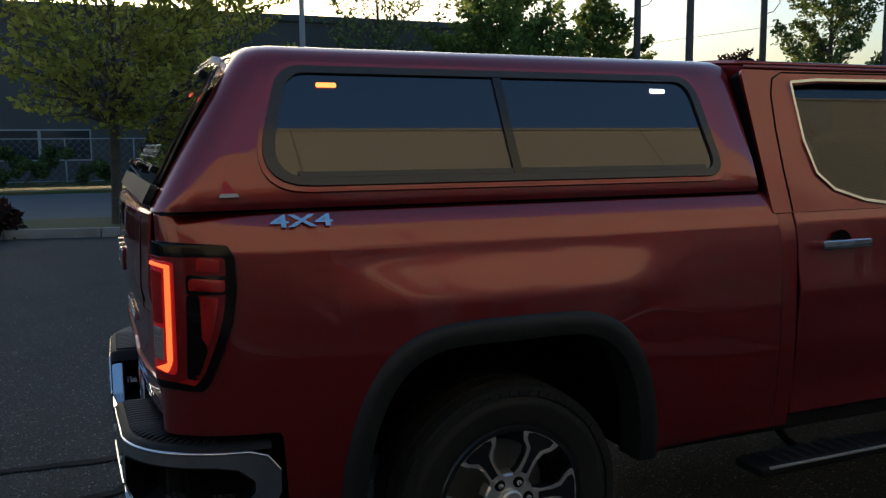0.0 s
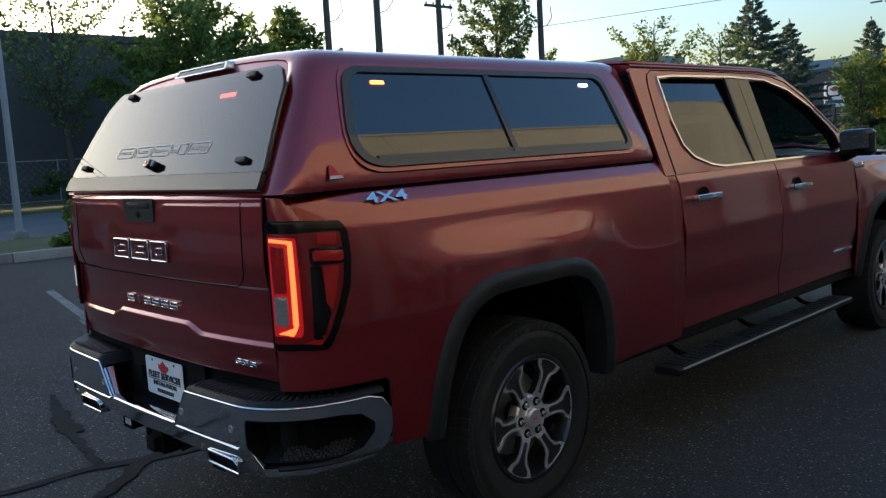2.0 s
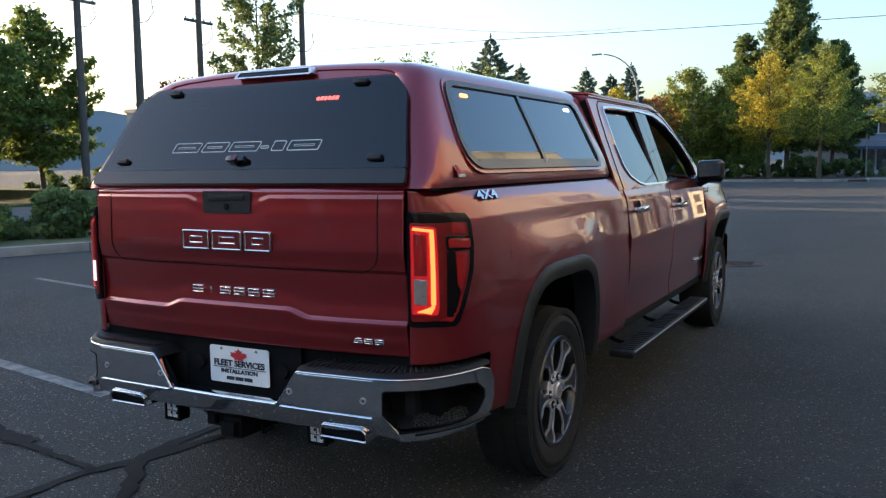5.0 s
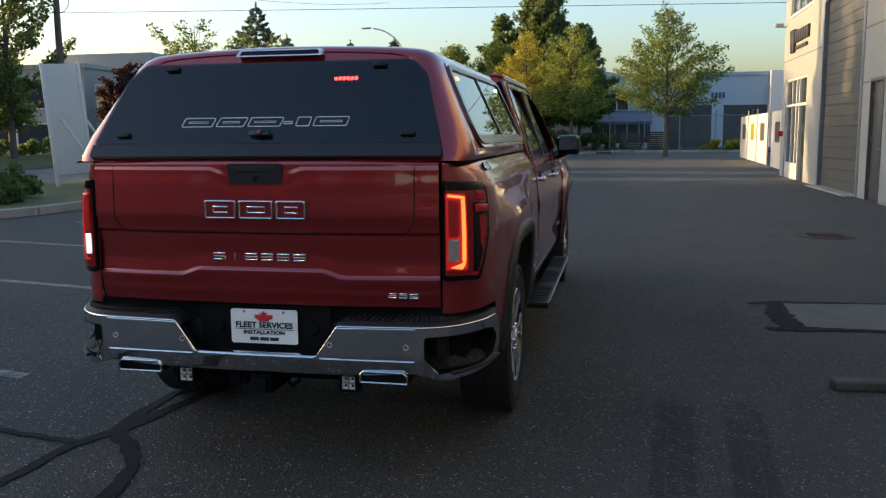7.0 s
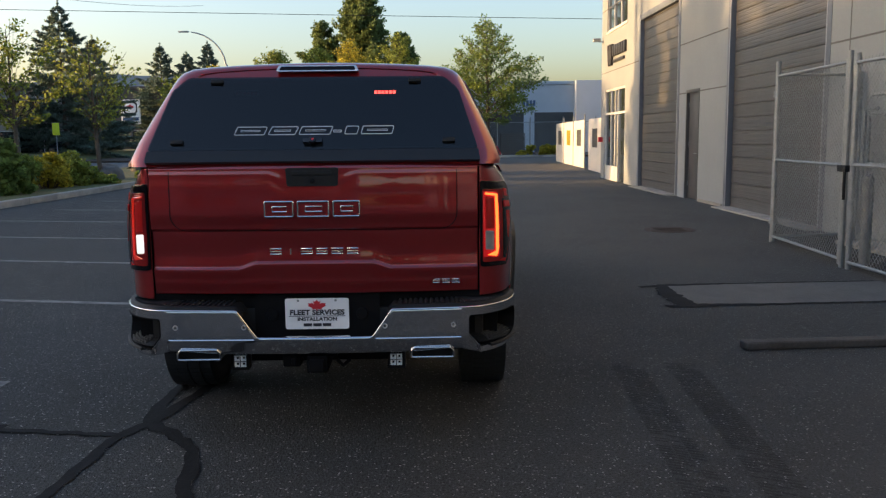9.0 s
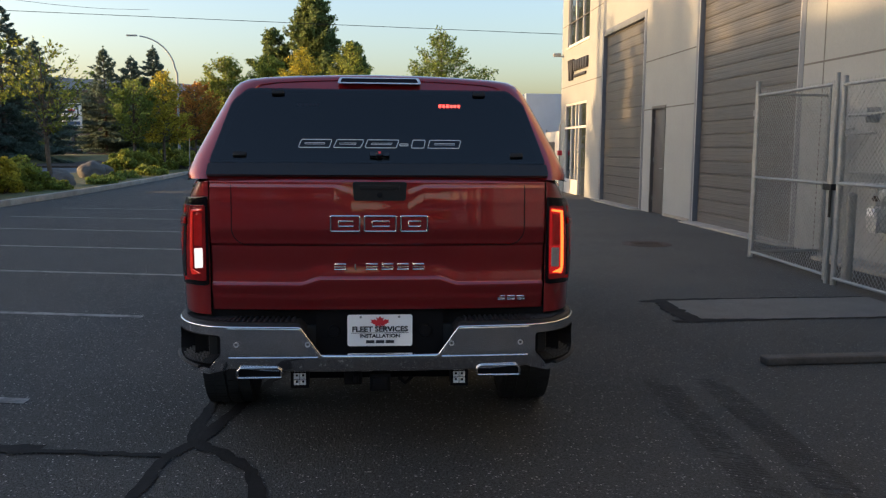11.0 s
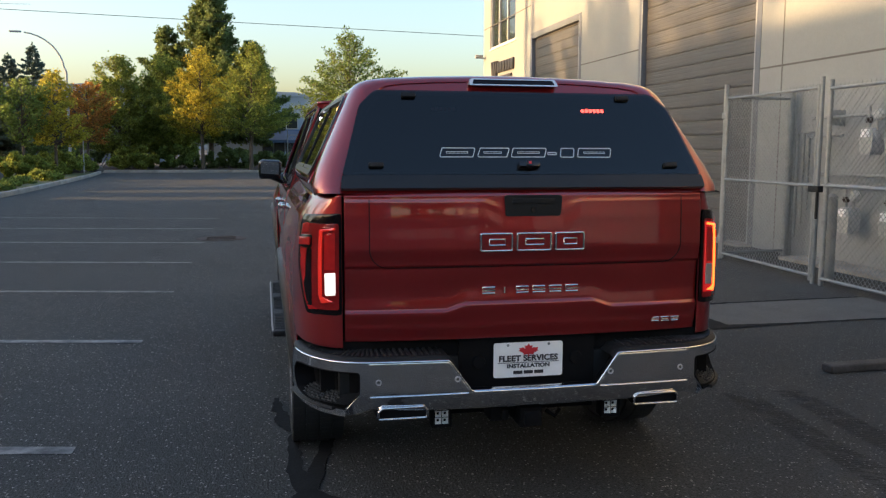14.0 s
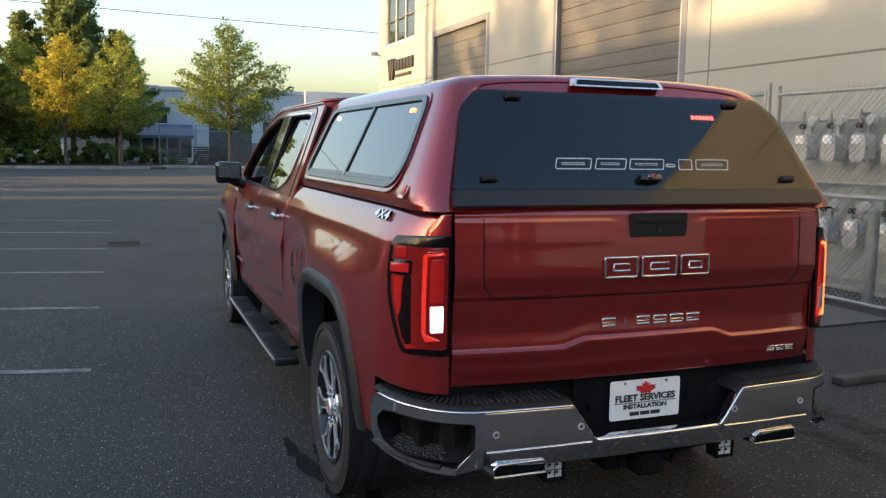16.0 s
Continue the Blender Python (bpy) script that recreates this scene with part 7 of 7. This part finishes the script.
broad_tree("young green street tree", 5.0, 3.3, 1.7, "leaf_green", 11, 2600, 0.10, "vase", 0.15, at=(-13.15, 43.8), steep=1.3, wild=0.35)
broad_tree("young tree with yellow-green leaves", 5.5, 3.3, 1.7, "leaf_yellow", 12, 4000, 0.10, "ovate", 0.1, at=(-11.95, 45.4))
broad_tree("young tree with orange autumn leaves", 5.6, 3.3, 1.9, "leaf_orange", 13, 4200, 0.10, "round", 0.1, at=(-12.1, 54.6))
broad_tree("broad green tree at the back of the car park", 7.8, 6.4, 1.0, "leaf_olive", 14, 13000, 0.13, "ovate", at=(-11.0, 60.0), limbs=64)
broad_tree("olive-green leafy tree at the back of the car park", 8.2, 7.2, 1.0, "leaf_olive", 15, 16000, 0.13, "ovate", at=(-7.9, 62.0), limbs=70)
broad_tree("golden yellow young tree by the kerb", 8.3, 4.9, 2.5, "leaf_yellow", 16, 7500, 0.10, "ovate", at=(-5.2, 57.5), limbs=54)
broad_tree("green and yellow young tree by the kerb", 8.4, 5.4, 2.4, "leaf_olive", 17, 8000, 0.10, "ovate", at=(-1.9, 54.8), limbs=54)
broad_tree("round green street tree by the far fence", 8.2, 6.4, 2.4, "leaf_green", 18, 9000, 0.10, "ovate", 0.08, at=(3.9, 46.4), limbs=60, wild=0.3)
conifer("tall blue-green spruce across the street", 12.0, 9.0, 21, 30000, 0.20, at=(-27.8, 62.6))
conifer("narrow spruce across the street", 10.4, 8.4, 22, 22000, 0.20, at=(-28.6, 71.0))
conifer("narrow spruce across the street", 12.0, 9.8, 23, 22000, 0.24, at=(-29.2, 91.5))
conifer("narrow spruce across the street", 11.2, 8.6, 24, 20000, 0.24, at=(-26.6, 92.5))
broad_tree("tall dark green tree behind the yellow trees", 14.8, 7.4, 2.0, "leaf_dark", 25, 30000, 0.18, "ovate", 0.0, at=(-5.3, 69.0), limbs=150, wild=0.28)
broad_tree("tall dark green tree behind the yellow trees", 11.2, 6.0, 2.0, "leaf_dark", 26, 17000, 0.18, "ovate", 0.05, at=(-8.4, 70.5), limbs=74, wild=0.4)
broad_tree("tall dark green tree behind the yellow trees", 10.4, 6.2, 2.0, "leaf_dark", 27, 16000, 0.18, "ovate", 0.05, at=(-2.2, 71.0), limbs=70, wild=0.35)
conifer("narrow spruce across the street", 12.2, 8.6, 29, 20000, 0.24, at=(-24.0, 91.5))
BUSHES = [(-12.6, 5.6, 2.4, 3.6, 0.95, "leaf_green"), (-12.4, 8.6, 2.0, 2.6, 0.9, "leaf_dark"), (-11.4, 12.6, 1.1, 1.1, 0.8, "leaf_dark"), (-10.8, 11.3, 1.0, 1.0, 0.7, "leaf_dark"), (-10.7, 18.4, 2.2, 2.4, 1.45, "leaf_green"),
          (-10.6, 20.7, 1.3, 1.5, 1.15, "leaf_yellow"), (-10.6, 22.3, 1.5, 1.7, 1.1, "leaf_olive"), (-11.8, 20.4, 1.9, 2.4, 1.35, "leaf_green"), (-9.9, 23.2, 0.9, 1.0, 0.30, "leaf_olive"), (-9.75, 27.2, 0.8, 2.0, 0.22, "leaf_green"), (-10.4, 31.0, 1.1, 5.4, 0.34, "leaf_green"), (-10.6, 36.6, 1.2, 5.0, 0.5, "leaf_olive"),
          (-12.9, 42.0, 2.8, 5.0, 1.25, "leaf_olive"), (-12.3, 46.0, 2.8, 5.0, 1.3, "leaf_olive"), (-11.9, 49.6, 2.4, 4.0, 1.25, "leaf_olive"), (-9.8, 57.5, 3.6, 3.0, 1.6, "leaf_olive"), (-7.0, 58.8, 4.6, 3.0, 1.9, "leaf_green"),
          (-3.6, 59.6, 4.4, 2.6, 1.7, "leaf_dark"), (-0.2, 60.5, 4.0, 2.6, 1.6, "leaf_dark"), (8.6, 57.6, 4.0, 1.4, 0.8, "leaf_yellow"), (-12.8, -2.6, 1.8, 2.6, 0.7, "leaf_red"), (-12.9, -6.0, 1.8, 3.0, 0.8, "leaf_dark"),
          (-13.0, 61.0, 5.0, 5.0, 3.0, "leaf_dark"), (-17.0, 66.0, 6.0, 5.0, 3.2, "leaf_dark"), (-31.5, -3.0, 2.0, 8.0, 1.6, "leaf_dark"), (-31.5, 14.0, 2.0, 9.0, 1.7, "leaf_dark"), (-31.0, 40.0, 2.2, 12.0, 1.2, "leaf_dark"), (-31.5, 25.5, 2.2, 9.0, 1.6, "leaf_dark"), (-31.5, 33.0, 2.2, 8.0, 1.6, "leaf_green")]
for i, (x, y, w, l, h, lf) in enumerate(BUSHES):
    colour = {"leaf_green": "green", "leaf_dark": "dark green", "leaf_yellow": "golden yellow", "leaf_olive": "olive", "leaf_red": "dull red-brown"}[lf]
    bush("%s rounded shrub in the planted strip" % colour, x, y, w, l, h, lf, 60 + i, leaves=int(1500 + 700 * min(w * l * h, 9)), size=0.05 + 0.012 * min(w, 4))
for i, (y, l) in enumerate(((24.5, 8.0), (34.0, 10.0), (46.0, 12.0))):
    bush("clipped dark green hedge on the far bank", -27.0, y, 1.8, l, 0.95, "leaf_dark", 120 + i, leaves=5200, size=0.075, base=0.5)
for i, (x, y, s) in enumerate(((-10.75, 25.9, 0.56), (-12.1, 33.6, 0.68), (-12.9, 37.6, 0.45), (-11.6, 48.6, 0.5), (-10.9, 50.6, 0.42), (-12.4, 11.6, 0.35))):
    boulder(x, y, s, i)

# ---- street furniture ----
lampst = thing("street_lamp", "grey steel street lamp with a long curved arm", "street lamp", at=(-12.95, 53.6, 0))
arc = [(0, 0, 0), (0, 0, 3.0), (0, 0, 6.2)] + [(-0.1 - 2.5 * (1 - math.cos(a)), -0.06 * a, 6.2 + 2.35 * math.sin(a)) for a in lin(0.12, 1.45, 9)]
part("lamp_pole", tube(arc, [0.10, 0.085, 0.065] + lin(0.06, 0.04, 9), 12), "greymetal", lampst)
part("lamp_head", moved(bx(-0.62, 0.05, -0.10, 0.10, -0.04, 0.06, 0.03), Matrix.Translation((-2.50, -0.09, 8.55))), "greymetal", lampst, "flat lamp head")
slim = thing("street_lamp", "slim pale steel lamp post", "street lamp", at=(-15.3, 4.3, 0))
part("lamp_pole", tube([(0, 0, 0), (0, 0, 4.0), (-0.05, 0, 9.0)], [0.075, 0.06, 0.04], 10), "greymetal", slim)
part("lamp_base", bx(-0.14, 0.14, -0.14, 0.14, 0, 0.25, 0.02), "kerb", slim)


def utility_pole(x, y, h=13.6, arms=1, r=0.17):
    pole = thing("utility_pole", "dark creosoted wooden utility pole with crossarm", "utility pole", "utility poles", at=(x, y, 0))
    part("pole", tube([(0, 0, 0), (0, 0, h)], [r, r * 0.7], 12), "polewood", pole)
    for k in range(arms):
        z = h - 5.5 - k * 0.7
        part("crossarm", bx(-0.06, 0.06, -0.9, 0.9, z, z + 0.12, 0.01), "polewood", pole)
        for yy in (-0.8, -0.35, 0.35, 0.8):
            part("insulator", moved(lathe([(0, 0.02), (0.03, 0.045), (0.08, 0.04), (0.12, 0.02)], 10, "z"), Matrix.Translation((0, yy, z + 0.12))), "greymetal", pole)
    part("cable_loop", tube([(0.1, 0.7, h - 5.5), (0.1, 0.8, h - 6.0), (0.1, 0.45, h - 6.4), (0.1, 0.1, h - 6.5)], 0.02, 5), "wire", pole)
    return pole


for x, y, arms in ((-24.24, 21.8, 0), (-26.66, 27.73, 1), (-24.09, 32.2, 0), (-27.0, 21.3, 1)):
    utility_pole(x, y, arms=arms)


def cable(a, b, sag, r=0.02):
    a, b = Vector(a), Vector(b)
    pts = [a.lerp(b, t) + Vector((0, 0, -4 * sag * t * (1 - t))) for t in lin(0, 1, 17)]
    tagged(part("overhead_cable", tube(pts, r, 5), "wire", smooth=60), "thin black overhead cable", "cable", "overhead cables")


cable((-25.9, 28.1, 9.2), (-20.0, 75, 13.5), 0.9, 0.014)
for wx, wz in ((-24.6, 9.3), (-24.9, 8.9), (-25.4, 10.2), (-24.3, 8.2), (-26.0, 10.6)):
    cable((wx, -90, wz + 0.4), (wx - 1.0, 28.1, wz), 0.7, 0.012)
cable((-45, 30, 7.35), (40, 30, 5.35), 0.12, 0.011)

notice = thing("notice_board", "tall white timber notice board with leaning braces", "sign board", at=(-12.9, 17.0, 0))
part("board", moved(bx(-0.03, 0.03, -0.46, 0.46, 0.45, 3.35, 0.01), Matrix.Rotation(radians(-38), 4, "Z") @ Matrix.Rotation(radians(4), 4, "X")), "banner", notice)
for s in (-0.46, 0.46):
    part("board_post", moved(bx(-0.05, 0.05, s - 0.04, s + 0.04, -0.1, 3.38, 0.008), Matrix.Rotation(radians(-38), 4, "Z") @ Matrix.Rotation(radians(4), 4, "X")), "winframe", notice)
part("brace", fuse(tube([(0.1, -0.6, 1.9), (1.4, -0.4, 0.0)], 0.04, 6), tube([(0.0, 0.6, 1.9), (1.0, 1.2, 0.0)], 0.04, 6)), "banner", notice)

pylon = thing("pylon_sign", "square white company sign with a red leaf on a dark post", "sign", at=(-31.9, 89.0, 0.35))
part("sign_post", bx(-0.15, 0.15, -0.15, 0.15, -0.4, 3.2, 0.01), "darkopening", pylon)
part("sign_panel", bx(-1.02, 1.02, -0.12, 0.12, 2.9, 5.5, 0.03), "white", pylon)
part("sign_ring", slab(round_poly([(-0.75, 3.95), (0.75, 3.95), (0.75, 5.25), (-0.75, 5.25)], 0.4, 6), lambda s, r, d: (s, -0.13 + d, r), 0.02, holes=[round_poly([(-0.6, 4.1), (0.6, 4.1), (0.6, 5.1), (-0.6, 5.1)], 0.32, 6)]), "ink", pylon)
part("sign_leaf", slab([(x * 0.45, 4.65 + z * 0.38) for x, z in leaf][::-1], lambda s, r, d: (s, -0.14 + d, r), 0.02), "redink", pylon)
part("sign_bar", bx(-0.85, 0.85, -0.14, -0.11, 3.25, 3.6), "awning", pylon)
post = thing("sign_post", "small parking sign on a slim post", "sign", at=(-10.9, 47.0, 0))
part("post", tube([(0, 0, 0), (0.03, 0, 2.4)], 0.03, 8), "greymetal", post)
part("sign_plate", bx(-0.03, 0.03, -0.16, 0.16, 1.85, 2.4, 0.01), "awning", post)
warn = thing("warning_sign", "small fluorescent yellow warning sign on a post", "sign", at=(-26.0, 56.8, 0))
part("post", tube([(0, 0, 0), (0, 0, 2.7)], 0.03, 8), "greymetal", warn)
part("sign_plate", bx(-0.25, 0.25, -0.035, -0.02, 1.9, 2.75, 0.004), mat("fluorescent_yellow", (0.72, 0.78, 0.03), rough=0.5, vary=0.1), warn)
utility = thing("irrigation_box", "small pale green utility box beside a boulder", "utility box", at=(-11.15, 25.4, 0.1))
part("box_body", bx(-0.17, 0.17, -0.18, 0.18, 0, 0.36, 0.02), "winframe", utility)
part("box_lid", bx(-0.19, 0.19, -0.2, 0.2, 0.35, 0.42, 0.01), mat("dark_green_plastic", (0.02, 0.07, 0.05), rough=0.5, vary=0.2), utility, "dark green lid")


# ---- buildings across the street and at the back ----
def facade(name, label, x0, x1, y0, y1, h, material, faces):
    """A flat-roofed block with recessed windows on one side; faces lists (side, from, to, low, high, columns)."""
    b = thing(name, label, "building")
    part("wall", fuse(bx(x0, x1, y0, y1, 0, h)), material, b, smooth=0)
    part("parapet", bx(x0 - 0.12, x1 + 0.12, y0 - 0.12, y1 + 0.12, h - 0.02, h + 0.28, 0.02), material, b)
    for side, a, c, z0, z1, cols in faces:
        w = (c - a) / cols
        for k in range(cols):
            p, q = a + k * w + 0.06, a + (k + 1) * w - 0.06
            if side == "x":
                pane = bx(x1 - 0.04, x1 + 0.012, p, q, z0, z1)
                fr = fuse(bx(x1, x1 + 0.05, p - 0.06, p, z0 - 0.06, z1 + 0.06), bx(x1, x1 + 0.05, q, q + 0.06, z0 - 0.06, z1 + 0.06), bx(x1, x1 + 0.05, p, q, z0 - 0.06, z0), bx(x1, x1 + 0.05, p, q, z1, z1 + 0.06))
            else:
                pane = bx(p, q, y0 - 0.012, y0 + 0.04, z0, z1)
                fr = fuse(bx(p - 0.06, p, y0 - 0.05, y0, z0 - 0.06, z1 + 0.06), bx(q, q + 0.06, y0 - 0.05, y0, z0 - 0.06, z1 + 0.06), bx(p, q, y0 - 0.05, y0, z0 - 0.06, z0), bx(p, q, y0 - 0.05, y0, z1, z1 + 0.06))
            wn_ = part("window", fr, "winframe" if material != "darkwall" else "greymetal", b, smooth=0)
            part("pane", pane, "winglass", wn_, smooth=0)
    return b


facade("warehouse", "long dark flat-roofed warehouse across the street", -58, -36.0, -75, 19.0, 7.15, "darkwall",
                   [("x", -40, -36, 1.2, 2.4, 2), ("x", 8.0, 10.2, 3.4, 4.9, 1), ("x", 8.3, 10.2, 1.0, 2.0, 1), ("x", -14, -10, 1.0, 2.2, 2), ("x", -4, 0, 1.0, 2.2, 2)])
office = facade("office_building", "grey two-storey office with dark windows", -50, -31.0, 44, 72, 5.6, "greywall", [("x", 45, 70, 3.2, 4.6, 6), ("x", 45, 70, 0.6, 2.2, 6), ("y", -48, -32, 3.2, 4.6, 4), ("y", -48, -32, 0.6, 2.2, 4)])
part("entrance_tower", bx(-38, -30.2, 50.5, 56.6, 0, 7.1, 0.02), "greywall", office)
part("tower_leaf", slab([(y * 0.6, 6.3 + z * 0.5) for y, z in leaf][::-1], lambda s, r, d: (-30.18 + d, 53.5 + s, r), 0.05), "redink", office)
facade("low_warehouse", "low dark warehouse behind the spruces", -60, -20.5, 96, 130, 7.4, "darkwall", [("y", -56, -24, 1.0, 2.6, 10)])
blue_unit = facade("blue_warehouse", "pale blue-grey warehouse with dark loading doors", -6.0, 13.8, 75, 100, 6.2, "bluewall", [("y", -0.1, 2.0, 3.35, 4.45, 2)])
part("side_block", bx(13.8, 30, 74.2, 100, 0, 6.5, 0.02), "bluewall", blue_unit)
for x0, x1 in ((5.5, 9.0), (10.2, 13.6)):
    dock = part("loading_door", bx(x0 - 0.1, x1 + 0.1, 74.985, 75.01, 0.0, 3.65), "darkopening", blue_unit, "dark panelled loading door")
    for k in range(8):
        part("door_panel", bx(x0, x1, 74.95, 74.99, 0.1 + k * 0.44, 0.5 + k * 0.44), "darkopening", dock)
for k in range(4):
    part("number_bar", bx(9.02 + k * 0.31, 9.24 + k * 0.31, 74.95, 75.0, 4.25, 4.75), "awning", blue_unit, "dark blue number bar")
part("awning", ([(-1.3, 75, 3.25), (4.0, 75, 3.25), (4.0, 73.3, 2.3), (-1.3, 73.3, 2.3), (-1.3, 73.3, 2.05), (4.0, 73.3, 2.05)], [(0, 1, 2, 3), (3, 2, 5, 4)]), "awning", blue_unit, "blue sloping awning")
part("shop_front", fuse(*[bx(-1.2 + k * 1.05, -0.3 + k * 1.05, 74.95, 75.01, 0.4, 2.2) for k in range(5)]), "winglass", blue_unit)
yard = thing("yard_fence", "tall far chain-link fence on steel posts", "fence")
for k in range(8):
    part("fence_post", tube([(0.6 + k * 2.4, 58.6, 0), (0.6 + k * 2.4, 58.6, 2.6), (0.6 + k * 2.4, 58.4, 2.85)], 0.04, 6), "steel", yard)
part("fence_rails", fuse(tube([(0.6, 58.6, 2.5), (17.4, 58.6, 2.5)], 0.025, 6), tube([(0.6, 58.6, 0.1), (17.4, 58.6, 0.1)], 0.02, 6)), "steel", yard)
part("fence_mesh", chain_mesh((0.6, 58.6), (17.4, 58.6), 0.1, 2.5, 0.22, 0.004), "steel", yard, smooth=0)
for i, (x, y, w, h, c) in enumerate(((4.6, 66, 2.4, 1.5, "rust"), (7.2, 66, 2.0, 1.9, "timber"), (2.2, 67, 1.6, 1.3, "timber"))):
    stack = thing("pallet_stack", "stack of weathered brown pallets in the yard", "pallets", "pallet stacks", at=(x, y, 0))
    for k in range(int(h / 0.16)):
        part("pallet", bx(-w / 2, w / 2, -0.5, 0.5, k * 0.16, k * 0.16 + 0.12, 0.01), c, stack)
trestle = thing("saw_horse", "pale wooden trestle by the fence", "trestle", at=(3.4, 57.2, 0.1))
part("trestle_legs", fuse(tube([(-0.7, 0, 0), (-0.35, 0, 0.9)], 0.05, 5), tube([(0.7, 0, 0), (0.35, 0, 0.9)], 0.05, 5), tube([(-0.5, 0, 0.9), (0.5, 0, 0.9)], 0.05, 5), tube([(-0.8, 0.5, 0), (-0.4, 0, 0.9)], 0.05, 5)), "polewood", trestle)
street_fence = thing("street_fence", "dark steel mesh fence before the warehouse", "fence")
for k in range(24):
    part("fence_post", tube([(-34.2, -40 + k * 2.6, 0), (-34.2, -40 + k * 2.6, 1.9)], 0.035, 6), "greymetal", street_fence)
part("fence_rails", fuse(tube([(-34.2, -40, 1.85), (-34.2, 20, 1.85)], 0.025, 6), tube([(-34.2, -40, 0.15), (-34.2, 20, 0.15)], 0.02, 6)), "greymetal", street_fence)
part("fence_mesh", chain_mesh((-34.2, -40), (-34.2, 20), 0.15, 1.85, 0.3, 0.004), "greymetal", street_fence, smooth=0)

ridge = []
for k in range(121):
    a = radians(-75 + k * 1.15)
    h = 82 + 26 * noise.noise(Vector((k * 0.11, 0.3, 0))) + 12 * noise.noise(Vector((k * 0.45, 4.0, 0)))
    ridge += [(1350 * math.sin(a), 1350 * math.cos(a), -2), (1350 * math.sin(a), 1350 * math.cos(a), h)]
tagged(part("backdrop", (ridge, [(2 * k, 2 * k + 2, 2 * k + 3, 2 * k + 1) for k in range(120)]), "mountain", smooth=0), "blue mountains on the horizon, haze painted into their colour", "mountains", kind="structure")

# ---- behind the walk: building and added trees, seen only in paint, chrome and glass ----
facade("rear_unit", "tan unit building closing the rear of the yard", -26.0, -3.0, -54, -42, 6.8, "greywall", [("y", -24, -5, 1.0, 2.6, 1)])
# made-up trees out of view, closing the horizon that the truck reflects
for i, (x, y, h, w) in enumerate(((-6.0, -34.0, 7.0, 6.0), (-12.5, -36.0, 5.5, 5.0), (-17.0, -24.0, 5.0, 4.5), (-20.0, -40.0, 8.0, 7.0), (1.5, -40.0, 5.0, 5.0), (5.5, -52.0, 5.5, 7.0), (12.0, -56.0, 6.0, 8.0), (19.0, -55.0, 6.0, 8.0))):
    broad_tree("unseen dark green tree, added behind the yard to shape reflections", h, w, 1.8, "leaf_dark", 40 + i, 3000, 0.18, at=(x, y))


# ---- keep every thing to three levels: thing, part, piece ----
for ob in list(bpy.data.objects):
    while ob.parent and ob.parent.parent and ob.parent.parent.parent:
        ob.matrix_basis = ob.parent.matrix_basis @ ob.matrix_basis
        ob.parent = ob.parent.parent
